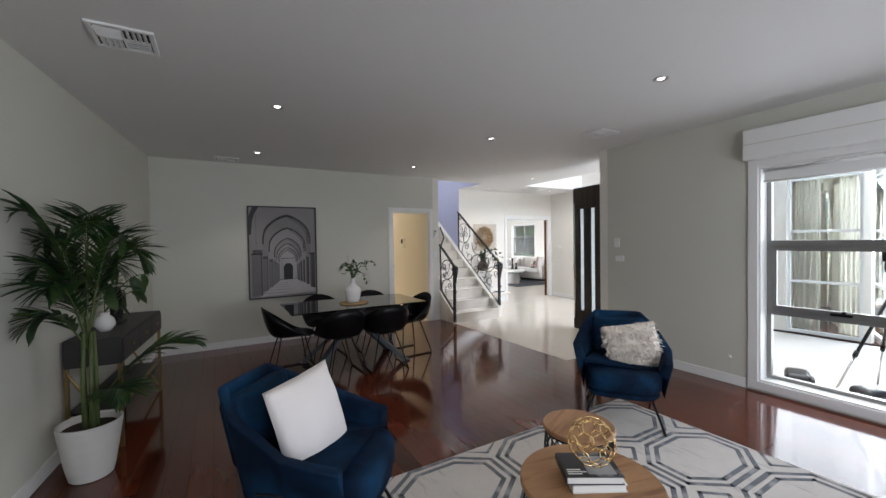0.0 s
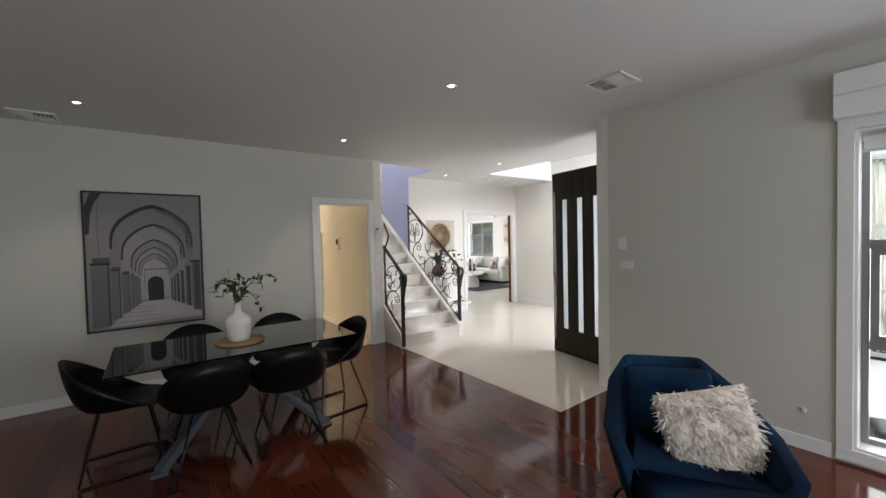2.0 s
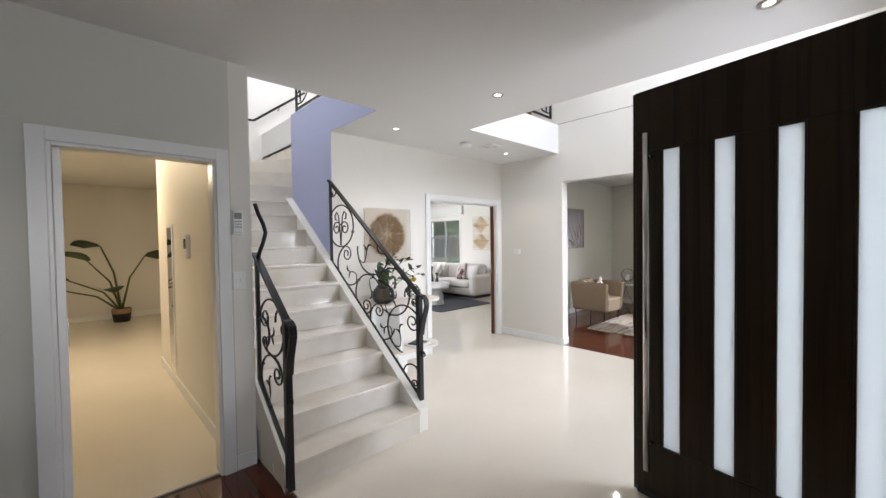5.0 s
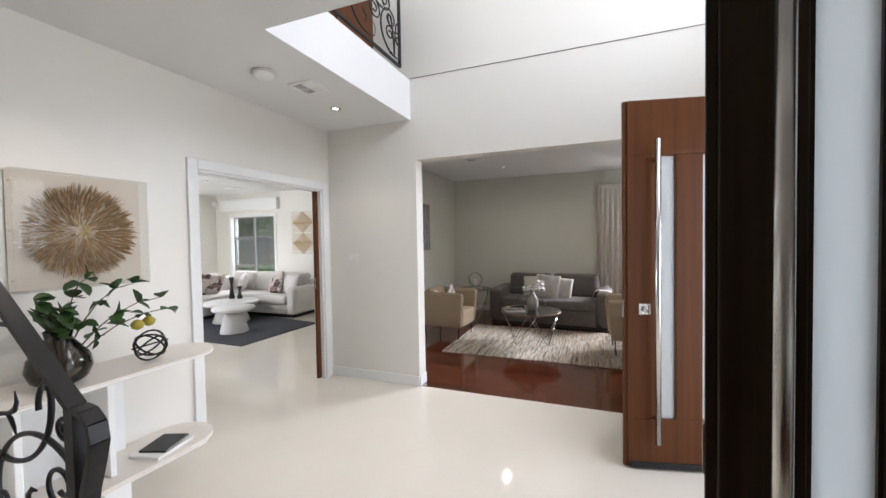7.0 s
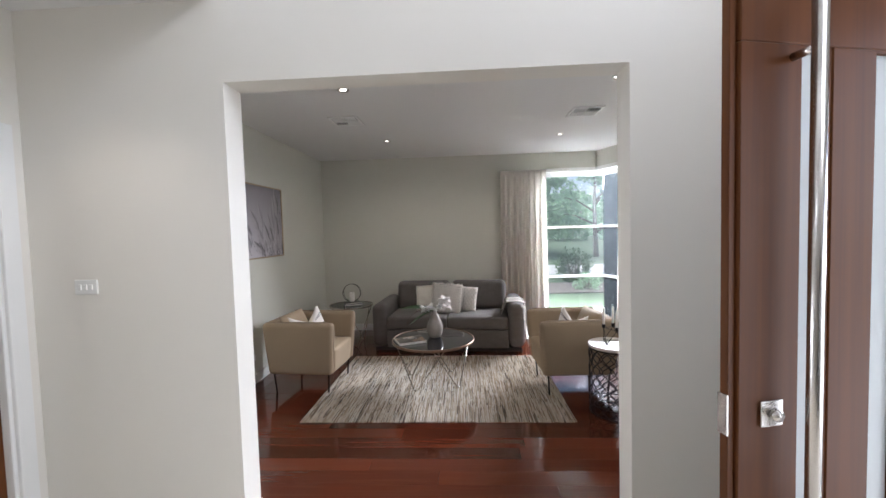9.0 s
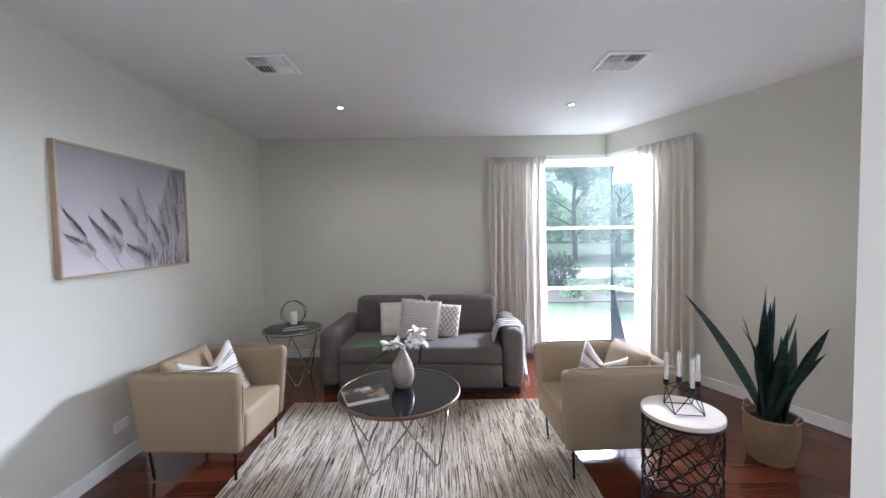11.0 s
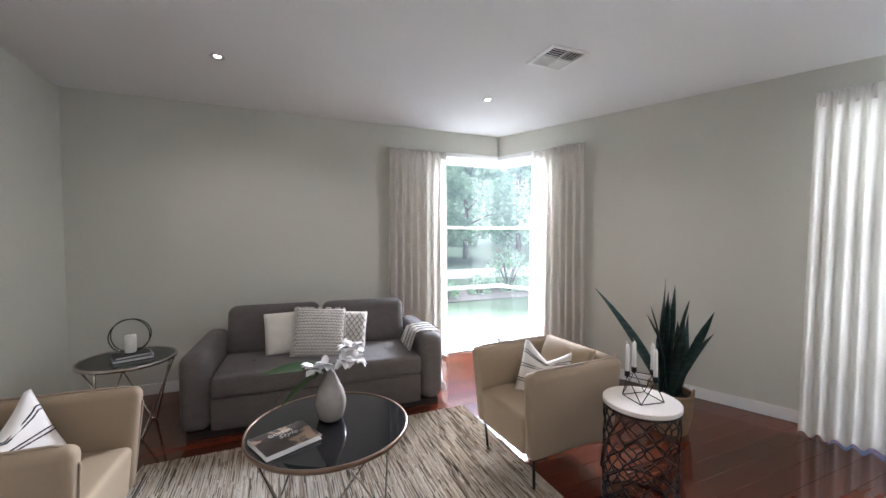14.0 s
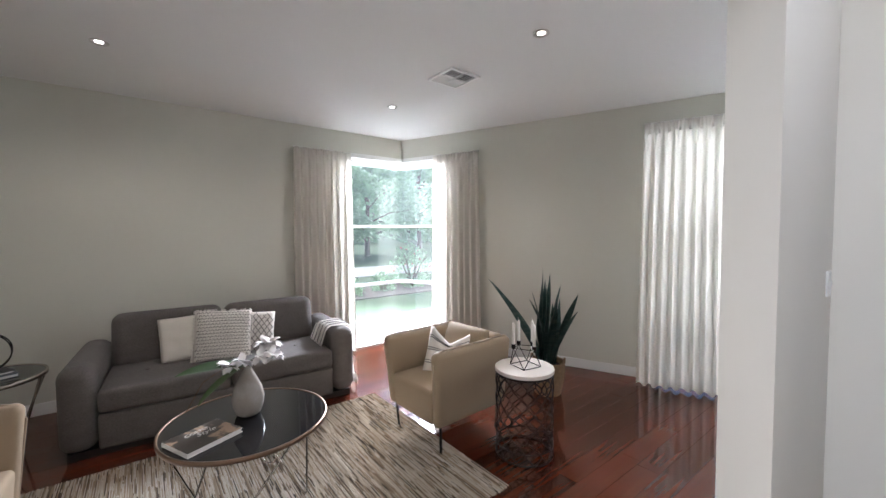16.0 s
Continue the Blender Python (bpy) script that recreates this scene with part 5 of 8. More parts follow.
# shaggy cushion: many short fabric strips
CM = Matrix.Translation((3.62, 2.57, 0.58)) @ Matrix.Rotation(radians(219 - 90 + 4), 4, "Z") @ Matrix.Rotation(radians(20), 4, "X") @ Matrix.Rotation(radians(10), 4, "Y")
sc = thing("shaggy_cushion", "ivory shaggy cushion on the navy armchair", "cushion", "", CM)
part("cover", cushion(bmesh.new(), 0.42, 0.42, 0.12, seed=8), M_SHAG, sc)
bm = bmesh.new()
rng = random.Random(11)
for i in range(2600):
    u, v = rng.uniform(-1, 1), rng.uniform(-1, 1)
    s = rng.choice((1, -1))
    f = max(0, (1 - u * u) * (1 - v * v)) ** 0.55
    p = Vector((u * 0.205, s * 0.06 * f, v * 0.205))
    n = Vector((u * 0.5 * (1 - f), s * (0.25 + f * 0.5), v * 0.5 * (1 - f) - 0.25)) + Vector([rng.uniform(-0.6, 0.6) for _ in range(3)])
    n.normalize()
    sd = n.cross(Vector([rng.uniform(-1, 1) for _ in range(3)])).normalized() * rng.uniform(0.0022, 0.004)
    ln = rng.uniform(0.022, 0.045)
    q = p + n * ln * 0.6 + Vector((0, 0, -0.006))
    e = p + n * ln + Vector((rng.uniform(-0.01, 0.01), 0, -0.014))
    a = [bm.verts.new(x) for x in (p - sd, p + sd, q + sd, q - sd, e + sd * 0.3, e - sd * 0.3)]
    bm.faces.new((a[0], a[1], a[2], a[3]))
    bm.faces.new((a[3], a[2], a[4], a[5]))
part("shag_strands", bm, M_SHAG, sc)["kind"] = "stuff"

# geometric rug
M_RUG = two_tone(mat("cream_rug_pile", (0.60, 0.565, 0.52), 0.95, vary=0.08, scale=5, fine=0.12, fine_scale=250, bump=0.6, bump_scale=350), (0.42, 0.41, 0.40), 5, (6, 1, 1), 0.56, 0.72)
M_RUGLINE = two_tone(mat("grey_rug_pile", (0.15, 0.16, 0.175), 0.95, vary=0.2, scale=8, fine=0.15, fine_scale=250, bump=0.6, bump_scale=350), (0.36, 0.36, 0.36), 9, (1, 1, 1), 0.5, 0.68)
rg = thing("geometric_rug", "cream rug with doubled grey octagon lines", "rug")
RX0, RX1, RY0, RY1 = 0.75, 3.86, 0.55, 2.87
part("pile", boxm(RX0, RY0, 0.0, RX1, RY1, 0.010, bevel=0.003), M_RUG, rg)
bm = bmesh.new()


def rugline(a, b, w, z=0.0106):
    a, b = Vector(a), Vector(b)
    n = Vector((-(b - a).y, (b - a).x)).normalized() * w / 2
    e = (b - a).normalized() * w * 0.3
    cl = lambda p: (max(RX0 + 0.006, min(RX1 - 0.006, p.x)), max(RY0 + 0.006, min(RY1 - 0.006, p.y)), z)
    if max(a.x, b.x) < RX0 or min(a.x, b.x) > RX1 or max(a.y, b.y) < RY0 or min(a.y, b.y) > RY1:
        return
    q = [cl(p) for p in (a - e + n, b + e + n, b + e - n, a - e - n)]
    vs = [bm.verts.new(p) for p in q]
    bm.faces.new(vs)


PX, PY = 0.80, 0.60
for ix in range(-1, 6):
    for iy in range(-1, 6):
        cx, cy = RX0 + 0.30 + ix * PX, RY1 - 0.29 - iy * PY
        for sx, sy, lw in ((0.37, 0.27, 0.03), (0.31, 0.215, 0.03)):
            k = 0.45
            o = [(-sx, -sy * k), (-sx, sy * k), (-sx * k, sy), (sx * k, sy), (sx, sy * k), (sx, -sy * k), (sx * k, -sy), (-sx * k, -sy)]
            for i in range(8):
                rugline((cx + o[i][0], cy + o[i][1]), (cx + o[(i + 1) % 8][0], cy + o[(i + 1) % 8][1]), lw)
        dx, dy = cx + PX / 2, cy + PY / 2
        o = [(-0.12, 0), (0, 0.10), (0.12, 0), (0, -0.10)]
        for i in range(4):
            rugline((dx + o[i][0], dy + o[i][1]), (dx + o[(i + 1) % 4][0], dy + o[(i + 1) % 4][1]), 0.026)
part("octagon_lines", bm, M_RUGLINE, rg, "grey woven lines")

# nesting side tables with wire cages
def cage_table(name, x, y, r, h, label, rot):
    d = thing(name, label, "side table", "nesting coffee tables", pose(x, y, 0.011, 0, 0, rot))
    part("tabletop", lathe(bmesh.new(), [(0.0, h - 0.028), (r - 0.006, h - 0.028), (r, h - 0.022), (r, h - 0.006), (r - 0.005, h), (0.0, h)], 48, cap=False), M_ACACIA, d, "acacia wood top", False)
    for z, rr in ((0.008, r * 0.8), (h - 0.036, r * 0.93)):
        part("ring", tube(bmesh.new(), [(rr * math.cos(a * math.tau / 40), rr * math.sin(a * math.tau / 40), z) for a in range(40)], 0.007, 6, True), M_BLKMETAL, d)
    n = 22
    rad = lambda f: r * (0.8 + 0.16 * math.sin(math.pi * min(1, f * 0.62 + 0.1)))
    bm = bmesh.new()
    for s in (1, -1):
        for k in range(n):
            pts = []
            for i in range(9):
                f = i / 8
                a = math.tau * (k / n) + s * f * 1.15
                pts.append((rad(f) * math.cos(a), rad(f) * math.sin(a), 0.008 + f * (h - 0.044)))
            tube(bm, pts, 0.0035, 4)
    part("wire_cage", bm, M_BLKMETAL, d, "black woven wire cage")
    return d


cage_table("side_table", 2.43, 2.13, 0.2, 0.42, "small acacia topped side table with black wire cage", 20)
cage_table("coffee_table", 1.95, 1.66, 0.285, 0.50, "larger acacia topped coffee table with black wire cage", -15)


def book(name, label, m, w, d, h, cover, group="books"):
    ob = thing(name, label, "book", group, m)
    part("pages", boxm(-w / 2 + 0.003, -d / 2 + 0.004, 0.003, w / 2 - 0.005, d / 2 - 0.004, h - 0.003), M_PAPER, ob, "white page block")
    part("cover", boxm(-w / 2, -d / 2, 0, w / 2, d / 2, 0.003), cover, ob)
    part("cover", boxm(-w / 2, -d / 2, h - 0.003, w / 2, d / 2, h), cover, ob)
    part("spine", boxm(-w / 2 - 0.001, -d / 2, 0.003, -w / 2 + 0.003, d / 2, h - 0.003), cover, ob)
    return ob


BA = -32
book("book", "thick white paged book under another on the table", pose(1.955, 1.655, 0.512, 0, 0, BA + 3), 0.215, 0.17, 0.03, M_PAPER)
bk = book("book", "black covered book with pale lettering", pose(1.945, 1.665, 0.543, 0, 0, BA), 0.225, 0.175, 0.032, M_COVER)
for k in range(3):
    part("letter_bar", boxm(-0.1 + 0.0, -0.07 + k * 0.014, 0.0322, -0.1 + 0.055 + 0.02 * (k % 2), -0.063 + k * 0.014, 0.0326), M_PAPER, bk)
part("cover_photo", boxm(-0.02, -0.07, 0.0322, 0.09, 0.06, 0.0326), mat("grey_photo", (0.3, 0.31, 0.32), 0.4, vary=0.5, scale=14), bk)

# gold wire ball: a soccer-ball cage
ball = thing("wire_ball", "gold wire geometric ball ornament on the books", "ornament", "", pose(1.955, 1.655, 0.672, 12, 8, 20))
ico = bmesh.new()
bmesh.ops.create_icosphere(ico, subdivisions=1, radius=0.096)
edges = set()
bm = bmesh.new()
for e in ico.edges:
    a, b = e.verts
    p, q = a.co.lerp(b.co, 1 / 3), a.co.lerp(b.co, 2 / 3)
    tube(bm, [p.normalized() * 0.094, q.normalized() * 0.094], 0.0026, 5)
for v in ico.verts:
    ns = [e.other_vert(v).co for e in v.link_edges]
    pts = [v.co.lerp(n, 1 / 3).normalized() * 0.094 for n in ns]
    for i in range(len(pts)):
        for j in range(i + 1, len(pts)):
            if (pts[i] - pts[j]).length < 0.05:
                tube(bm, [pts[i], pts[j]], 0.0026, 5)
ico.free()
part("wire_frame", bm, M_GOLD, ball)

# console against the side wall
M_DARKWOOD = mat("charcoal_veneer", (0.03, 0.028, 0.027), 0.5, vary=0.2, scale=4, stretch=(1, 8, 8), fine=0.1)
M_DULLGOLD = mat("aged_brass", (0.30, 0.22, 0.10), 0.4, 1.0, vary=0.1)
WN = Matrix.Translation((-0.13, 7.04, 0)) @ Matrix.Rotation(radians(-4.6), 4, "Z")
con = thing("console_table", "charcoal console table on an aged brass frame", "console table", "", WN @ Matrix.Translation((0.02, -2.72, 0)))
part("cabinet", boxm(0, 0, 0.63, 0.33, 1.28, 0.83, bevel=0.004), M_DARKWOOD, con)
for k in range(3):
    dr = part("drawer", boxm(0.331, 0.015 + k * 0.42, 0.645, 0.342, 0.015 + k * 0.42 + 0.41, 0.815, bevel=0.003), M_DARKWOOD, con)
    part("knob", tube(bmesh.new(), [(0.341, 0.22 + k * 0.42, 0.73), (0.358, 0.22 + k * 0.42, 0.73)], 0.011, 10), M_DULLGOLD, dr, "small brass knob")
for x in (0.012, 0.318):
    for y in (0.012, 1.268):
        part("leg", boxm(x - 0.012, y - 0.012, 0, x + 0.012, y + 0.012, 0.63), M_DULLGOLD, con)
for y in (0.012, 1.268):
    part("stretcher", beam((0.318, y, 0.015), (0.012, y, 0.60), 0.018, 0.018), M_DULLGOLD, con)
part("stretcher", boxm(0.306, 0.02, 0.30, 0.33, 1.26, 0.32), M_DULLGOLD, con)
part("shelf", boxm(0.0, 0.02, 0.28, 0.33, 1.26, 0.30), M_DARKWOOD, con)
sv = thing("sculpture", "dark looped abstract sculpture on the console", "sculpture", "", WN @ Matrix.Translation((0.17, -2.1, 0.83)))
part("base", boxm(-0.05, -0.08, 0, 0.05, 0.08, 0.03, bevel=0.004), M_INK, sv)
part("loop", tube(bmesh.new(), [(0, 0.1 * math.sin(a * math.tau / 30), 0.17 + 0.14 * math.cos(a * math.tau / 30)) for a in range(30)], 0.022, 10, True), M_INK, sv)
bw = thing("vase", "small white round vase on the console", "vase", "", WN @ Matrix.Translation((0.17, -2.4, 0.83)))
part("body", lathe(bmesh.new(), [(0, 0), (0.04, 0), (0.07, 0.05), (0.06, 0.1), (0.03, 0.13), (0.035, 0.15), (0.025, 0.14)], 28, cap=False), M_CERAMIC, bw)
ms = thing("leafy_branch", "dark green hanging leaves in the white vase", "foliage", "", WN @ Matrix.Translation((0.17, -2.4, 0.98)))
rng = random.Random(9)
bs, bl = bmesh.new(), bmesh.new()
for dx, dy, dz in ((0.2, 0.2, 0.35), (0.15, 0.35, 0.25), (0.05, -0.15, 0.4), (0.22, 0.05, 0.2)):
    pts = [(dx * f, dy * f, dz * f * (1.6 - 0.8 * f)) for f in (0, 0.25, 0.5, 0.75, 1)]
    tube(bs, pts, 0.004, 5)
    for k in range(4):
        p = Vector(pts[1 + k])
        leaf(bl, p, Vector((rng.uniform(-0.3, 0.6), rng.uniform(-0.4, 0.6), rng.uniform(-0.9, 0.1))), 0.17, 0.09, rng)
part("stems", bs, M_STEM, ms)
part("leaves", bl, M_PALM, ms)

# potted palm
M_POT = mat("white_ribbed_pot", (0.66, 0.64, 0.60), 0.6, vary=0.08, scale=4, bump=0.7, bump_scale=24, stretch=(1, 1, 5))
M_SOIL = mat("potting_soil", (0.03, 0.02, 0.014), 0.95, vary=0.4, scale=40, bump=1.0, bump_scale=90)
pp = thing("plant_pot", "white ribbed tapering plant pot on the timber floor", "plant pot", "", Matrix.Translation((-0.11, 3.95, 0)) @ Matrix.Diagonal((0.88, 0.88, 0.94, 1)))
prof = [(0.0, 0.0), (0.115, 0.0), (0.125, 0.006)]
for k in range(16):
    f = k / 15
    r = 0.128 + 0.062 * f ** 0.8
    prof += [(r + 0.0025, 0.012 + f * 0.345), (r, 0.024 + f * 0.345)]
prof += [(0.194, 0.386), (0.184, 0.388), (0.176, 0.37), (0.165, 0.33), (0.0, 0.33)]
part("pot", lathe(bmesh.new(), prof, 44, cap=False), M_POT, pp)
part("soil", lathe(bmesh.new(), [(0, 0.345), (0.12, 0.343), (0.17, 0.34)], 24, cap=False), M_SOIL, pp)
palm = thing("potted_palm", "tall green palm with feathered fronds", "plant", "", Matrix.Translation((-0.10, 3.92, 0.335)))
rng = random.Random(21)
bs = bmesh.new()
for k in range(5):
    a = k * 1.3
    tube(bs, [(0.03 * math.cos(a), 0.03 * math.sin(a), 0.0), (0.035 * math.cos(a), 0.035 * math.sin(a), 0.3), (0.03 * math.cos(a + 0.3), 0.03 * math.sin(a + 0.3), 0.62)], [0.017, 0.013, 0.009], 7)
part("trunk", bs, M_STEM, palm)


def frond(parent, base, yaw, ln, rise, droop, leaflets, lw, lmax):
    """One arching feather frond."""
    bs, bl = bmesh.new(), bmesh.new()
    dx, dy = math.cos(radians(yaw)), math.sin(radians(yaw))
    N = 14
    P = []
    for i in range(N + 1):
        f = i / N
        r = ln * (f * 0.9)
        P.append(Vector((base[0] + dx * r, base[1] + dy * r, base[2] + rise * math.sin(f * 1.75) - droop * f ** 2.4)))
    tube(bs, P, [0.006 * (1 - 0.8 * i / N) + 0.001 for i in range(N + 1)], 5)
    sdv = Vector((-dy, dx, 0))
    for k in range(leaflets):
        f = 0.24 + 0.74 * k / (leaflets - 1)
        x = f * N
        i = min(int(x), N - 1)
        p = P[i].lerp(P[i + 1], x - i)
        tan = (P[i + 1] - P[i]).normalized()
        L = lmax * (math.sin(math.pi * (0.18 + 0.72 * (f - 0.24) / 0.74)) ** 0.7) * rng.uniform(0.85, 1.1)
        for s in (1, -1):
            d = tan * (0.62 + 0.5 * f) + sdv * s * 0.8 + Vector((0, 0, rng.uniform(-0.1, 0.32)))
            leaf(bl, p, d, L, lw, rng, 0.5, 4)
    fr = part("frond", bs, M_STEM, parent)
    part("leaflets", bl, M_PALM, fr)


for yaw, ln, rise, droop, z in ((200, 0.62, 0.75, 0.12, 0.62), (150, 0.5, 0.62, 0.15, 0.62), (95, 0.55, 0.8, 0.2, 0.62), (330, 0.5, 0.65, 0.15, 0.6), (20, 0.6, 0.62, 0.30, 0.6), (250, 0.6, 0.42, 0.12, 0.55), (285, 0.5, 0.7, 0.1, 0.6), (60, 0.5, 0.55, 0.25, 0.58), (225, 0.55, 0.3, 0.15, 0.5), (180, 0.45, 0.5, 0.1, 0.55), (5, 0.85, 0.36, 0.05, 0.12), (315, 0.5, 0.12, 0.05, 0.16), (120, 0.5, 0.45, 0.1, 0.5)):
    frond(palm, (0, 0, z), yaw, ln * (0.76 if z < 0.2 else 0.58), rise * 1.12, droop * 0.8, 30, 0.026, 0.25)

# ---- hall ----
M_SAND = mat("pale_stone_laminate", (0.72, 0.66, 0.59), 0.35, vary=0.05, scale=6, fine=0.03)
M_ACRYL = glass("acrylic_box", (0.96, 0.96, 0.95), 0.12)
M_STRAW = mat("straw_slivers", (0.33, 0.21, 0.105), 0.8, vary=0.2, scale=20, island=0.45)
M_SMOKEVASE = glass("smoke_glass_vase", (0.55, 0.52, 0.48), 1.2, 0.01)
M_YELLOW = mat("yellow_pod", (0.36, 0.29, 0.03), 0.5, vary=0.2, scale=10)


def stadium(x0, x1, yc, hw, z0, z1, bevel=0.006):
    """A pill-shaped slab."""
    bm = bmesh.new()
    pts = [(x1 - hw + hw * math.cos(radians(a)), yc + hw * math.sin(radians(a))) for a in range(-90, 91, 9)] + [(x0 + hw + hw * math.cos(radians(a)), yc + hw * math.sin(radians(a))) for a in range(90, 271, 9)]
    f = bm.faces.new([bm.verts.new((x, y, z0)) for x, y in pts])
    r = bmesh.ops.extrude_face_region(bm, geom=[f])
    for v in r["geom"]:
        if isinstance(v, bmesh.types.BMVert):
            v.co.z = z1
    return bm


hc = thing("hall_console", "pale pill-shaped console table with lower shelf", "console table")
part("top", stadium(5.52, 6.72, 7.86, 0.205, 0.785, 0.81), M_SAND, hc)
part("shelf", stadium(5.52, 6.70, 7.86, 0.2, 0.235, 0.26), M_SAND, hc)
part("edge_strip", stadium(5.516, 6.724, 7.86, 0.209, 0.79, 0.797), M_TRIM, hc)
for x in (5.72, 6.08):
    part("support_panel", boxm(x, 7.75, 0.26, x + 0.03, 8.0, 0.785, bevel=0.004), M_TRIM, hc)
    part("foot", boxm(x - 0.05, 7.72, 0, x + 0.08, 8.02, 0.235, bevel=0.006), M_TRIM, hc)
part("back_panel", boxm(5.78, 8.02, 0.26, 6.30, 8.04, 0.785), M_TRIM, hc)
vs = thing("glass_vase", "round smoked glass vase on the console", "vase", "", Matrix.Translation((5.93, 7.84, 0.811)))
part("bulb", lathe(bmesh.new(), [(0.0, 0.004), (0.07, 0.0), (0.11, 0.03), (0.128, 0.085), (0.118, 0.14), (0.075, 0.2), (0.05, 0.235), (0.058, 0.27), (0.052, 0.268), (0.044, 0.235), (0.07, 0.195), (0.11, 0.14), (0.12, 0.085), (0.1, 0.035), (0.06, 0.012), (0.0, 0.012)], 40, cap=False), M_SMOKEVASE, vs)
fo = thing("leaf_branch", "green ginkgo branches with yellow pods in the glass vase", "foliage", "", Matrix.Translation((5.93, 7.84, 0.83)))
rng = random.Random(31)
bs, bl = bmesh.new(), bmesh.new()
for dx, dy, dz in ((0.42, -0.12, 0.36), (0.34, -0.02, 0.45), (0.5, -0.05, 0.28), (-0.1, -0.04, 0.42), (-0.02, -0.1, 0.36), (0.1, -0.05, 0.5)):
    pts = [Vector((dx * f ** 1.4, dy * f, dz * math.sin(f * 1.6) / 1.0)) for f in (0, 0.2, 0.4, 0.6, 0.8, 1.0)]
    tube(bs, pts, [0.005, 0.005, 0.004, 0.003, 0.003, 0.002], 6)
    for k in range(2, 6):
        for s in range(3):
            leaf(bl, pts[k], Vector((rng.uniform(-0.7, 0.9), rng.uniform(-0.9, 0.5), rng.uniform(-0.7, 0.7))), rng.uniform(0.05, 0.085), rng.uniform(0.045, 0.075), rng, 0.2)
for a in range(9):
    leaf(bl, Vector((0, 0, 0.2)), Vector((math.cos(a * 0.7) * 0.4, math.sin(a * 0.7) * 0.4, 0.9)), 0.2, 0.07, rng, 0.3)
part("stems", bs, M_TWIG, fo)
part("leaves", bl, M_LEAF, fo)
for x, y, z in ((0.30, -0.1, 0.24), (0.36, -0.1, 0.25)):
    pod = lathe(bmesh.new(), [(0, 0), (0.026, 0.012), (0.034, 0.035), (0.018, 0.055), (0.0, 0.062)], 12, (x, y, z - 0.05), False)
    part("pod", pod, M_YELLOW, fo, "yellow seed pod")
kn = thing("wire_knot", "black knotted ring ornament on the console", "ornament", "", Matrix.Translation((6.33, 7.80, 0.905)))
for k, (ax, an) in enumerate((("X", 90), ("X", 40), ("Y", 60), ("X", -35))):
    bm = bmesh.new()
    r = 0.086 - 0.003 * k
    tube(bm, [(r * math.cos(a * math.tau / 32), r * math.sin(a * math.tau / 32), 0) for a in range(32)], 0.0055, 8, True, 1.0)
    bm.transform(Matrix.Rotation(radians(25 * k), 4, "Z") @ Matrix.Rotation(radians(an), 4, ax))
    part("ring", bm, M_BLKMETAL, kn)
part("bar", tube(bmesh.new(), [(-0.1, 0, 0.0), (0.1, 0, 0.01)], 0.005, 8), M_BLKMETAL, kn)
book("book", "black covered book on the console shelf", pose(6.38, 7.80, 0.261, 0, 0, 12), 0.26, 0.2, 0.018, M_PAPER)
book("book", "slim dark book lying on top of another", pose(6.39, 7.80, 0.280, 0, 0, 20), 0.2, 0.16, 0.012, M_INK)

ar = thing("sunburst_art", "round straw sunburst in a clear acrylic box", "wall art", "", Matrix.Translation((6.155, 8.09, 1.58)))
part("backing", boxm(-0.305, -0.012, -0.31, 0.305, -0.001, 0.31, bevel=0.003), mat("beige_backing", (0.62, 0.55, 0.47), 0.8, vary=0.05, scale=10), ar)
bm = bmesh.new()
rng = random.Random(5)
for i in range(1700):
    a = rng.uniform(0, math.tau)
    r0 = 0.02 + 0.235 * math.sqrt(rng.random()) * 0.88
    ln = rng.uniform(0.03, 0.06)
    d = Vector((math.cos(a), -rng.uniform(0.25, 0.75), math.sin(a))).normalized()
    p = Vector((r0 * math.cos(a), -0.014 - 0.025 * (1 - r0 / 0.26), r0 * math.sin(a)))
    s = d.cross(Vector((0, 1, 0))).normalized() * rng.uniform(0.0018, 0.0034)
    e = p + d * ln
    v = [bm.verts.new(x) for x in (p - s, p + s, e + s * 0.6, e - s * 0.6)]
    bm.faces.new(v)
part("straw_disc", bm, M_STRAW, ar, "radiating straw slivers")["kind"] = "stuff"
bm = bmesh.new()
for k in range(9):
    leaf(bm, Vector((0, -0.055, 0)), Vector((math.cos(k * 0.7), -0.35, math.sin(k * 0.7))), 0.05, 0.022, rng, 0.1)
part("centre_flower", bm, mat("pale_straw", (0.75, 0.6, 0.28), 0.6, vary=0.1), ar, "pale straw centre")
for q in ((-0.31, -0.09, -0.315, 0.31, -0.086, 0.315), (-0.31, -0.086, 0.311, 0.31, -0.002, 0.315), (-0.31, -0.086, -0.315, 0.31, -0.002, -0.311), (-0.31, -0.086, -0.311, -0.306, -0.002, 0.311), (0.306, -0.086, -0.311, 0.31, -0.002, 0.311)):
    g = part("acrylic_side", boxm(*q), M_ACRYL, ar, "clear acrylic")
    g.visible_shadow = False
for x in (-0.306, 0.306):
    for z in (-0.25, 0, 0.25):
        part("pin", tube(bmesh.new(), [(x, -0.06, z), (x * 1.02, -0.06, z)], 0.004, 6), M_STEEL, ar)
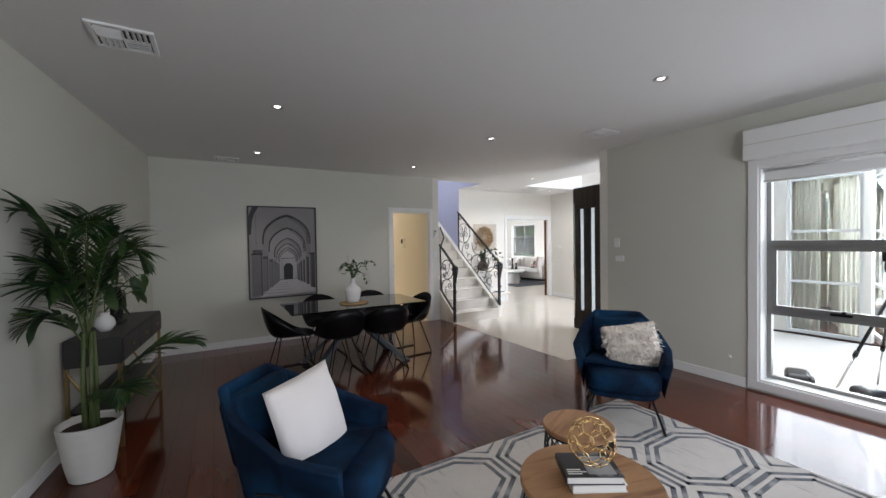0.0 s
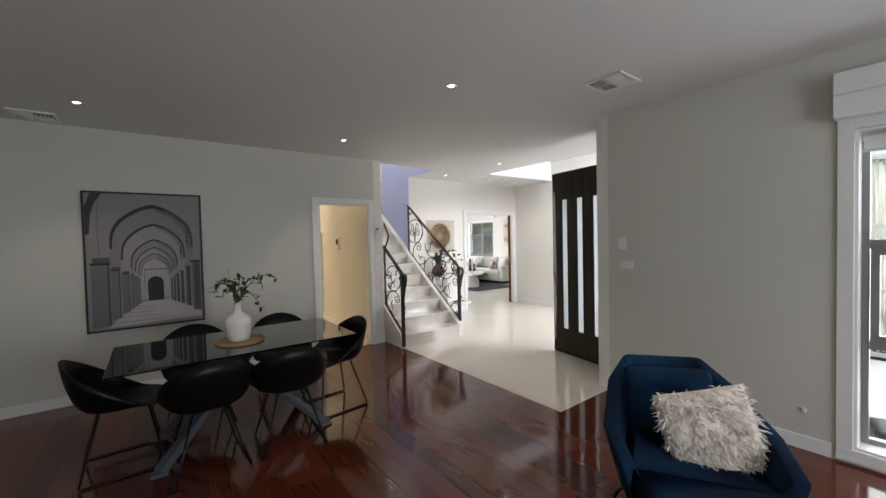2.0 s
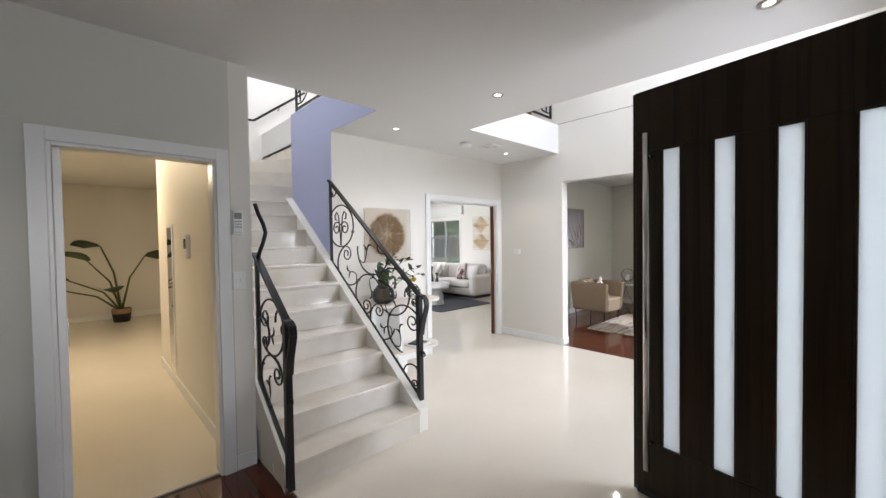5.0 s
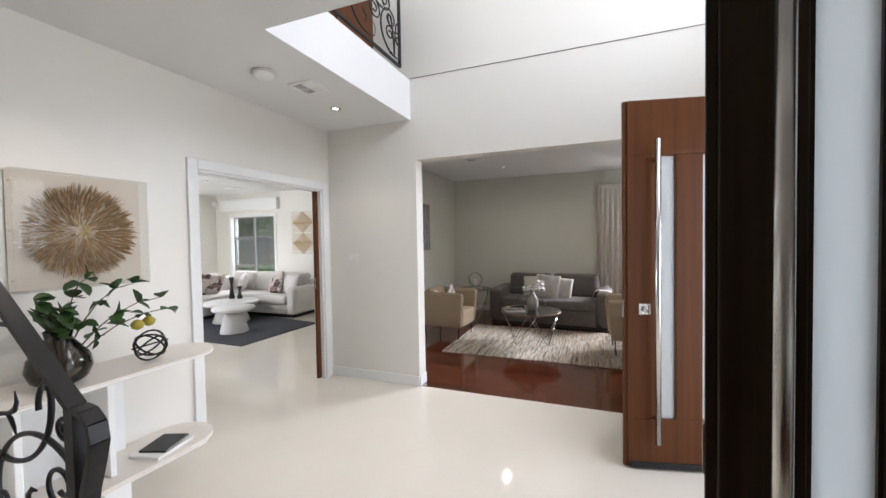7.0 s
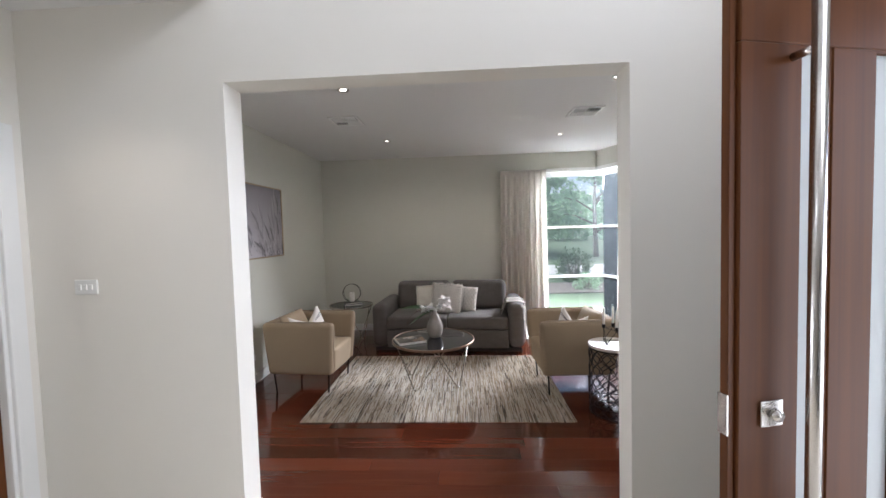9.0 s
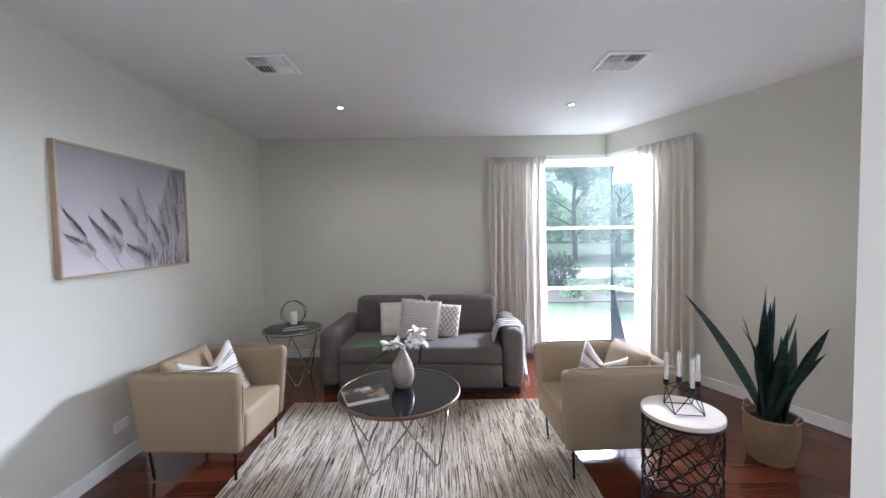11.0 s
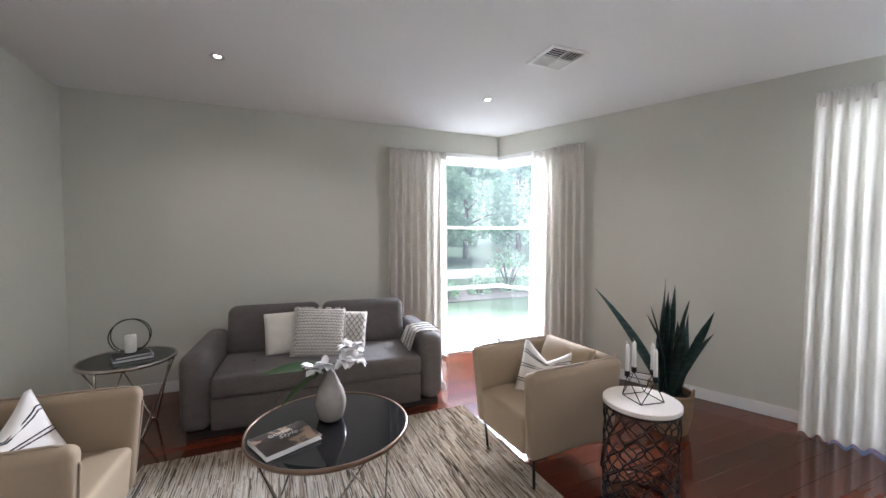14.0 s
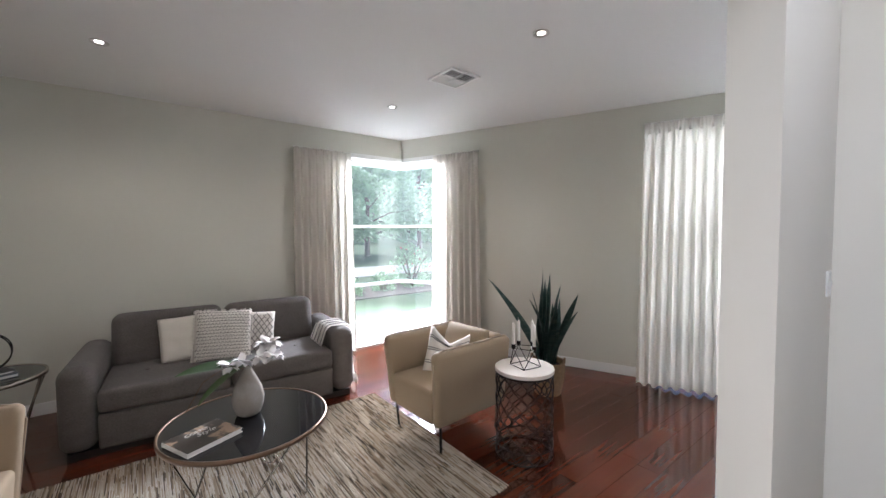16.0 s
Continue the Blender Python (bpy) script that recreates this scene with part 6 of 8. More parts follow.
# plant at the end of the passage
tp = thing("basket_pot", "black and tan basket pot on the passage floor", "plant pot", "", Matrix.Translation((4.05, 14.1, 0)))
part("pot", lathe(bmesh.new(), [(0, 0), (0.13, 0), (0.15, 0.16), (0.15, 0.165), (0.0, 0.165)], 24, cap=False), M_INK, tp)
part("rim_band", lathe(bmesh.new(), [(0.151, 0.166), (0.158, 0.25), (0.15, 0.26), (0.14, 0.2), (0, 0.2)], 24, cap=False), M_JUTE, tp, "tan woven band")
tl = thing("strelitzia", "broad leaved green plant in the passage", "plant", "", Matrix.Translation((4.05, 14.1, 0.2)) @ Matrix.Scale(1.35, 4))
rng = random.Random(3)
for dx, dy, dz, ln in ((-0.35, -0.2, 0.75, 0.55), (-0.55, -0.1, 0.5, 0.5), (-0.75, 0.1, 0.4, 0.5), (-0.2, 0.2, 0.95, 0.5), (0.3, 0.1, 0.8, 0.5), (-0.1, -0.2, 0.3, 0.3)):
    bm = tube(bmesh.new(), [(0, 0, 0), (dx * 0.35, dy * 0.35, dz * 0.6), (dx, dy, dz)], [0.016, 0.012, 0.008], 6)
    stp = part("stalk", bm, M_STEM, tl)
    bl = bmesh.new()
    leaf(bl, Vector((dx, dy, dz)), Vector((dx, dy, 0.25 - 0.3 * rng.random())), ln * 0.9, 0.34, rng, 0.3, 8)
    part("leaf", bl, M_LEAF, stp)

# ---- lounge ----
M_GREYFAB = mat("charcoal_weave", (0.112, 0.099, 0.09), 0.9, vary=0.22, scale=9, fine=0.5, fine_scale=95, stretch=(1, 1, 2.2), bump=0.6, bump_scale=420, sheen=0.1)
M_TAN = mat("tan_fabric", (0.33, 0.25, 0.165), 0.85, vary=0.06, scale=4, fine=0.08, fine_scale=350, bump=0.35, bump_scale=500)
M_TANPIPE = mat("tan_piping", (0.36, 0.28, 0.20), 0.8, vary=0.05)
M_CREAM = mat("cream_ribbed_fabric", (0.72, 0.68, 0.61), 0.9, vary=0.05, scale=6, bump=0.6, bump_scale=60, stretch=(1, 1, 6))
M_WHITECL = mat("off_white_cotton", (0.74, 0.70, 0.65), 0.9, vary=0.05, scale=6, bump=0.3, bump_scale=400)
M_DRAPE = mat("ivory_drape", (0.9, 0.87, 0.81), 0.85, vary=0.04, scale=3, fine=0.04, fine_scale=300, bump=0.2, bump_scale=400)
trd = M_DRAPE.node_tree.nodes.new("ShaderNodeBsdfTranslucent")
trd.inputs[0].default_value = (0.88, 0.85, 0.8, 1)
mxd = M_DRAPE.node_tree.nodes.new("ShaderNodeMixShader")
mxd.inputs[0].default_value = 0.22
M_DRAPE.node_tree.links.new(M_DRAPE.node_tree.nodes["Principled BSDF"].outputs[0], mxd.inputs[1])
M_DRAPE.node_tree.links.new(trd.outputs[0], mxd.inputs[2])
M_DRAPE.node_tree.links.new(mxd.outputs[0], M_DRAPE.node_tree.nodes["Material Output"].inputs[0])
M_BLACKGLASS = mat("black_glass", (0.006, 0.006, 0.007), 0.03, vary=0.02, spec=0.7)
M_COPPER = mat("aged_copper_rim", (0.25, 0.17, 0.12), 0.3, 1.0, vary=0.15, scale=12)
M_CHROME = mat("warm_chrome", (0.55, 0.5, 0.45), 0.15, 1.0, vary=0.05)
M_STONEWARE = two_tone(mat("greige_stoneware", (0.30, 0.265, 0.235), 0.25, vary=0.08, scale=6, fine=0.06, fine_scale=60), (0.37, 0.34, 0.31), 6)
M_PETAL = mat("white_petal", (0.85, 0.82, 0.80), 0.6, vary=0.05, scale=20)
M_WAX = mat("white_wax", (0.82, 0.80, 0.75), 0.45, vary=0.03)
M_LATTICE = mat("charcoal_yarn", (0.16, 0.145, 0.125), 0.9, vary=0.2, scale=40)
M_STRIPE = mat("black_stripe_yarn", (0.018, 0.018, 0.02), 0.9, vary=0.1)


def drape(name, m, w, z0, z1, folds, label, seed=0, flare=1.08, puddle=None):
    """A pinch-pleated curtain hung along local x, folding in local y."""
    d = thing(name, label, "curtain", "drapes", m)
    rng = random.Random(seed)
    ph = [rng.uniform(-0.5, 0.5) for _ in range(folds + 2)]
    am = [rng.uniform(0.75, 1.25) for _ in range(folds + 2)]
    N, K = folds * 14, 26
    bm = bmesh.new()
    rows = []
    for j in range(K + 1):
        f = j / K
        z = z1 + (z0 - z1) * f
        row = []
        for i in range(N + 1):
            u = i / N
            c = u * folds
            k = int(c)
            loc = c - k
            sn_ = math.sin(math.tau * loc + ph[k] * 0.1 * f)
            sharp = math.copysign(abs(sn_) ** 0.85, sn_)
            pin = max(0.0, 1 - f / 0.07)
            body = 0.043 * am[k] * sharp * (0.72 + 0.28 * f) + 0.006 * math.sin(2.3 * c + 1.5 * f + seed)
            head = 0.018 * (1 if 0.35 < loc < 0.65 else -0.15) + 0.006 * math.sin(math.tau * loc * 3)
            y = body * (1 - pin) + head * pin
            if f > 0.07:
                y *= min(1, 0.45 + (f - 0.07) * 2.2)
            x = (u - 0.5) * w * (1 + (flare - 1) * f) + 0.004 * math.sin(3 * c)
            row.append(bm.verts.new((x, y, z + (0.006 * math.sin(9 * u + seed) if j == K else 0))))
        rows.append(row)
    for A, B in zip(rows, rows[1:]):
        for i in range(N):
            bm.faces.new((A[i], A[i + 1], B[i + 1], B[i])).smooth = True
    bmesh.ops.solidify(bm, geom=bm.faces[:], thickness=0.004)
    part("cloth", bm, M_DRAPE, d)
    part("track", boxm(-w / 2, 0.0, z1 - 0.012, w / 2, 0.02, z1 + 0.004), M_WHITEPL, d, "white curtain track")
    for k in range(folds):
        x = (-0.5 + (k + 0.5) / folds) * w
        part("pleat", tube(bmesh.new(), [(x, -0.012, z1 - 0.005), (x, -0.026, z1 - 0.05), (x, -0.022, z1 - 0.1)], [0.012, 0.009, 0.011], 6), M_DRAPE, d)
    return d


drape("curtain", Matrix.Translation((12.45, 4.95, 0)) @ Matrix.Rotation(radians(90), 4, "Z") @ Matrix.Rotation(radians(180), 4, "Z"), 0.68, 0.03, 2.425, 8, "ivory pinch-pleated curtain beside the corner window", 1)
nd = Vector((LD.y, -LD.x))


def on_slant(s, d):
    p = LW - LD * s + nd * d
    return Matrix.Translation((p.x, p.y, 0)) @ Matrix.Rotation(radians(22.3 + 180), 4, "Z")


drape("curtain", on_slant(0.87, -0.12), 0.62, 0.03, 2.425, 8, "ivory pinch-pleated curtain on the slanted wall", 2, 1.12)
drape("curtain", on_slant(3.27, -0.22), 0.72, 0.015, 2.46, 9, "long ivory pinch-pleated curtain over the side window", 3, 1.1)

for yc, wd, sd in ((2.98, 0.36, 5), (2.46, 0.26, 6)):
    drape("curtain", Matrix.Translation((8.66, yc, 0)) @ Matrix.Rotation(radians(-90), 4, "Z"), wd, 0.03, 2.44, 5, "ivory pinch-pleated curtain behind the porch window", sd, 1.02)

# streaky rug
M_STREAK = mat("woven_streaks", (0.62, 0.56, 0.47), 0.95, vary=0.1, scale=4, fine=0.1, fine_scale=200, bump=0.5, bump_scale=200)
sn_ = M_STREAK.node_tree
gi = sn_.nodes.new("ShaderNodeNewGeometry")
cr = sn_.nodes.new("ShaderNodeValToRGB")
cr.color_ramp.interpolation = "CONSTANT"
cr.color_ramp.elements[0].position, cr.color_ramp.elements[0].color = 0.0, (0.60, 0.545, 0.46, 1)
cr.color_ramp.elements[1].position, cr.color_ramp.elements[1].color = 0.34, (0.48, 0.405, 0.31, 1)
for p, c in ((0.56, (0.36, 0.28, 0.20)), (0.70, (0.20, 0.15, 0.105)), (0.81, (0.07, 0.058, 0.048)), (0.91, (0.68, 0.63, 0.56))):
    cr.color_ramp.elements.new(p).color = (*c, 1)
sn_.links.new(gi.outputs["Random Per Island"], cr.inputs[0])
sn_.links.new(cr.outputs[0], sn_.nodes["Principled BSDF"].inputs["Base Color"])
lr = thing("streaky_rug", "woven rug streaked in beige, cream and black", "rug")
rng = random.Random(2)
verts, faces = [], []
n = 400
for i in range(n):
    y0, y1 = 5.0 + 2.25 * i / n, 5.0 + 2.25 * (i + 0.94) / n
    x, end = 9.575 + rng.uniform(-0.006, 0.004), 11.215 + 0.03 * i / n + rng.uniform(-0.004, 0.006)
    while x < end - 0.001:
        x1 = min(end, x + rng.choice((0.03, 0.06, 0.1, 0.16, 0.26)) * rng.uniform(0.7, 1.3))
        h, b = 0.008 + rng.uniform(0, 0.004), len(verts)
        ym = (y0 + y1) / 2
        for xx in (x, x1 - 0.001):
            verts += [(xx, y0, 0.001), (xx, y0 + 0.001, h * 0.8), (xx, ym, h), (xx, y1 - 0.001, h * 0.8), (xx, y1, 0.001)]
        faces += [(b + k, b + k + 1, b + k + 6, b + k + 5) for k in range(4)] + [(b, b + 1, b + 2, b + 3, b + 4), (b + 9, b + 8, b + 7, b + 6, b + 5)]
        x = x1
me = bpy.data.meshes.new("weave")
me.from_pydata(verts, [], faces)
me.materials.append(M_STREAK)
wv = new("weave", me)
wv.parent, wv["kind"] = lr, "stuff"
part("backing", boxm(9.578, 5.002, 0.0, 11.21, 7.248, 0.004), M_JUTE, lr)

# grey sofa
SO = pose(11.385, 6.115, 0, 0, 0, -4.1)
so = thing("grey_sofa", "charcoal woven two-seat sofa with wide arms", "sofa", "", SO)
W = 0.985
part("plinth", boxm(0.05, -W + 0.04, 0.0, 0.86, W - 0.04, 0.05), M_INK, so, "dark recessed base")
part("base", rbox(bmesh.new(), 0.012, -W + 0.2, 0.05, 0.9, W - 0.2, 0.285, 0.02, 3), M_GREYFAB, so)
for s in (1, -1):
    bm = bmesh.new()
    rbox(bm, 0.0, s * W - (0.2 if s > 0 else 0), 0.05, 0.9, s * W + (0 if s > 0 else 0.2), 0.62, 0.085, 7)
    part("arm", bm, M_GREYFAB, so)
    bc = bmesh.new()
    rbox(bc, 0.0, -0.387, 0.0, 0.2, 0.387, 0.44, 0.08, 6)
    for v in bc.verts:
        u, q = v.co.y / 0.385, (v.co.z - 0.22) / 0.22
        v.co.x -= 0.05 * max(0, 1 - u * u) * max(0, 1 - q * q)
    bc.transform(Matrix.Translation((0.56, s * 0.393, 0.42)) @ Matrix.Rotation(radians(12), 4, "Y"))
    part("back_cushion", bc, M_GREYFAB, so)
    part("seat_cushion", rbox(bmesh.new(), -0.005, min(s * 0.004, s * 0.783), 0.29, 0.62, max(s * 0.004, s * 0.783), 0.445, 0.035, 4, 0.014), M_GREYFAB, so)
    for k in range(2):
        part("tuft_button", lathe(bmesh.new(), [(0, 0.012), (0.012, 0.01), (0.016, 0.0), (0, -0.004)], 12, (0.3, s * (0.25 + 0.28 * k), 0.452), False), M_GREYFAB, so)
part("back_frame", rbox(bmesh.new(), 0.72, -W + 0.2, 0.05, 0.9, W - 0.2, 0.74, 0.05, 4), M_GREYFAB, so)


def local(m, x, y, z, rz, tilt, roll=0):
    return m @ Matrix.Translation((x, y, z)) @ Matrix.Rotation(radians(rz), 4, "Z") @ Matrix.Rotation(radians(tilt), 4, "X") @ Matrix.Rotation(radians(roll), 4, "Y")


pillow("cushion", "cream ribbed cushion on the grey sofa", local(SO, 0.44, 0.28, 0.625, 90, 16, 3), 0.37, 0.36, 0.13, M_CREAM, 5)
pc = pillow("cushion", "off-white cushion with charcoal diamond weave on the sofa", local(SO, 0.33, 0.03, 0.63, 86, 20, -4), 0.42, 0.42, 0.15, M_WHITECL, 6)


def surf(w, h, t, u, v, s=-1, lift=0.003):
    """A point on the face of a cushion of that size."""
    f = max(0.0, (1 - u * u) * (1 - v * v)) ** 0.55
    pinch = 1 - 0.06 * (1 - abs(u * v)) * (abs(u) ** 3 + abs(v) ** 3) / 2
    return Vector((u * w / 2 * pinch, s * (t / 2 * f + lift), v * h / 2 * pinch))


for s in (-1, 1):
    bm = bmesh.new()
    R = 16
    for r in range(R):
        v = -0.9 + 1.8 * r / (R - 1)
        for k in range(15):
            u0 = -0.92 + k * 0.123 + (0.06 if r % 2 else 0)
            if u0 > 0.9:
                continue
            tube(bm, [surf(0.42, 0.42, 0.15, u0 - 0.045, v - 0.03, s), surf(0.42, 0.42, 0.15, u0, v + 0.035, s, 0.005), surf(0.42, 0.42, 0.15, u0 + 0.045, v - 0.03, s)], 0.0026, 4)
    part("woven_pattern", bm, M_LATTICE, pc)["kind"] = "stuff"
tz = bmesh.new()
rng = random.Random(77)
for k in range(120):
    e = k % 4
    q = rng.uniform(-1, 1)
    u, v = ((q, 1), (q, -1), (1, q), (-1, q))[e]
    c = Vector((u * 0.205, 0, v * 0.205))
    tube(tz, [c, c + Vector((u * 0.012 * (e > 1), rng.uniform(-0.008, 0.008), v * 0.012 * (e < 2)))], 0.006, 5)
part("edge_tufts", tz, M_WHITECL, pc)["kind"] = "stuff"
gc = pillow("cushion", "off-white cushion with charcoal lattice lines on the sofa", local(SO, 0.42, -0.2, 0.61, 84, 18, -5), 0.36, 0.35, 0.13, M_WHITECL, 7)
bm = bmesh.new()
for k in range(-5, 6):
    for sg in (1, -1):
        pts = []
        for i in range(13):
            u = -0.94 + 1.88 * i / 12
            v = sg * u * 1.4 + k * 0.36
            if abs(v) < 0.94:
                pts.append((u, v))
        if len(pts) > 2:
            for face in (1, -1):
                tube(bm, [surf(0.36, 0.35, 0.13, u, v, face) for u, v in pts], 0.003, 4)
part("lattice_lines", bm, M_LATTICE, gc)["kind"] = "stuff"

# throw over the arm
th = thing("throw_blanket", "cream fringed throw with grey lines over the sofa arm", "throw", "", SO)
bm = bmesh.new()
path = [(-0.70, 0.47), (-0.735, 0.56), (-0.76, 0.615), (-0.80, 0.632), (-0.88, 0.634), (-0.96, 0.63), (-1.0, 0.6), (-1.006, 0.5), (-1.01, 0.38), (-1.02, 0.24), (-1.03, 0.14)]
rows = []
for i, (y, z) in enumerate(path):
    row = []
    for k in range(15):
        f = k / 14
        x = 0.12 + 0.30 * f + 0.05 * (1 - f) * (i - 5) / 5 + (0.03 * (i > 7) * (f - 0.5))
        row.append(bm.verts.new((x, y - 0.012 * math.sin(k * 1.3 + i * 0.5) * (i > 6), z + 0.005 * math.sin(k * 1.9 + i))))
    rows.append(row)
for A, B in zip(rows, rows[1:]):
    for k in range(14):
        bm.faces.new((A[k], A[k + 1], B[k + 1], B[k])).smooth = True
bmesh.ops.solidify(bm, geom=bm.faces[:], thickness=0.006)
part("cloth", bm, M_WHITECL, th)
bm = bmesh.new()
for k in range(4):
    f = 0.12 + k * 0.25
    tube(bm, [(0.12 + 0.30 * f + 0.05 * (1 - f) * (i - 5) / 5, y - (0.009 if i > 5 else -0.002), z + (0.009 if i < 7 else 0.002)) for i, (y, z) in enumerate(path)], 0.003, 4)
part("woven_line", bm, M_GREYFAB, th)
bm = bmesh.new()
rng = random.Random(3)
for k in range(34):
    x = 0.1 + 0.36 * k / 33
    tube(bm, [(x, -1.032, 0.145), (x + rng.uniform(-0.006, 0.006), -1.04, 0.1), (x + rng.uniform(-0.012, 0.012), -1.035, 0.05)], 0.0025, 4)
part("fringe", bm, M_WHITECL, th)["kind"] = "stuff"


# tan box armchairs: local seat opens to +y, width along x
def tan_chair(m):
    d = thing("tan_armchair", "tan fabric box armchair on slim dark legs", "armchair", "tan armchairs", m)
    w, dp = 0.33, 0.36
    for s in (1, -1):
        part("arm", rbox(bmesh.new(), min(s * w, s * (w - 0.085)), -dp, 0.19, max(s * w, s * (w - 0.085)), dp, 0.70, 0.04, 5), M_TAN, d)
        x = s * (w - 0.0425)
        loop = [(x, dp - 0.004, 0.2), (x, dp + 0.001, 0.62), (x, dp - 0.03, 0.694), (x, dp - 0.08, 0.704), (x, -dp + 0.03, 0.704)]
        part("piping", tube(bmesh.new(), loop, 0.005, 6), M_TANPIPE, d)
        for y in (dp - 0.05, -dp + 0.05):
            part("leg", beam((s * (w - 0.04), y, 0.0), (s * (w - 0.04), y, 0.2), 0.018, 0.018), M_BLKMETAL, d, "slim dark metal leg")
    part("back", rbox(bmesh.new(), -w + 0.08, -dp, 0.19, w - 0.08, -dp + 0.1, 0.70, 0.03, 4), M_TAN, d)
    part("seat", rbox(bmesh.new(), -w + 0.087, -dp + 0.09, 0.19, w - 0.087, dp - 0.005, 0.43, 0.03, 4, 0.012), M_TAN, d)
    bc = bmesh.new()
    cushion(bc, 0.46, 0.32, 0.17, Matrix.Translation((0, -dp + 0.18, 0.59)) @ Matrix.Rotation(radians(18), 4, "X"), seed=4)
    part("back_cushion", bc, M_TAN, d)
    for ob in d.children:
        if ob.name.split(".")[0] != "back_cushion":
            for v in ob.data.vertices:
                k = 0.86 + 0.14 * min(1, max(0, v.co.z / 0.62))
                v.co.x, v.co.y = v.co.x * k, v.co.y * k
    return d


def stripe_cushion(m):
    d = thing("cushion", "off-white cushion with thin black stripes on the armchair", "cushion", "striped cushions", m)
    bm = bmesh.new()
    cushion(bm, 0.42, 0.42, 0.13, seed=9)

    def dent(p):
        f = max(0, p.z) / 0.21
        p.z -= 0.13 * f * max(0, 1 - abs(p.x / 0.17)) ** 0.8
        p.y += 0.02 * f
        return p
    for v in bm.verts:
        v.co = dent(v.co)
    part("cover", bm, M_WHITECL, d)
    for k, off in enumerate((-0.62, -0.52, -0.05, 0.05, 0.5, 0.6)):
        for s in (1, -1):
            b2 = bmesh.new()
            tube(b2, [dent(surf(0.42, 0.42, 0.13, -0.96 + 1.92 * i / 14, off + 0.03 * i / 14, s, 0.002)) for i in range(15)], 0.0034, 5)
            part("stripe", b2, M_STRIPE, d)
    return d


AL, AR = pose(10.42, 7.46, 0, 0, 0, 176), pose(10.34, 4.85, 0, 0, 0, 2)
tca = tan_chair(AL)
copy_thing(tca, AR)
sc1 = stripe_cushion(local(AL, 0.0, -0.02, 0.565, -30, 28, 10) @ Matrix.Scale(0.94, 4))
copy_thing(sc1, local(AR, 0.0, -0.02, 0.565, 40, 24, -8) @ Matrix.Scale(0.86, 4))

# coffee table
ct = thing("coffee_table", "round black glass coffee table with copper rim", "coffee table", "", pose(10.40, 6.20, 0.012, 0, 0, 10))
part("glass_top", lathe(bmesh.new(), [(0, 0.436), (0.405, 0.436), (0.405, 0.443), (0.402, 0.445), (0, 0.445)], 64, cap=False), M_BLACKGLASS, ct, "black glass", False)
part("rim", lathe(bmesh.new(), [(0.405, 0.428), (0.415, 0.428), (0.4165, 0.44), (0.415, 0.449), (0.4045, 0.449), (0.4045, 0.444)], 64, cap=False), M_COPPER, ct)
for k in range(4):
    a = math.tau * k / 4
    P = lambda r, an, z: (r * math.cos(an), r * math.sin(an), z)
    part("leg", tube(bmesh.new(), [P(0.39, a - 0.1, 0.43), P(0.3, a + 0.75, 0.012), P(0.3, a + 0.82, 0.008), P(0.3, a + 0.89, 0.012), P(0.39, a + 1.74, 0.43)], 0.006, 6), M_CHROME, ct)
part("ring", tube(bmesh.new(), [(0.395 * math.cos(a * math.tau / 40), 0.395 * math.sin(a * math.tau / 40), 0.428) for a in range(40)], 0.007, 6, True), M_CHROME, ct)
bv = thing("bottle_vase", "greige stoneware teardrop vase on the coffee table", "vase", "", Matrix.Translation((10.46, 6.185, 0.458)))
part("body", lathe(bmesh.new(), [(0, 0), (0.05, 0), (0.064, 0.012), (0.08, 0.06), (0.084, 0.1), (0.072, 0.155), (0.046, 0.21), (0.026, 0.25), (0.022, 0.268), (0.026, 0.28), (0.02, 0.276), (0.015, 0.25)], 40, cap=False), M_STONEWARE, bv)
fl = thing("orchid_stems", "white blossoms with two long green leaves", "flowers", "", Matrix.Translation((10.46, 6.185, 0.71)))
rng = random.Random(6)
bs = bmesh.new()
tube(bs, [(0, 0, -0.15), (0.0, -0.02, 0.05), (-0.03, -0.08, 0.1)], [0.004, 0.003, 0.002], 5)
tube(bs, [(0, 0, -0.15), (0.01, 0.03, 0.06), (0.0, 0.08, 0.08)], [0.004, 0.003, 0.002], 5)
part("stems", bs, M_STEM, fl)
for c in ((-0.02, -0.09, 0.13), (-0.04, -0.13, 0.07), (-0.04, 0.03, 0.06), (-0.02, 0.09, 0.05), (-0.05, -0.06, 0.07), (-0.03, -0.12, 0.14)):
    bl = bmesh.new()
    for k in range(12):
        a = k * 2.4
        leaf(bl, Vector(c), Vector((math.cos(a) * 0.7 - 0.4, math.sin(a), rng.uniform(-0.5, 0.9))), rng.uniform(0.05, 0.068), 0.044, rng, 0.5)
    part("blossom", bl, M_PETAL, fl, "white blossom")
for d3, ln in (((-0.15, 0.95, 0.2), 0.34), ((-0.25, 0.8, -0.3), 0.3)):
    bl = bmesh.new()
    leaf(bl, Vector((0, 0.0, 0.03)), Vector(d3), ln, 0.09, rng, 0.25, 8)
    part("long_leaf", bl, M_LEAF, fl)
part("tendril", tube(bmesh.new(), [(0, 0, 0.0), (-0.05, 0.1, 0.06), (-0.06, 0.22, 0.0), (-0.06, 0.3, -0.14)], 0.002, 4), M_TWIG, fl)
M_MAG = two_tone(mat("magazine_cover", (0.035, 0.026, 0.022), 0.3, vary=0.1), (0.36, 0.25, 0.17), 14, (1, 1, 1), 0.56, 0.62)
mg = book("coffee_book", "dark covered coffee table book with white lettering", pose(10.30, 6.42, 0.4585, 0, 0, -66), 0.27, 0.215, 0.022, M_PAPER)
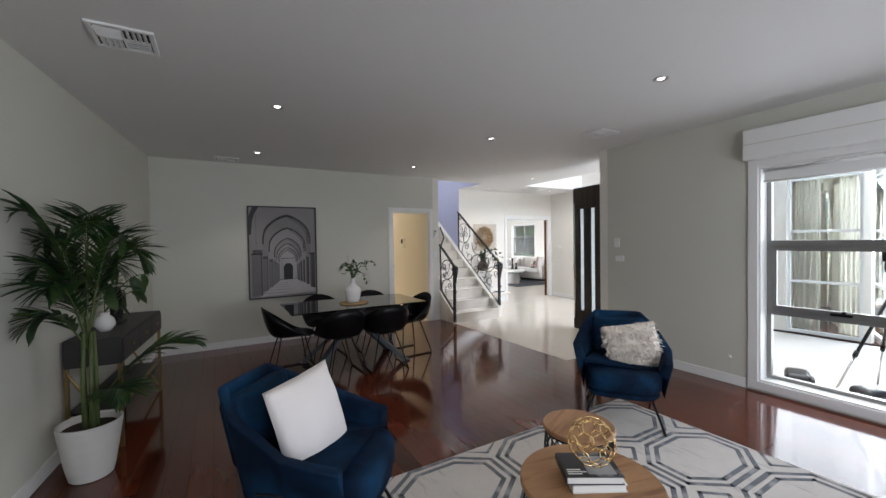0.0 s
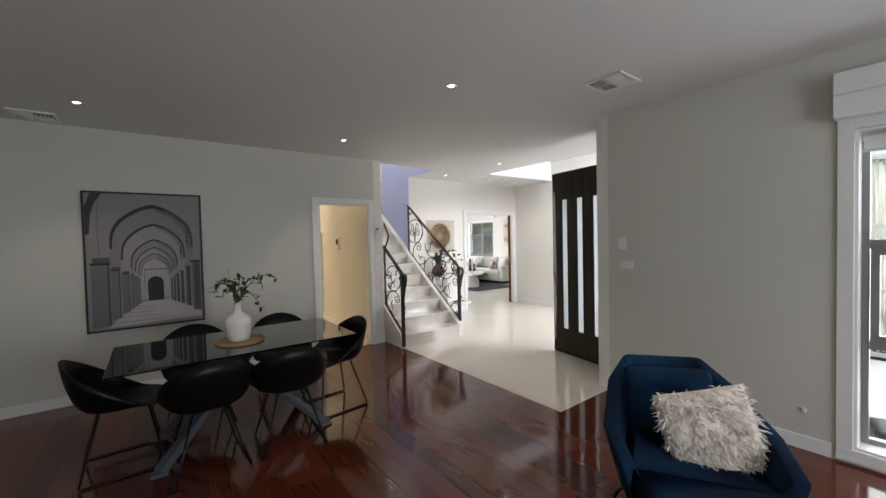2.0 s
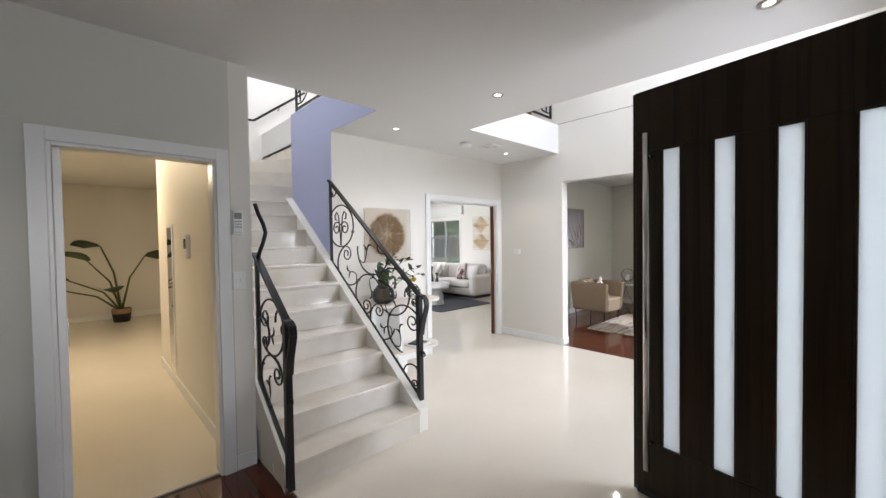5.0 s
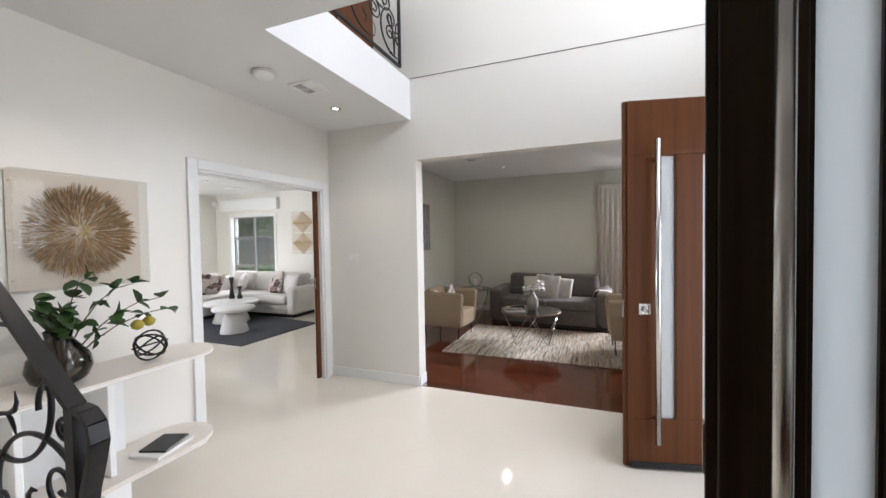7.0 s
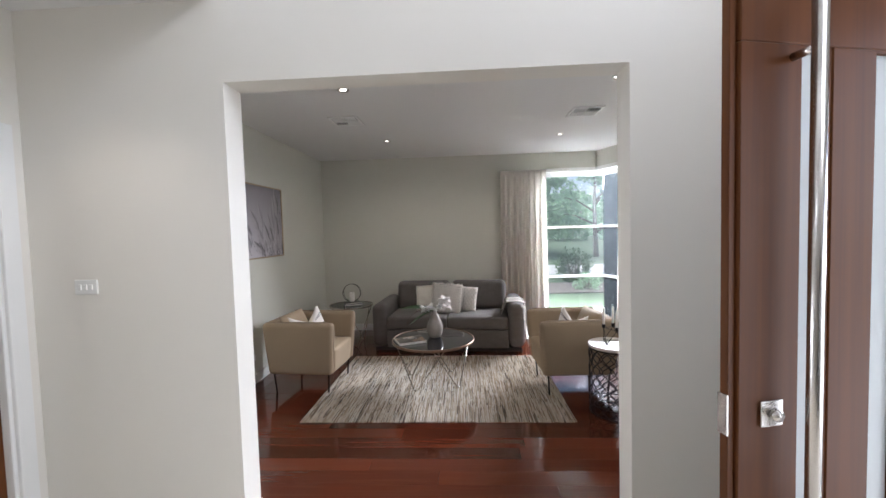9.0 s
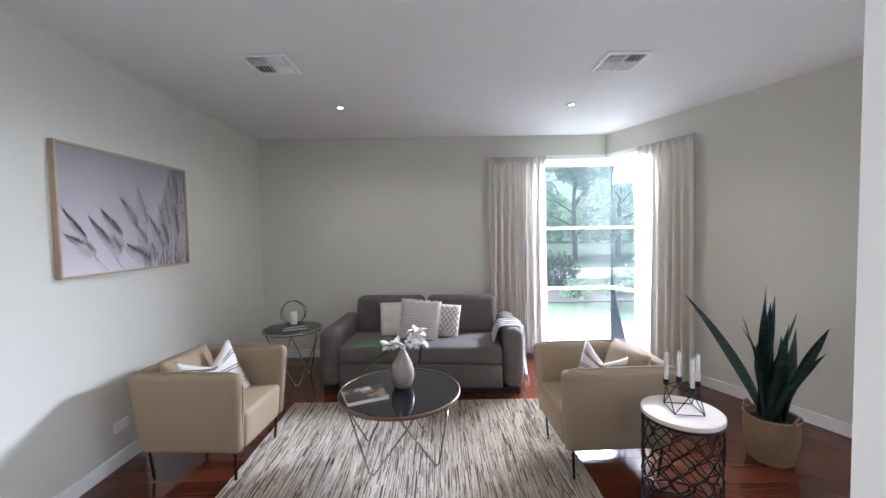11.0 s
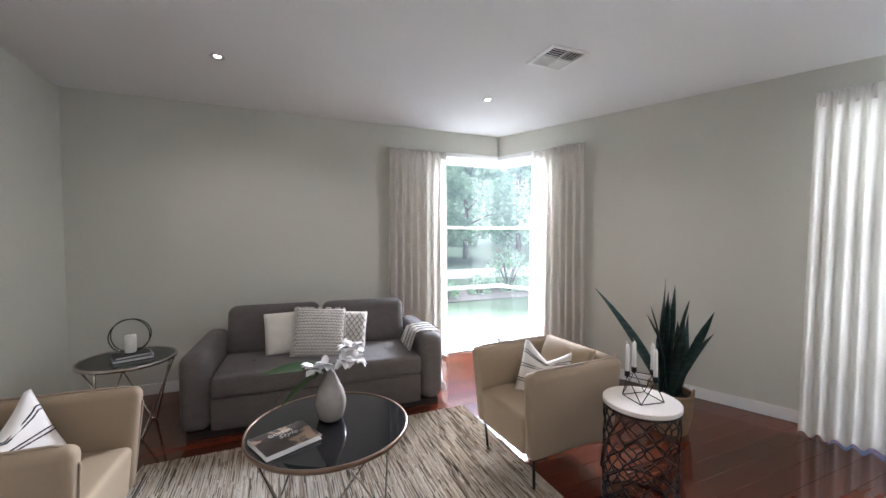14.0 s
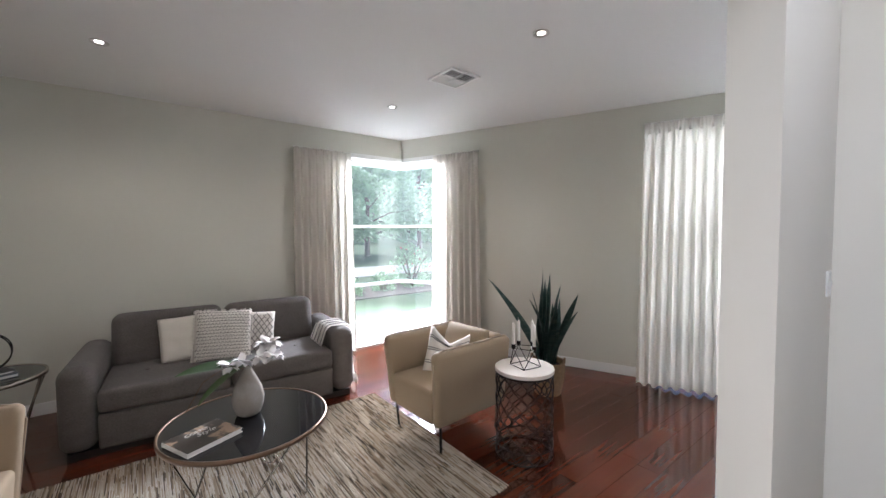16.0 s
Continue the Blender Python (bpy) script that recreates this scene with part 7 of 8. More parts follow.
part("cover_picture", boxm(-0.134, -0.106, 0.0222, 0.134, 0.106, 0.0226), M_MAG, mg)
fc = bpy.data.curves.new("title", "FONT")
fc.body, fc.size, fc.align_x, fc.extrude = "COFFEE", 0.034, "CENTER", 0.0003
tx = new("title", fc)
fc.materials.append(M_PAPER)
tx.parent, tx.matrix_basis = mg, Matrix.Translation((-0.0, 0.045, 0.0232))
fc2 = bpy.data.curves.new("title", "FONT")
fc2.body, fc2.size, fc2.align_x, fc2.extrude, fc2.shear = "Style", 0.05, "CENTER", 0.0003, 0.4
tx = new("title", fc2)
fc2.materials.append(M_PAPER)
tx.parent, tx.matrix_basis = mg, Matrix.Translation((0.02, 0.003, 0.0232))

# round glass side table
gt = thing("glass_side_table", "round glass side table on crossing steel rods", "side table", "", pose(11.82, 7.46, 0, 0, 0, 25))
M_TGLASS = glass("table_glass", (0.78, 0.83, 0.81), 1.3)
part("glass_top", lathe(bmesh.new(), [(0, 0.545), (0.285, 0.545), (0.285, 0.553), (0, 0.553)], 56, cap=False), M_TGLASS, gt, "clear glass", False)
part("rim", lathe(bmesh.new(), [(0.285, 0.535), (0.3, 0.535), (0.3, 0.558), (0.285, 0.558), (0.285, 0.535)], 56, cap=False), M_CHROME, gt)
for k in range(3):
    a = math.tau * k / 3
    P = lambda r, an, z: (r * math.cos(an), r * math.sin(an), z)
    part("leg", tube(bmesh.new(), [P(0.285, a - 0.2, 0.54), P(0.2, a + 1.0, 0.012), P(0.2, a + 1.1, 0.006), P(0.2, a + 1.2, 0.012), P(0.285, a + 2.3, 0.54)], 0.007, 6), M_CHROME, gt)
book("book", "grey slim book on the glass side table", pose(11.80, 7.43, 0.554, 0, 0, -70), 0.24, 0.18, 0.022, M_GREYLEG)
book("book", "black slim book on top of another", pose(11.80, 7.44, 0.577, 0, 0, -62), 0.21, 0.16, 0.018, M_INK)
cn = thing("ring_candle_holder", "black wire ring candle holder on the books", "candle holder", "", pose(11.80, 7.44, 0.596, 0, 0, 80))
part("dish", lathe(bmesh.new(), [(0, 0), (0.045, 0), (0.045, 0.006), (0, 0.006)], 24, cap=False), M_BLKMETAL, cn)
for k, an in enumerate((0, 35)):
    bm = tube(bmesh.new(), [(0.125 * math.cos(a * math.tau / 36), 0, 0.128 + 0.122 * math.sin(a * math.tau / 36)) for a in range(36)], 0.004, 6, True)
    bm.transform(Matrix.Rotation(radians(an), 4, "Z"))
    part("ring", bm, M_BLKMETAL, cn)
cd = thing("pillar_candle", "white pillar candle with a short wick", "candle", "", Matrix.Translation((11.80, 7.44, 0.602)))
part("wax", lathe(bmesh.new(), [(0, 0), (0.034, 0), (0.035, 0.003), (0.035, 0.122), (0.031, 0.127), (0.01, 0.123), (0, 0.123)], 28, cap=False), M_WAX, cd)
part("wick", tube(bmesh.new(), [(0, 0, 0.122), (0.002, 0, 0.136)], 0.0014, 5), M_INK, cd)

# drum stool
ds = thing("drum_table", "black quatrefoil wire drum table with white top", "side table", "", Matrix.Translation((9.755, 4.655, 0)))
RD = 0.185
part("top", lathe(bmesh.new(), [(0, 0.555), (RD + 0.005, 0.555), (RD + 0.008, 0.559), (RD + 0.008, 0.577), (RD + 0.004, 0.58), (0, 0.58)], 56, cap=False), M_SAND, ds, "white round top", False)
for z in (0.008, 0.08, 0.545):
    part("hoop", tube(bmesh.new(), [(RD * math.cos(a * math.tau / 48), RD * math.sin(a * math.tau / 48), z) for a in range(48)], 0.006, 6, True), M_BLKMETAL, ds)
bm = bmesh.new()
NC, NR2 = 12, 5
for k in range(NC):
    for q in (1, -1):
        pts = []
        for i in range(NR2 * 8 + 1):
            f = i / (NR2 * 8)
            w = math.sin(f * NR2 * math.pi)
            a = math.tau * k / NC + q * (math.tau / NC / 2) * math.copysign(abs(w) ** 1.3, w)
            pts.append(((RD - 0.001 + 0.002 * q) * math.cos(a), (RD - 0.001 + 0.002 * q) * math.sin(a), 0.01 + f * 0.53))
        tube(bm, pts, 0.0046, 5)
part("wire_lattice", bm, M_BLKMETAL, ds, "black quatrefoil wire lattice")
cg = thing("geometric_candle_holder", "black wire geometric candle holder on the drum table", "candle holder", "", pose(9.755, 4.645, 0.581, 0, 0, 35))
top = [(0.075, 0.03), (-0.06, 0.05), (-0.04, -0.065), (0.05, -0.06)]
bot = [(0.1, 0.0), (0.0, 0.1), (-0.1, 0.0), (0.0, -0.1)]
for i in range(4):
    a, b = bot[i], bot[(i + 1) % 4]
    part("wire", tube(bmesh.new(), [(*a, 0.004), (*b, 0.004)], 0.0026, 5), M_BLKMETAL, cg)
    t = top[i]
    part("wire", tube(bmesh.new(), [(*a, 0.004), (*t, 0.12)], 0.0026, 5), M_BLKMETAL, cg)
    part("wire", tube(bmesh.new(), [(*b, 0.004), (*t, 0.12)], 0.0026, 5), M_BLKMETAL, cg)
    part("wire", tube(bmesh.new(), [(*t, 0.12), (*top[(i + 1) % 4], 0.12)], 0.0026, 5), M_BLKMETAL, cg)
    part("cup", lathe(bmesh.new(), [(0, 0.12), (0.014, 0.12), (0.014, 0.15), (0.012, 0.15), (0.012, 0.13), (0, 0.13)], 14, (t[0], t[1], 0), False), M_BLKMETAL, cg)
CG = pose(9.755, 4.645, 0.581, 0, 0, 35)
tc0 = None
for i, t in enumerate(top):
    mm = CG @ Matrix.Translation((t[0], t[1], 0.131))
    if tc0 is None:
        tc0 = thing("taper_candle", "white taper candle in its black cup", "candle", "taper candles", mm)
        part("wax", lathe(bmesh.new(), [(0, 0), (0.0105, 0), (0.0095, 0.15), (0.004, 0.162), (0, 0.163)], 14, cap=False), M_WAX, tc0)
        part("wick", tube(bmesh.new(), [(0, 0, 0.16), (0.002, 0.001, 0.172), (0.006, 0.002, 0.178)], 0.0012, 4), M_WAX, tc0)
    else:
        copy_thing(tc0, mm)

# snake plant
PB = Vector((10.25, 3.74, 0))
bp = thing("woven_basket", "tan woven seagrass plant basket on the floor", "plant basket", "", Matrix.Translation(PB) @ Matrix.Diagonal((0.85, 0.85, 0.95, 1)))
M_GRASSW = mat("seagrass", (0.27, 0.18, 0.10), 0.9, vary=0.3, scale=30, bump=1.0, bump_scale=90)
bm = bmesh.new()
rows = []
for k in range(19):
    f = k / 18
    r0 = 0.135 + 0.04 * math.sin(f * 2.0)
    rows.append([(0.0045 * (1 if (k + i // 2) % 2 else -1) + r0, i * math.tau / 72, f * 0.305) for i in range(72)])
loft(bm, [[(r * math.cos(a), r * math.sin(a), z) for r, a, z in row] for row in rows], True)
part("weave", bm, M_GRASSW, bp)
part("base", lathe(bmesh.new(), [(0, 0.001), (0.13, 0.001), (0.135, 0.012), (0, 0.012)], 36, cap=False), M_GRASSW, bp)
part("rim", tube(bmesh.new(), [((0.172 + 0.003 * (i % 2)) * math.cos(i * math.tau / 48), (0.172 + 0.003 * (i % 2)) * math.sin(i * math.tau / 48), 0.306) for i in range(48)], 0.011, 6, True), M_GRASSW, bp)
for q in (0.4, 0.4 + math.pi):
    pts = [(0.176 * math.cos(q + d), 0.176 * math.sin(q + d), 0.305 + 0.05 * math.cos(d / 0.36 * math.pi / 2)) for d in (-0.36, -0.24, -0.12, 0, 0.12, 0.24, 0.36)]
    part("handle", tube(bmesh.new(), pts, 0.009, 6), M_GRASSW, bp)
part("soil", lathe(bmesh.new(), [(0, 0.275), (0.1, 0.272), (0.142, 0.268)], 20, cap=False), M_SOIL, bp)
sn = thing("snake_plant", "snake plant with upright dark green blades", "plant", "", Matrix.Translation(PB + Vector((0, 0, 0.25))) @ Matrix.Scale(1.16, 4))
M_SNAKE = two_tone(mat("snake_leaf", (0.036, 0.085, 0.075), 0.4, vary=0.2, scale=10), (0.085, 0.13, 0.11), 7, (1, 1, 9), 0.5, 0.66)
rng = random.Random(14)
view = Vector((0.6, 0.8, 0))
for k, (side, ln, lean, wd) in enumerate(((-1.0, 0.72, 0.62, 0.062), (-0.55, 0.62, 0.34, 0.055), (-0.2, 0.5, 0.12, 0.05), (0.05, 0.78, 0.06, 0.058), (0.2, 0.74, 0.12, 0.05), (0.4, 0.56, 0.2, 0.056), (0.7, 0.66, 0.3, 0.06), (0.95, 0.48, 0.5, 0.05), (0.1, 0.42, 0.16, 0.05), (-0.35, 0.44, 0.22, 0.05), (0.5, 0.6, 0.26, 0.055), (-0.8, 0.55, 0.42, 0.055), (0.3, 0.68, 0.1, 0.055), (-0.1, 0.66, 0.15, 0.055), (0.85, 0.6, 0.36, 0.055), (0.0, 0.5, 0.1, 0.06))):
    bm = bmesh.new()
    sx = Vector((-0.75, -0.66, 0)) * (1 if side > 0 else -1)
    fw = Vector((-0.4, 0.6, 0)) * rng.uniform(-0.3, 0.3)
    out = (sx * abs(side) + fw)
    prev = None
    N = 10
    ax = Vector((math.cos(k * 1.3), math.sin(k * 1.3), 0))
    for i in range(N + 1):
        f = i / N
        c = Vector((0.05 * math.cos(k * 2.1), 0.05 * math.sin(k * 2.1), 0)) + out * lean * ln * f ** 1.3 + Vector((0, 0, ln * f * (1 - 0.12 * lean * f)))
        tw = ax * math.cos(f * 1.5) + Vector((-ax.y, ax.x, 0)) * math.sin(f * 1.5)
        w = wd * (0.55 + 0.6 * math.sin(math.pi * min(0.93, 0.1 + f * 0.8))) * (1 - f ** 5) if i < N else 0.001
        w *= 1.0 + 0.12 * math.sin(7 * f + k)
        nn = Vector((-tw.y, tw.x, 0)) * w * 0.16
        row = (bm.verts.new(c - tw * w / 2 + nn), bm.verts.new(c), bm.verts.new(c + tw * w / 2 + nn))
        if prev:
            bm.faces.new((prev[0], prev[1], row[1], row[0])).smooth = True
            bm.faces.new((prev[1], prev[2], row[2], row[1])).smooth = True
        prev = row
    bmesh.ops.solidify(bm, geom=bm.faces[:], thickness=0.004)
    part("blade", bm, M_SNAKE, sn)

# reed picture
rp = thing("reed_picture", "framed grey print of feathery grass heads", "picture", "", Matrix.Translation((9.99, 8.09, 1.303)))
RW, RH = 1.135, 0.797
M_OAKF = mat("pale_oak_frame", (0.42, 0.32, 0.21), 0.5, vary=0.15, scale=10)
for q in ((0, 0, RW, 0.014), (0, RH - 0.014, RW, RH), (0, 0.014, 0.014, RH - 0.014), (RW - 0.014, 0.014, RW, RH - 0.014)):
    part("frame_side", boxm(q[0], -0.035, q[1], q[2], 0, q[3], bevel=0.002), M_OAKF, rp, "pale oak frame")
M_SKYP = mat("print_mauve_grey", (0.27, 0.25, 0.265), 0.6, vary=0.06, scale=1.5, fine=0.03)
pg = M_SKYP.node_tree  # the printed sky pales towards the reeds
gtc = pg.nodes.new("ShaderNodeTexCoord")
gsp = pg.nodes.new("ShaderNodeSeparateXYZ")
pg.links.new(gtc.outputs["Generated"], gsp.inputs[0])
gmx = pg.nodes.new("ShaderNodeMix")
gmx.data_type = "RGBA"
pg.links.new(gsp.outputs["Z"], gmx.inputs["Factor"])
gmx.inputs[6].default_value = (0.60, 0.56, 0.59, 1)
pg.links.new(pg.nodes["Principled BSDF"].inputs["Base Color"].links[0].from_socket, gmx.inputs[7])
pg.links.new(gmx.outputs[2], pg.nodes["Principled BSDF"].inputs["Base Color"])
part("canvas", boxm(0.014, -0.024, 0.014, RW - 0.014, -0.004, RH - 0.014), M_SKYP, rp)
rng = random.Random(12)
TONES = (0.035, 0.10, 0.19, 0.29, 0.42)
PG = [mat("print_reed", (v * 1.04, v * 0.97, v * 1.0), 0.7, vary=0.2, scale=14) for v in TONES]
GR = [bmesh.new() for _ in PG]
cx_ = lambda x: max(0.017, min(RW - 0.017, x))
cz_ = lambda z: max(0.017, min(RH - 0.017, z))


def sliver(g, pts, y):
    GR[g].faces.new([GR[g].verts.new((cx_(x), y, cz_(z))) for x, z in pts])


def reed(tip, head, base, wd, dark, y):
    """A grass head from tip to the foot of its plume, on a thin stem down to base; shares of the sheet."""
    T, Hd, B = [Vector((p[0] * RW, p[1] * RH)) for p in (tip, head, base)]
    stem = lambda f: Hd.lerp(B, f) + Vector((-0.02 * math.sin(f * math.pi), 0))
    for i in range(8):
        a, b = stem(i / 8), stem((i + 1) / 8)
        sliver(0 if dark else 1, [(a.x - 0.0014, a.y), (a.x + 0.0014, a.y), (b.x + 0.0018, b.y), (b.x - 0.0018, b.y)], y)
    ax = (T - Hd)
    ln = ax.length
    ax.normalize()
    nr = Vector((ax.y, -ax.x))
    for i in range(int(1500 * ln + 150)):
        f = rng.random() ** 0.85
        half = wd * math.sin(math.pi * min(0.98, 0.2 + 0.75 * f)) ** 0.9 * (1 - 0.75 * f)
        sg = rng.uniform(-1, 1)
        p = Hd + ax * ln * f + nr * half * sg * 0.5
        q = p + ax * rng.uniform(0.02, 0.045) + nr * half * sg * 0.8
        tone = 4 - (sg > 0.3) - (sg > 0.75) - (1 if dark and sg > 0.0 else 0)
        w = nr * rng.uniform(0.0012, 0.0024)
        sliver(max(0, min(4, tone)), [tuple(p - w), tuple(p + w), tuple(q)], y - 0.00003 * (1 + i % 3))


HEADS = (((0.04, 0.50), (0.16, 0.28), (0.29, 0.02), 0.018, 1), ((0.05, 0.31), (0.21, 0.16), (0.27, 0.02), 0.040, 0), ((0.19, 0.44), (0.33, 0.19), (0.40, 0.02), 0.030, 1),
         ((0.27, 0.50), (0.39, 0.30), (0.48, 0.10), 0.035, 1), ((0.33, 0.30), (0.36, 0.14), (0.40, 0.02), 0.050, 0), ((0.40, 0.62), (0.51, 0.40), (0.58, 0.06), 0.040, 0),
         ((0.53, 0.73), (0.59, 0.40), (0.62, 0.04), 0.040, 0), ((0.50, 0.42), (0.58, 0.20), (0.62, 0.02), 0.045, 0), ((0.44, 0.22), (0.60, 0.06), (0.63, 0.02), 0.050, 1),
         ((0.63, 0.46), (0.73, 0.16), (0.76, 0.02), 0.052, 1), ((0.63, 0.22), (0.64, 0.06), (0.65, 0.01), 0.045, 0), ((0.70, 0.60), (0.76, 0.34), (0.80, 0.02), 0.036, 0),
         ((0.76, 0.72), (0.79, 0.40), (0.82, 0.02), 0.038, 0), ((0.81, 0.86), (0.83, 0.50), (0.85, 0.02), 0.038, 0), ((0.85, 0.98), (0.87, 0.60), (0.88, 0.02), 0.040, 0),
         ((0.89, 0.88), (0.90, 0.50), (0.91, 0.02), 0.036, 1), ((0.93, 0.76), (0.94, 0.44), (0.95, 0.02), 0.036, 1), ((0.97, 0.95), (0.97, 0.55), (0.975, 0.02), 0.034, 0),
         ((0.73, 0.42), (0.78, 0.20), (0.81, 0.02), 0.040, 1), ((0.87, 0.56), (0.88, 0.30), (0.89, 0.02), 0.036, 1), ((0.98, 0.62), (0.985, 0.34), (0.985, 0.02), 0.034, 1))
for k, (tip, head, base, wd, dark) in enumerate(HEADS):
    reed(tip, head, base, wd * 1.7, dark, -0.0243 - 0.00012 * k)
for k in range(90):
    x = RW * (1 - 0.44 * rng.random() ** 1.6)
    hgt, ln = rng.uniform(0.12, 0.42) * (x / RW), rng.uniform(-0.02, 0.01)
    y = -0.0270 - 0.00003 * k
    sliver(0 if rng.random() < 0.55 else 3, [(x - 0.002, 0.017), (x + 0.002, 0.017), (x + ln, 0.017 + hgt * RH)], y)
for b, m in zip(GR, PG):
    part("printed_reeds", b, m, rp)["kind"] = "stuff"

# ---- family room ----
M_BOUCLE = mat("white_boucle", (0.70, 0.67, 0.63), 0.95, vary=0.05, scale=5, bump=0.5, bump_scale=160)
M_PLASTER = mat("white_plaster_table", (0.72, 0.71, 0.69), 0.6, vary=0.03, scale=8, bump=0.15, bump_scale=60)
M_CHARRUG = mat("charcoal_rug", (0.055, 0.058, 0.07), 0.95, vary=0.2, scale=8, fine=0.2, fine_scale=160, bump=0.8, bump_scale=200)
fr = thing("charcoal_rug", "flat charcoal rug on the cream tiles", "rug")
bm = bmesh.new()
f = bm.faces.new([bm.verts.new(p) for p in ((8.9, 10.08, 0.0), (10.5, 10.05, 0.0), (10.85, 12.4, 0.0), (8.95, 12.4, 0.0))])
r = bmesh.ops.extrude_face_region(bm, geom=[f])
for v in r["geom"]:
    if isinstance(v, bmesh.types.BMVert):
        v.co.z = 0.011
part("pile", bm, M_CHARRUG, fr)

ss = thing("sectional_sofa", "white fabric corner sofa with loose cushions", "sofa", "", Matrix.Translation((0.03, 0.43, 0)))
part("plinth", join(boxm(10.72, 10.38, 0, 11.5, 12.6, 0.07), boxm(8.0, 11.96, 0, 10.72, 12.7, 0.07)), M_INK, ss, "dark recessed base")
part("base", join(rbox(bmesh.new(), 10.66, 10.34, 0.07, 11.6, 12.9, 0.26, 0.03), rbox(bmesh.new(), 7.9, 11.92, 0.07, 10.66, 12.9, 0.26, 0.03)), M_BOUCLE, ss)
for y0, y1 in ((10.52, 11.9),):
    part("seat_cushion", rbox(bmesh.new(), 10.62, y0, 0.26, 11.4, y1, 0.43, 0.05, 4, 0.02), M_BOUCLE, ss)
part("seat_cushion", rbox(bmesh.new(), 10.0, 11.9, 0.26, 11.4, 12.6, 0.43, 0.05, 4, 0.01), M_BOUCLE, ss)
for x0, x1 in ((8.95, 9.99), (7.95, 8.94)):
    part("seat_cushion", rbox(bmesh.new(), x0, 11.88, 0.26, x1, 12.6, 0.43, 0.05, 4, 0.02), M_BOUCLE, ss)
part("arm", rbox(bmesh.new(), 10.64, 10.3, 0.07, 11.6, 10.52, 0.60, 0.08, 5), M_BOUCLE, ss)
part("back_frame", rbox(bmesh.new(), 11.38, 10.5, 0.07, 11.62, 12.9, 0.72, 0.06, 4), M_BOUCLE, ss)
part("back_frame", rbox(bmesh.new(), 7.9, 12.66, 0.07, 11.4, 12.9, 0.72, 0.06, 4), M_BOUCLE, ss)
for k in range(3):
    bm = bmesh.new()
    rbox(bm, -0.1, -0.34, 0, 0.1, 0.34, 0.44, 0.07, 4)
    bm.transform(Matrix.Translation((11.3, 10.9 + 0.7 * k, 0.4)) @ Matrix.Rotation(radians(12), 4, "Y"))
    part("back_cushion", bm, M_BOUCLE, ss)
for k in range(4):
    bm = bmesh.new()
    rbox(bm, -0.36, -0.1, 0, 0.36, 0.1, 0.44, 0.07, 4)
    bm.transform(Matrix.Translation((8.3 + 0.74 * k, 12.58, 0.4)) @ Matrix.Rotation(radians(-12), 4, "X"))
    part("back_cushion", bm, M_BOUCLE, ss)
M_FLORAL = two_tone(mat("floral_print", (0.62, 0.55, 0.5), 0.9, vary=0.1), (0.09, 0.06, 0.06), 7, (1, 1, 1), 0.5, 0.56)
two_tone(M_FLORAL, (0.35, 0.22, 0.19), 9, (1, 1, 1.4), 0.56, 0.62)
pillow("cushion", "dark floral patterned cushion on the white sofa", Matrix.Translation((11.02, 11.52, 0.62)) @ Matrix.Rotation(radians(70), 4, "Z") @ Matrix.Rotation(radians(22), 4, "X") @ Matrix.Rotation(radians(20), 4, "Y"), 0.46, 0.46, 0.16, M_FLORAL, 12)
pillow("cushion", "plain white cushion against the sofa arm", Matrix.Translation((11.06, 11.2, 0.62)) @ Matrix.Rotation(radians(78), 4, "Z") @ Matrix.Rotation(radians(22), 4, "X"), 0.5, 0.44, 0.18, M_LINEN, 13)
pillow("cushion", "plain white cushion in the sofa corner", Matrix.Translation((11.02, 12.45, 0.62)) @ Matrix.Rotation(radians(50), 4, "Z") @ Matrix.Rotation(radians(20), 4, "X"), 0.52, 0.42, 0.18, M_LINEN, 14)
pillow("cushion", "dark floral patterned cushion by the window sofa", Matrix.Translation((10.42, 12.66, 0.63)) @ Matrix.Rotation(radians(-15), 4, "Z") @ Matrix.Rotation(radians(20), 4, "X") @ Matrix.Rotation(radians(14), 4, "Y"), 0.48, 0.46, 0.16, M_FLORAL, 15)
pillow("cushion", "long plain white cushion on the sofa", Matrix.Translation((9.78, 12.72, 0.61)) @ Matrix.Rotation(radians(20), 4, "X"), 0.7, 0.4, 0.18, M_LINEN, 16)


def mushroom_table(x, y, r, h, label):
    d = thing("plaster_table", label, "coffee table", "white round tables", Matrix.Translation((x, y, 0.012)))
    part("top", lathe(bmesh.new(), [(0, h - 0.06), (r - 0.03, h - 0.06), (r, h - 0.045), (r, h - 0.012), (r - 0.012, h), (0, h)], 48, cap=False), M_PLASTER, d)
    part("pedestal", lathe(bmesh.new(), [(0, 0), (r * 0.66, 0), (r * 0.66, 0.02), (r * 0.52, h * 0.5), (r * 0.42, h - 0.061), (0, h - 0.061)], 40, cap=False), M_PLASTER, d)


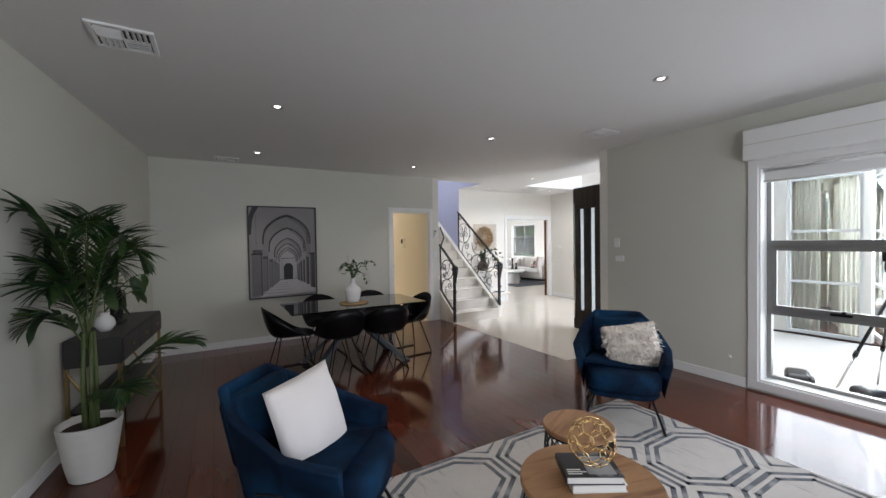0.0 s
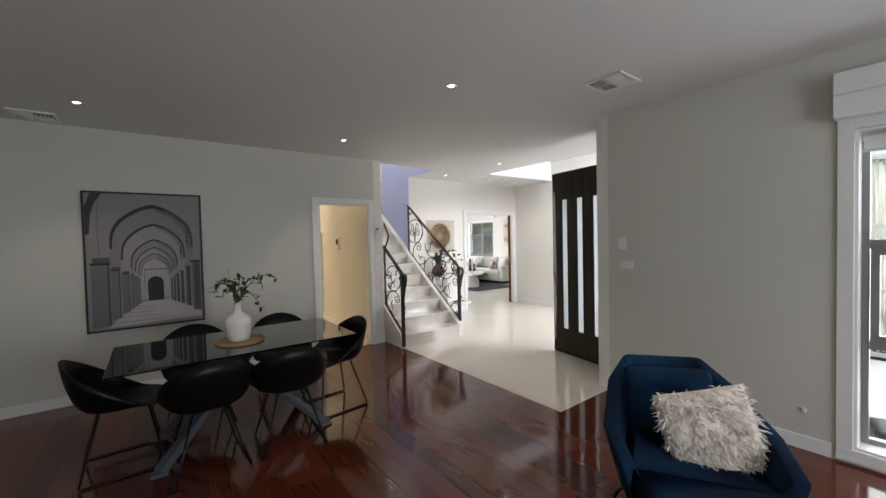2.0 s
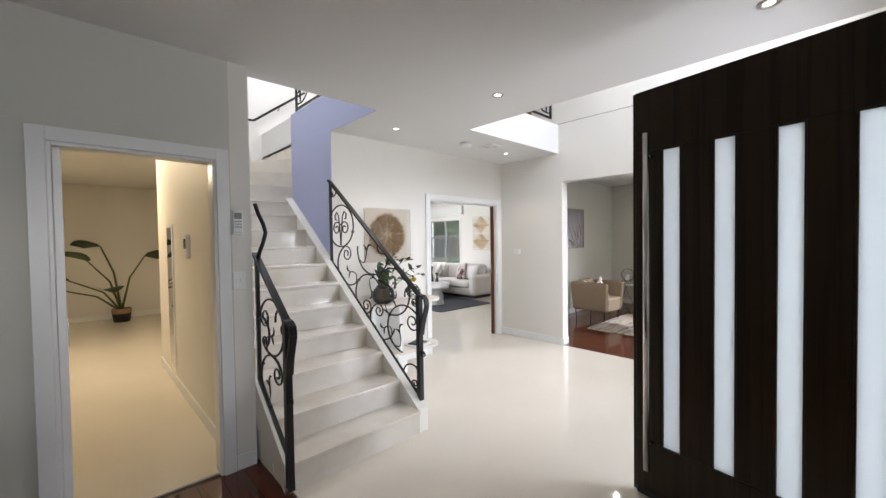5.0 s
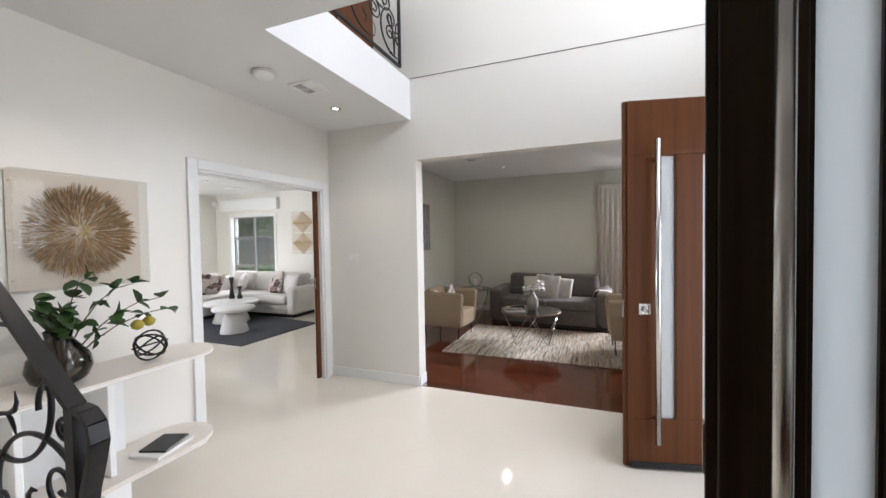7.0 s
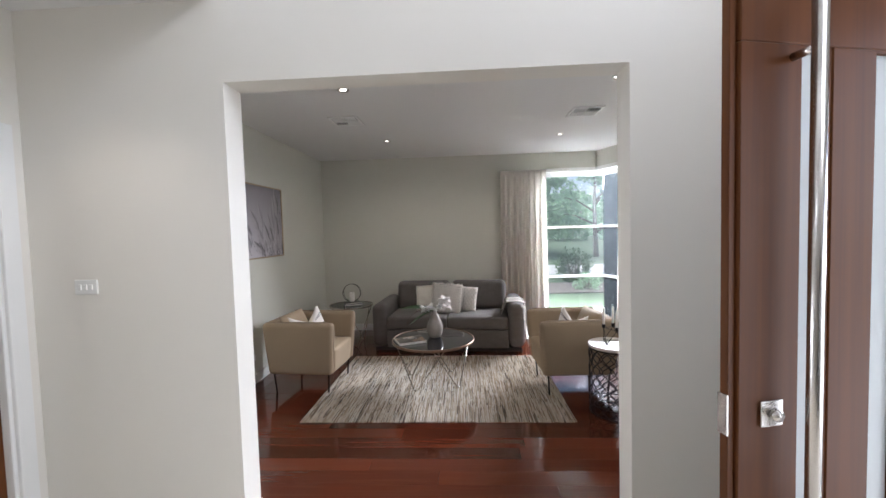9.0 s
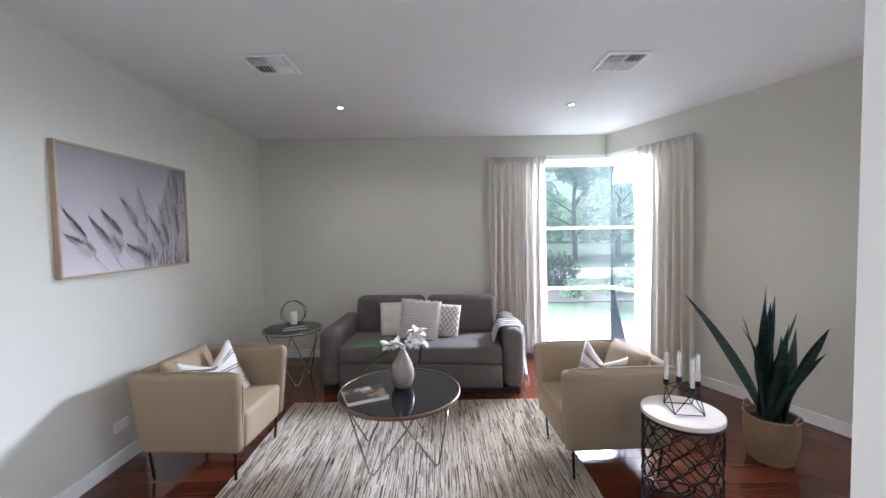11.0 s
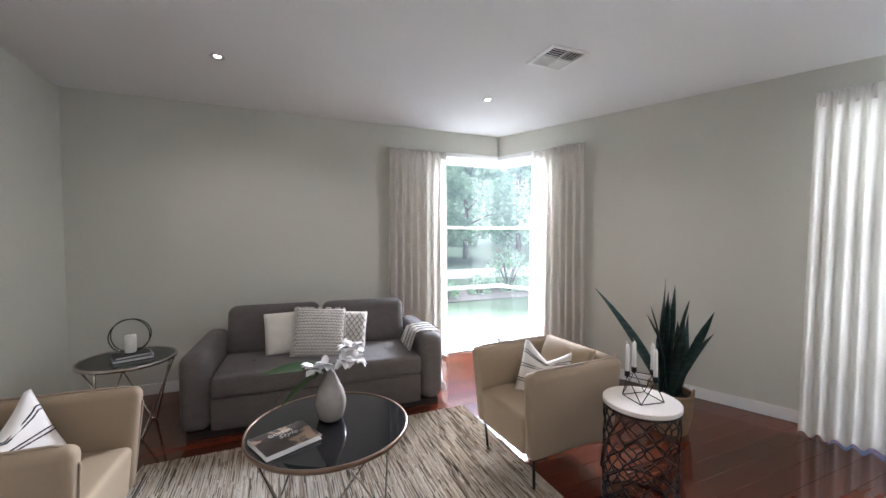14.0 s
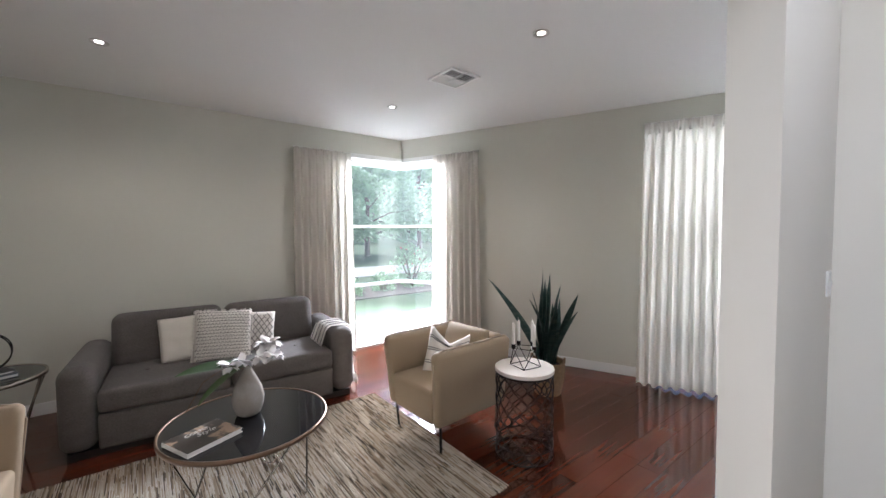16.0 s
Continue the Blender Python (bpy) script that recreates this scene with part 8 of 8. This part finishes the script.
mushroom_table(9.5, 10.92, 0.325, 0.42, "small white plaster pedestal table")
mushroom_table(10.12, 11.73, 0.48, 0.38, "wide white plaster pedestal table")
tr = thing("tray", "flat white tray on the pedestal table", "tray", "", Matrix.Translation((10.27, 11.83, 0.393)))
part("base", boxm(-0.2, -0.14, 0, 0.2, 0.14, 0.012, bevel=0.004), M_PAPER, tr)
for x, y, h in ((10.3, 11.92, 0.41), (10.35, 11.77, 0.24)):
    cs = thing("candlestick", "turned black candlestick on the tray", "candlestick", "black candlesticks", Matrix.Translation((x, y, 0.405)))
    part("stem", lathe(bmesh.new(), [(0, 0), (0.05, 0), (0.05, 0.03), (0.03, h * 0.4), (0.018, h * 0.6), (0.035, h * 0.85), (0.045, h * 0.95), (0.04, h), (0, h)], 24, cap=False), M_INK, cs)
    cdl = thing("pillar_candle", "white candle on the black candlestick", "candle", "", Matrix.Translation((x, y, 0.405 + h)))
    part("wax", lathe(bmesh.new(), [(0, 0), (0.03, 0), (0.03, 0.04), (0, 0.04)], 20, cap=False), M_WAX, cdl)
mc = thing("macrame_hanging", "ochre and white woven diamond wall hanging", "wall hanging", "", FX_N(12.1, 11.72, 1.69))
part("cloth", boxm(-0.33, -0.012, -0.5, 0.33, -0.002, 0.5), mat("cream_weave", (0.68, 0.62, 0.52), 0.95, vary=0.15, scale=30, bump=1, bump_scale=80), mc)
M_OCHRE = mat("ochre_yarn", (0.52, 0.32, 0.10), 0.95, vary=0.2, scale=30)
for cz in (0.25, -0.25):
    for rr in (0.05, 0.11, 0.17, 0.23):
        o = [(-rr * 1.15, cz), (0, cz + rr), (rr * 1.15, cz), (0, cz - rr)]
        part("yarn_diamond", tube(bmesh.new(), [(x, -0.014, z) for x, z in o], 0.014, 5, True), M_OCHRE, mc)
for k in range(5):
    part("fringe_row", boxm(-0.31, -0.016, -0.46 + k * 0.225, 0.31, -0.011, -0.44 + k * 0.225), M_OCHRE if k % 2 else M_PAPER, mc)
pr = thing("motion_sensor", "small white motion sensor in the corner", "sensor", "", Matrix.Translation((12.05, 14.52, 2.48)))
part("body", boxm(-0.05, -0.03, -0.06, 0.04, 0.045, 0.06, bevel=0.012), M_WHITEPL, pr)
fp = thing("fern_plant", "light green leafy plant behind the sofa", "plant", "", Matrix.Translation((11.2, 13.85, 0.0)))
part("pot", lathe(bmesh.new(), [(0, 0), (0.12, 0), (0.15, 0.4), (0, 0.4)], 20, cap=False), M_POT, fp)
bl = bmesh.new()
rng = random.Random(8)
for k in range(34):
    a = k * 2.4
    leaf(bl, Vector((0, 0, 0.4)), Vector((math.cos(a) * 0.7, math.sin(a) * 0.7, rng.uniform(0.6, 1.1))), rng.uniform(0.4, 0.62), 0.08, rng, 0.5, 6)
part("leaves", bl, mat("lime_leaf", (0.10, 0.20, 0.04), 0.5, vary=0.2, island=0.3), fp)

# ---- outdoors ----
M_GRASS = two_tone(mat("lawn", (0.12, 0.17, 0.10), 0.95, vary=0.25, scale=0.8, fine=0.3, fine_scale=30, bump=1.0, bump_scale=40), (0.16, 0.20, 0.12), 0.4)
M_PORCH = mat("pale_porch_tile", (0.47, 0.455, 0.425), 0.6, vary=0.06, scale=2, fine=0.05)
M_DRIVE = mat("pale_concrete_drive", (0.55, 0.53, 0.49), 0.8, vary=0.08, scale=1, fine=0.06, fine_scale=30)
M_BARK = mat("grey_bark", (0.2, 0.165, 0.13), 0.95, vary=0.3, scale=12, bump=1.0, bump_scale=25, stretch=(3, 3, 0.5))
M_TREE = mat("tree_leaf", (0.17, 0.25, 0.15), 0.5, vary=0.3, scale=1.0, island=0.45)
tb = M_TREE.node_tree
tl = tb.nodes.new("ShaderNodeBsdfTranslucent")
tl.inputs[0].default_value = (0.22, 0.31, 0.19, 1)
ts = tb.nodes.new("ShaderNodeAddShader")
tb.links.new(tb.nodes["Principled BSDF"].outputs[0], ts.inputs[0])
tb.links.new(tl.outputs[0], ts.inputs[1])
tb.links.new(ts.outputs[0], tb.nodes["Material Output"].inputs[0])
M_SHRUB = mat("shrub_leaf", (0.06, 0.11, 0.04), 0.6, vary=0.3, scale=3, island=0.4)
M_PINK = mat("pink_blossom", (0.65, 0.12, 0.16), 0.7, vary=0.2, island=0.3)
M_MULCH = mat("bark_mulch", (0.22, 0.19, 0.165), 0.95, vary=0.4, scale=14, bump=1.0, bump_scale=30)
solid("ground", boxm(-400, -400, -0.6, 400, 400, -0.12), M_GRASS, "green lawn reaching to the distance", "ground")
solid("pavement_porch", join(boxm(5.42, -2.5, -0.119, 8.9, 3.94, -0.03), boxm(8.9, 0.2, -0.119, 14.2, 8.0, -0.035)), M_PORCH, "pale tiled porch outside the front door", "porch floor")
solid("road_driveway", boxm(20.6, -30, -0.119, 24.0, 30, -0.10), M_DRIVE, "pale concrete driveway across the lawn", "driveway")
for nm, b in (("garden_bed_1", (16.4, -1.0, 18.2, 9.0)), ("garden_bed_2", (13.2, -7.0, 16.0, -1.5))):
    solid(nm, boxm(b[0], b[1], -0.118, b[2], b[3], -0.09), M_MULCH, "mulched garden bed beside the lawn", "garden bed")


def tree(m, h, spread, leaves, seed, size=0.16, label="leafy green garden tree"):
    d = thing("tree", label, "tree", "garden trees", m)
    rng = random.Random(seed)
    bt, bl = bmesh.new(), bmesh.new()
    tube(bt, [(0, 0, -0.1), (0.05, 0.02, h * 0.25), (0.0, 0.08, h * 0.5), (0.1, 0.0, h * 0.75)], [0.16, 0.12, 0.09, 0.03], 8)
    blobs = []
    for k in range(13):
        a = k * 2.4 + rng.uniform(-0.4, 0.4)
        f = rng.uniform(0.28, 0.95)
        r = spread * rng.uniform(0.35, 1.0) * math.sin(math.pi * min(0.95, f * 0.75 + 0.2))
        e = Vector((r * math.cos(a), r * math.sin(a), h * f))
        s = Vector((0, 0, h * min(0.7, f * 0.7)))
        tube(bt, [s, s.lerp(e, 0.5) + Vector((0, 0, 0.2)), e], [0.055, 0.03, 0.01], 6)
        blobs.append((e, spread * rng.uniform(0.28, 0.48)))
    for i in range(leaves):
        c, r = rng.choice(blobs)
        v = Vector((rng.gauss(0, 1), rng.gauss(0, 1), rng.gauss(0, 0.8)))
        v = v.normalized() * r * (0.35 + 0.65 * rng.random() ** 0.5)
        p = c + v
        if p.z < h * 0.16:
            continue
        n = Vector((rng.uniform(-1, 1), rng.uniform(-1, 1), rng.uniform(-0.7, 0.3))).normalized()
        s = n.orthogonal().normalized() * size * rng.uniform(0.2, 0.34)
        t = n * size * rng.uniform(0.7, 1.2)
        bl.faces.new([bl.verts.new(x) for x in (p, p + t * 0.5 + s, p + t, p + t * 0.5 - s)])
    part("trunk", bt, M_BARK, d)
    part("crown", bl, M_TREE, d)
    return d


def shrub(m, r, leaves, seed, material=M_SHRUB, label="rounded dark green garden shrub", blossom=0):
    d = thing("shrub", label, "shrub", "garden shrubs", m)
    rng = random.Random(seed)
    bl, bf, bs = bmesh.new(), bmesh.new(), bmesh.new()
    for k in range(6):
        a = k * 1.05
        tube(bs, [(0, 0, 0), (0.4 * r * math.cos(a), 0.4 * r * math.sin(a), r), (0.7 * r * math.cos(a), 0.7 * r * math.sin(a), r * 1.5)], [0.03, 0.02, 0.008], 5)
    for i in range(leaves):
        v = Vector((rng.gauss(0, 1), rng.gauss(0, 1), rng.gauss(0, 1))).normalized()
        p = Vector((v.x * r, v.y * r, r * 0.95 + v.z * r * 0.95)) * (0.6 + 0.45 * rng.random()) + v * 0.12 * noise.noise(v * 3.0 + Vector((seed, 0, 0)))
        n = (v + Vector([rng.uniform(-0.8, 0.8) for _ in range(3)])).normalized()
        s = n.orthogonal().normalized() * rng.uniform(0.012, 0.03)
        t = n * rng.uniform(0.05, 0.1)
        tgt = bf if rng.random() < blossom and v.z > -0.1 else bl
        tgt.faces.new([tgt.verts.new(x) for x in (p, p + t * 0.5 + s, p + t, p + t * 0.5 - s)])
    part("stems", bs, M_BARK, d)
    part("leaves", bl, material, d)
    if blossom:
        part("blossom", bf, M_PINK, d, "pink blossom")
    else:
        bf.free()
    return d


t1 = tree(pose(31, 6.5, -0.12), 7.5, 3.2, 5200, 1, 0.34)
t2 = tree(pose(28.5, -1.5, -0.12), 6.5, 2.8, 4600, 2, 0.32)
for k, (x, y, s) in enumerate(((32, 1.8, 1.2), (36, 10, 1.4), (31, -5, 1.2), (27, -10, 1.0), (20, -16, 1.1), (13, -20, 1.0), (38, -14, 1.5), (28, 16, 1.2), (8, -24, 1.2), (40, 3, 1.5), (36, 22, 1.5), (18.5, -8.5, 0.8))):
    c = copy_thing(t1 if k % 2 else t2, pose(x, y, -0.12, 0, 0, 70 * k))
    c.scale = (s, s, s)
t3 = tree(pose(22.4, 17.0, -0.12), 5.2, 2.6, 11000, 3, 0.30, "feathery leaved tree beyond the fence")
c = copy_thing(t3, pose(22.6, 21.0, -0.12, 0, 0, 90))
c = copy_thing(t3, pose(22.0, 25.0, -0.12, 0, 0, 200))
s1 = shrub(pose(18.6, 2.5, -0.1), 0.5, 1900, 1)
copy_thing(s1, pose(17.6, 6.8, -0.1, 0, 0, 60))
shrub(pose(17.4, 0.5, -0.1), 0.6, 900, 2, M_TREE, "airy shrub with pink blossom in the garden bed", 0.05)
s2 = shrub(pose(17.0, 2.6, -0.25), 0.3, 700, 3, M_TREE, "low light green garden shrub")
for k, (x, y) in enumerate(((17.3, 1.5), (17.1, 4.2), (16.9, 6.0), (14.6, -2.4), (15.0, -4.0), (14.4, -5.8))):
    copy_thing(s2, pose(x, y, -0.2, 0, 0, 50 * k))
s3 = copy_thing(s1, pose(14.2, -3.2, -0.1, 0, 0, 30))
# far woods
rng = random.Random(40)
bm = bmesh.new()
for i in range(15000):
    a = rng.uniform(-2.2, 1.35)
    r = rng.uniform(48, 60)
    z = 9.0 * rng.random() ** 0.8 * (0.75 + 0.25 * math.sin(a * 9) + 0.15 * math.sin(a * 23))
    p = Vector((8 + r * math.cos(a), 3 + r * math.sin(a), z))
    n = Vector((rng.uniform(-1, 1), rng.uniform(-1, 1), rng.uniform(-0.8, 0.4))).normalized()
    s = n.orthogonal().normalized() * rng.uniform(0.3, 0.6)
    t = n * rng.uniform(0.8, 1.5)
    bm.faces.new([bm.verts.new(x) for x in (p - t * 0.5, p + s, p + t * 0.5, p - s)])
solid("far_woods", bm, M_TREE, "distant belt of green trees", "woods", "stuff")

# slatted fence and hedge outside the family room
fe = thing("slat_fence", "dark slatted timber fence with rendered piers", "fence")
M_SLAT = mat("dark_slat", (0.22, 0.14, 0.11), 0.7, vary=0.25, scale=5, objrand=0.2)
M_PIER = mat("grey_render", (0.27, 0.28, 0.30), 0.85, vary=0.1, scale=4)
for k, y in enumerate((10.74, 13.04, 15.34, 17.64, 19.94)):
    part("pier", boxm(14.35, y, -0.12, 14.65, y + 0.95, 1.62, bevel=0.01), M_PIER, fe)
    for j in range(16):
        part("slat", boxm(14.48, y + 0.95, 0.12 + j * 0.094, 14.51, y + 2.3, 0.172 + j * 0.094), M_SLAT, fe)
hg = thing("hedge", "clipped green hedge below the fence", "hedge")
bl = bmesh.new()
rng = random.Random(50)
for i in range(9000):
    p = Vector((13.55 + rng.uniform(-0.3, 0.3), rng.uniform(10.5, 19.5), -0.12 + 0.92 * rng.random() ** 0.6))
    n = Vector((rng.uniform(-1, 1), rng.uniform(-1, 1), rng.uniform(-0.2, 1))).normalized()
    s = n.orthogonal().normalized() * 0.02
    t = n * rng.uniform(0.05, 0.09)
    bl.faces.new([bl.verts.new(x) for x in (p, p + t * 0.5 + s, p + t, p + t * 0.5 - s)])
part("leaves", bl, M_TREE, hg)["kind"] = "stuff"
part("core", boxm(13.3, 10.5, -0.12, 13.8, 19.5, 0.72), M_SHRUB, hg)
solid("wall_boundary", boxm(17.6, 9.0, -0.12, 17.8, 24, 1.75), M_CEIL, "white boundary wall behind the fence", "wall")

# photographer's kit on the porch
tr = thing("tripod", "black camera tripod standing on the porch", "tripod", "", Matrix.Translation((6.0, 1.58, -0.03)))
part("column", tube(bmesh.new(), [(0, 0, 0.55), (0, 0, 1.18)], 0.014, 8), M_BLKMETAL, tr)
for k in range(3):
    a = 2.46 + k * math.tau / 3
    lg = part("leg", tube(bmesh.new(), [(0.02 * math.cos(a), 0.02 * math.sin(a), 0.95), (0.28 * math.cos(a), 0.28 * math.sin(a), 0.42)], 0.014, 8), M_BLKMETAL, tr)
    part("lower_leg", tube(bmesh.new(), [(0.28 * math.cos(a), 0.28 * math.sin(a), 0.42), (0.48 * math.cos(a), 0.48 * math.sin(a), 0.0)], 0.010, 8), M_STEEL, lg)
    part("clamp", tube(bmesh.new(), [(0.27 * math.cos(a), 0.27 * math.sin(a), 0.45), (0.295 * math.cos(a), 0.295 * math.sin(a), 0.39)], 0.02, 8), M_BLACKPL, lg)
part("head", rbox(bmesh.new(), -0.05, -0.04, 1.18, 0.05, 0.04, 1.28, 0.015), M_BLACKPL, tr)
part("mount", rbox(bmesh.new(), -0.07, -0.05, 1.28, 0.06, 0.05, 1.40, 0.02), M_BLACKPL, tr)
for x, y, w, a in ((5.76, 2.17, 0.3, 20), (5.72, 1.66, 0.2, -30)):
    bg = thing("camera_bag", "black camera bag slumped on the porch floor", "bag", "", pose(x, y, -0.03, 0, 0, a))
    part("body", rbox(bmesh.new(), -w / 2, -0.1, 0, w / 2, 0.1, 0.14, 0.04, 4, 0.01), M_INK, bg)
    part("strap", tube(bmesh.new(), [(-w / 2, 0, 0.1), (-w / 2 - 0.08, -0.05, 0.05), (-w / 2 - 0.16, -0.02, 0.015), (-w / 2 - 0.22, 0.06, 0.015)], 0.01, 6), M_INK, bg)
    part("pocket", rbox(bmesh.new(), -w / 4, -0.125, 0.015, w / 4, -0.095, 0.1, 0.015, 3), M_INK, bg)

# ---- floor boards, one by one ----
def board_mesh(w, ln):
    bm = bmesh.new()
    box(bm, -w / 2, 0, -0.012, w / 2, ln, 0.0)
    top = [e for e in bm.edges if all(v.co.z > -0.001 for v in e.verts)]
    bmesh.ops.bevel(bm, geom=top, offset=0.0007, segments=1, affect="EDGES")
    me = bpy.data.meshes.new("board")
    bm.to_mesh(me)
    bm.free()
    me.materials.append(M_PLANK)
    return me


BW = 0.134
LENS = [0.9, 1.3, 1.7, 2.1, 2.6]
MESH = {ln: board_mesh(BW - 0.0008, ln - 0.0008) for ln in LENS}
CUT = {}


def boards(parent, x0, x1, ylo, yhi, seed):
    """Rows of boards running along y, in random lengths; ylo and yhi give the ends at a given x."""
    rng = random.Random(seed)
    n = int((x1 - x0) / BW)
    bw = (x1 - x0) / n
    for i in range(n):
        x = x0 + (i + 0.5) * bw
        a, b = ylo(x), yhi(x)
        y = a - rng.uniform(0, 1.2)
        while y < b:
            ln = rng.choice(LENS)
            s, e = max(y, a), min(y + ln, b)
            y += ln
            if e - s < 0.03:
                continue
            if abs((e - s) - ln) < 1e-6:
                me = MESH[ln]
            else:
                key = round(e - s, 2)
                e = s + key
                me = CUT.get(key) or CUT.setdefault(key, board_mesh(BW - 0.0012, key - 0.0012))
            ob = new("board", me)
            ob.scale = (bw / BW, 1, 1)
            ob.location = (x, s, 0)
            ob.parent = parent


boards(floor_dining, -0.9, 5.16, lambda x: -0.6, lambda x: 7.035 if x < 4.35 else 3.95, 1)
part("rear_boards", boxm(-0.9, -2.0, -0.011, 5.16, -0.6, 0.0), M_PLANK, floor_dining)
boards(floor_lounge, 8.41, 12.57, lambda x: max(1.4, LW.y - (LW.x - x) * math.tan(radians(22.3)) - 0.3), lambda x: 8.085, 2)
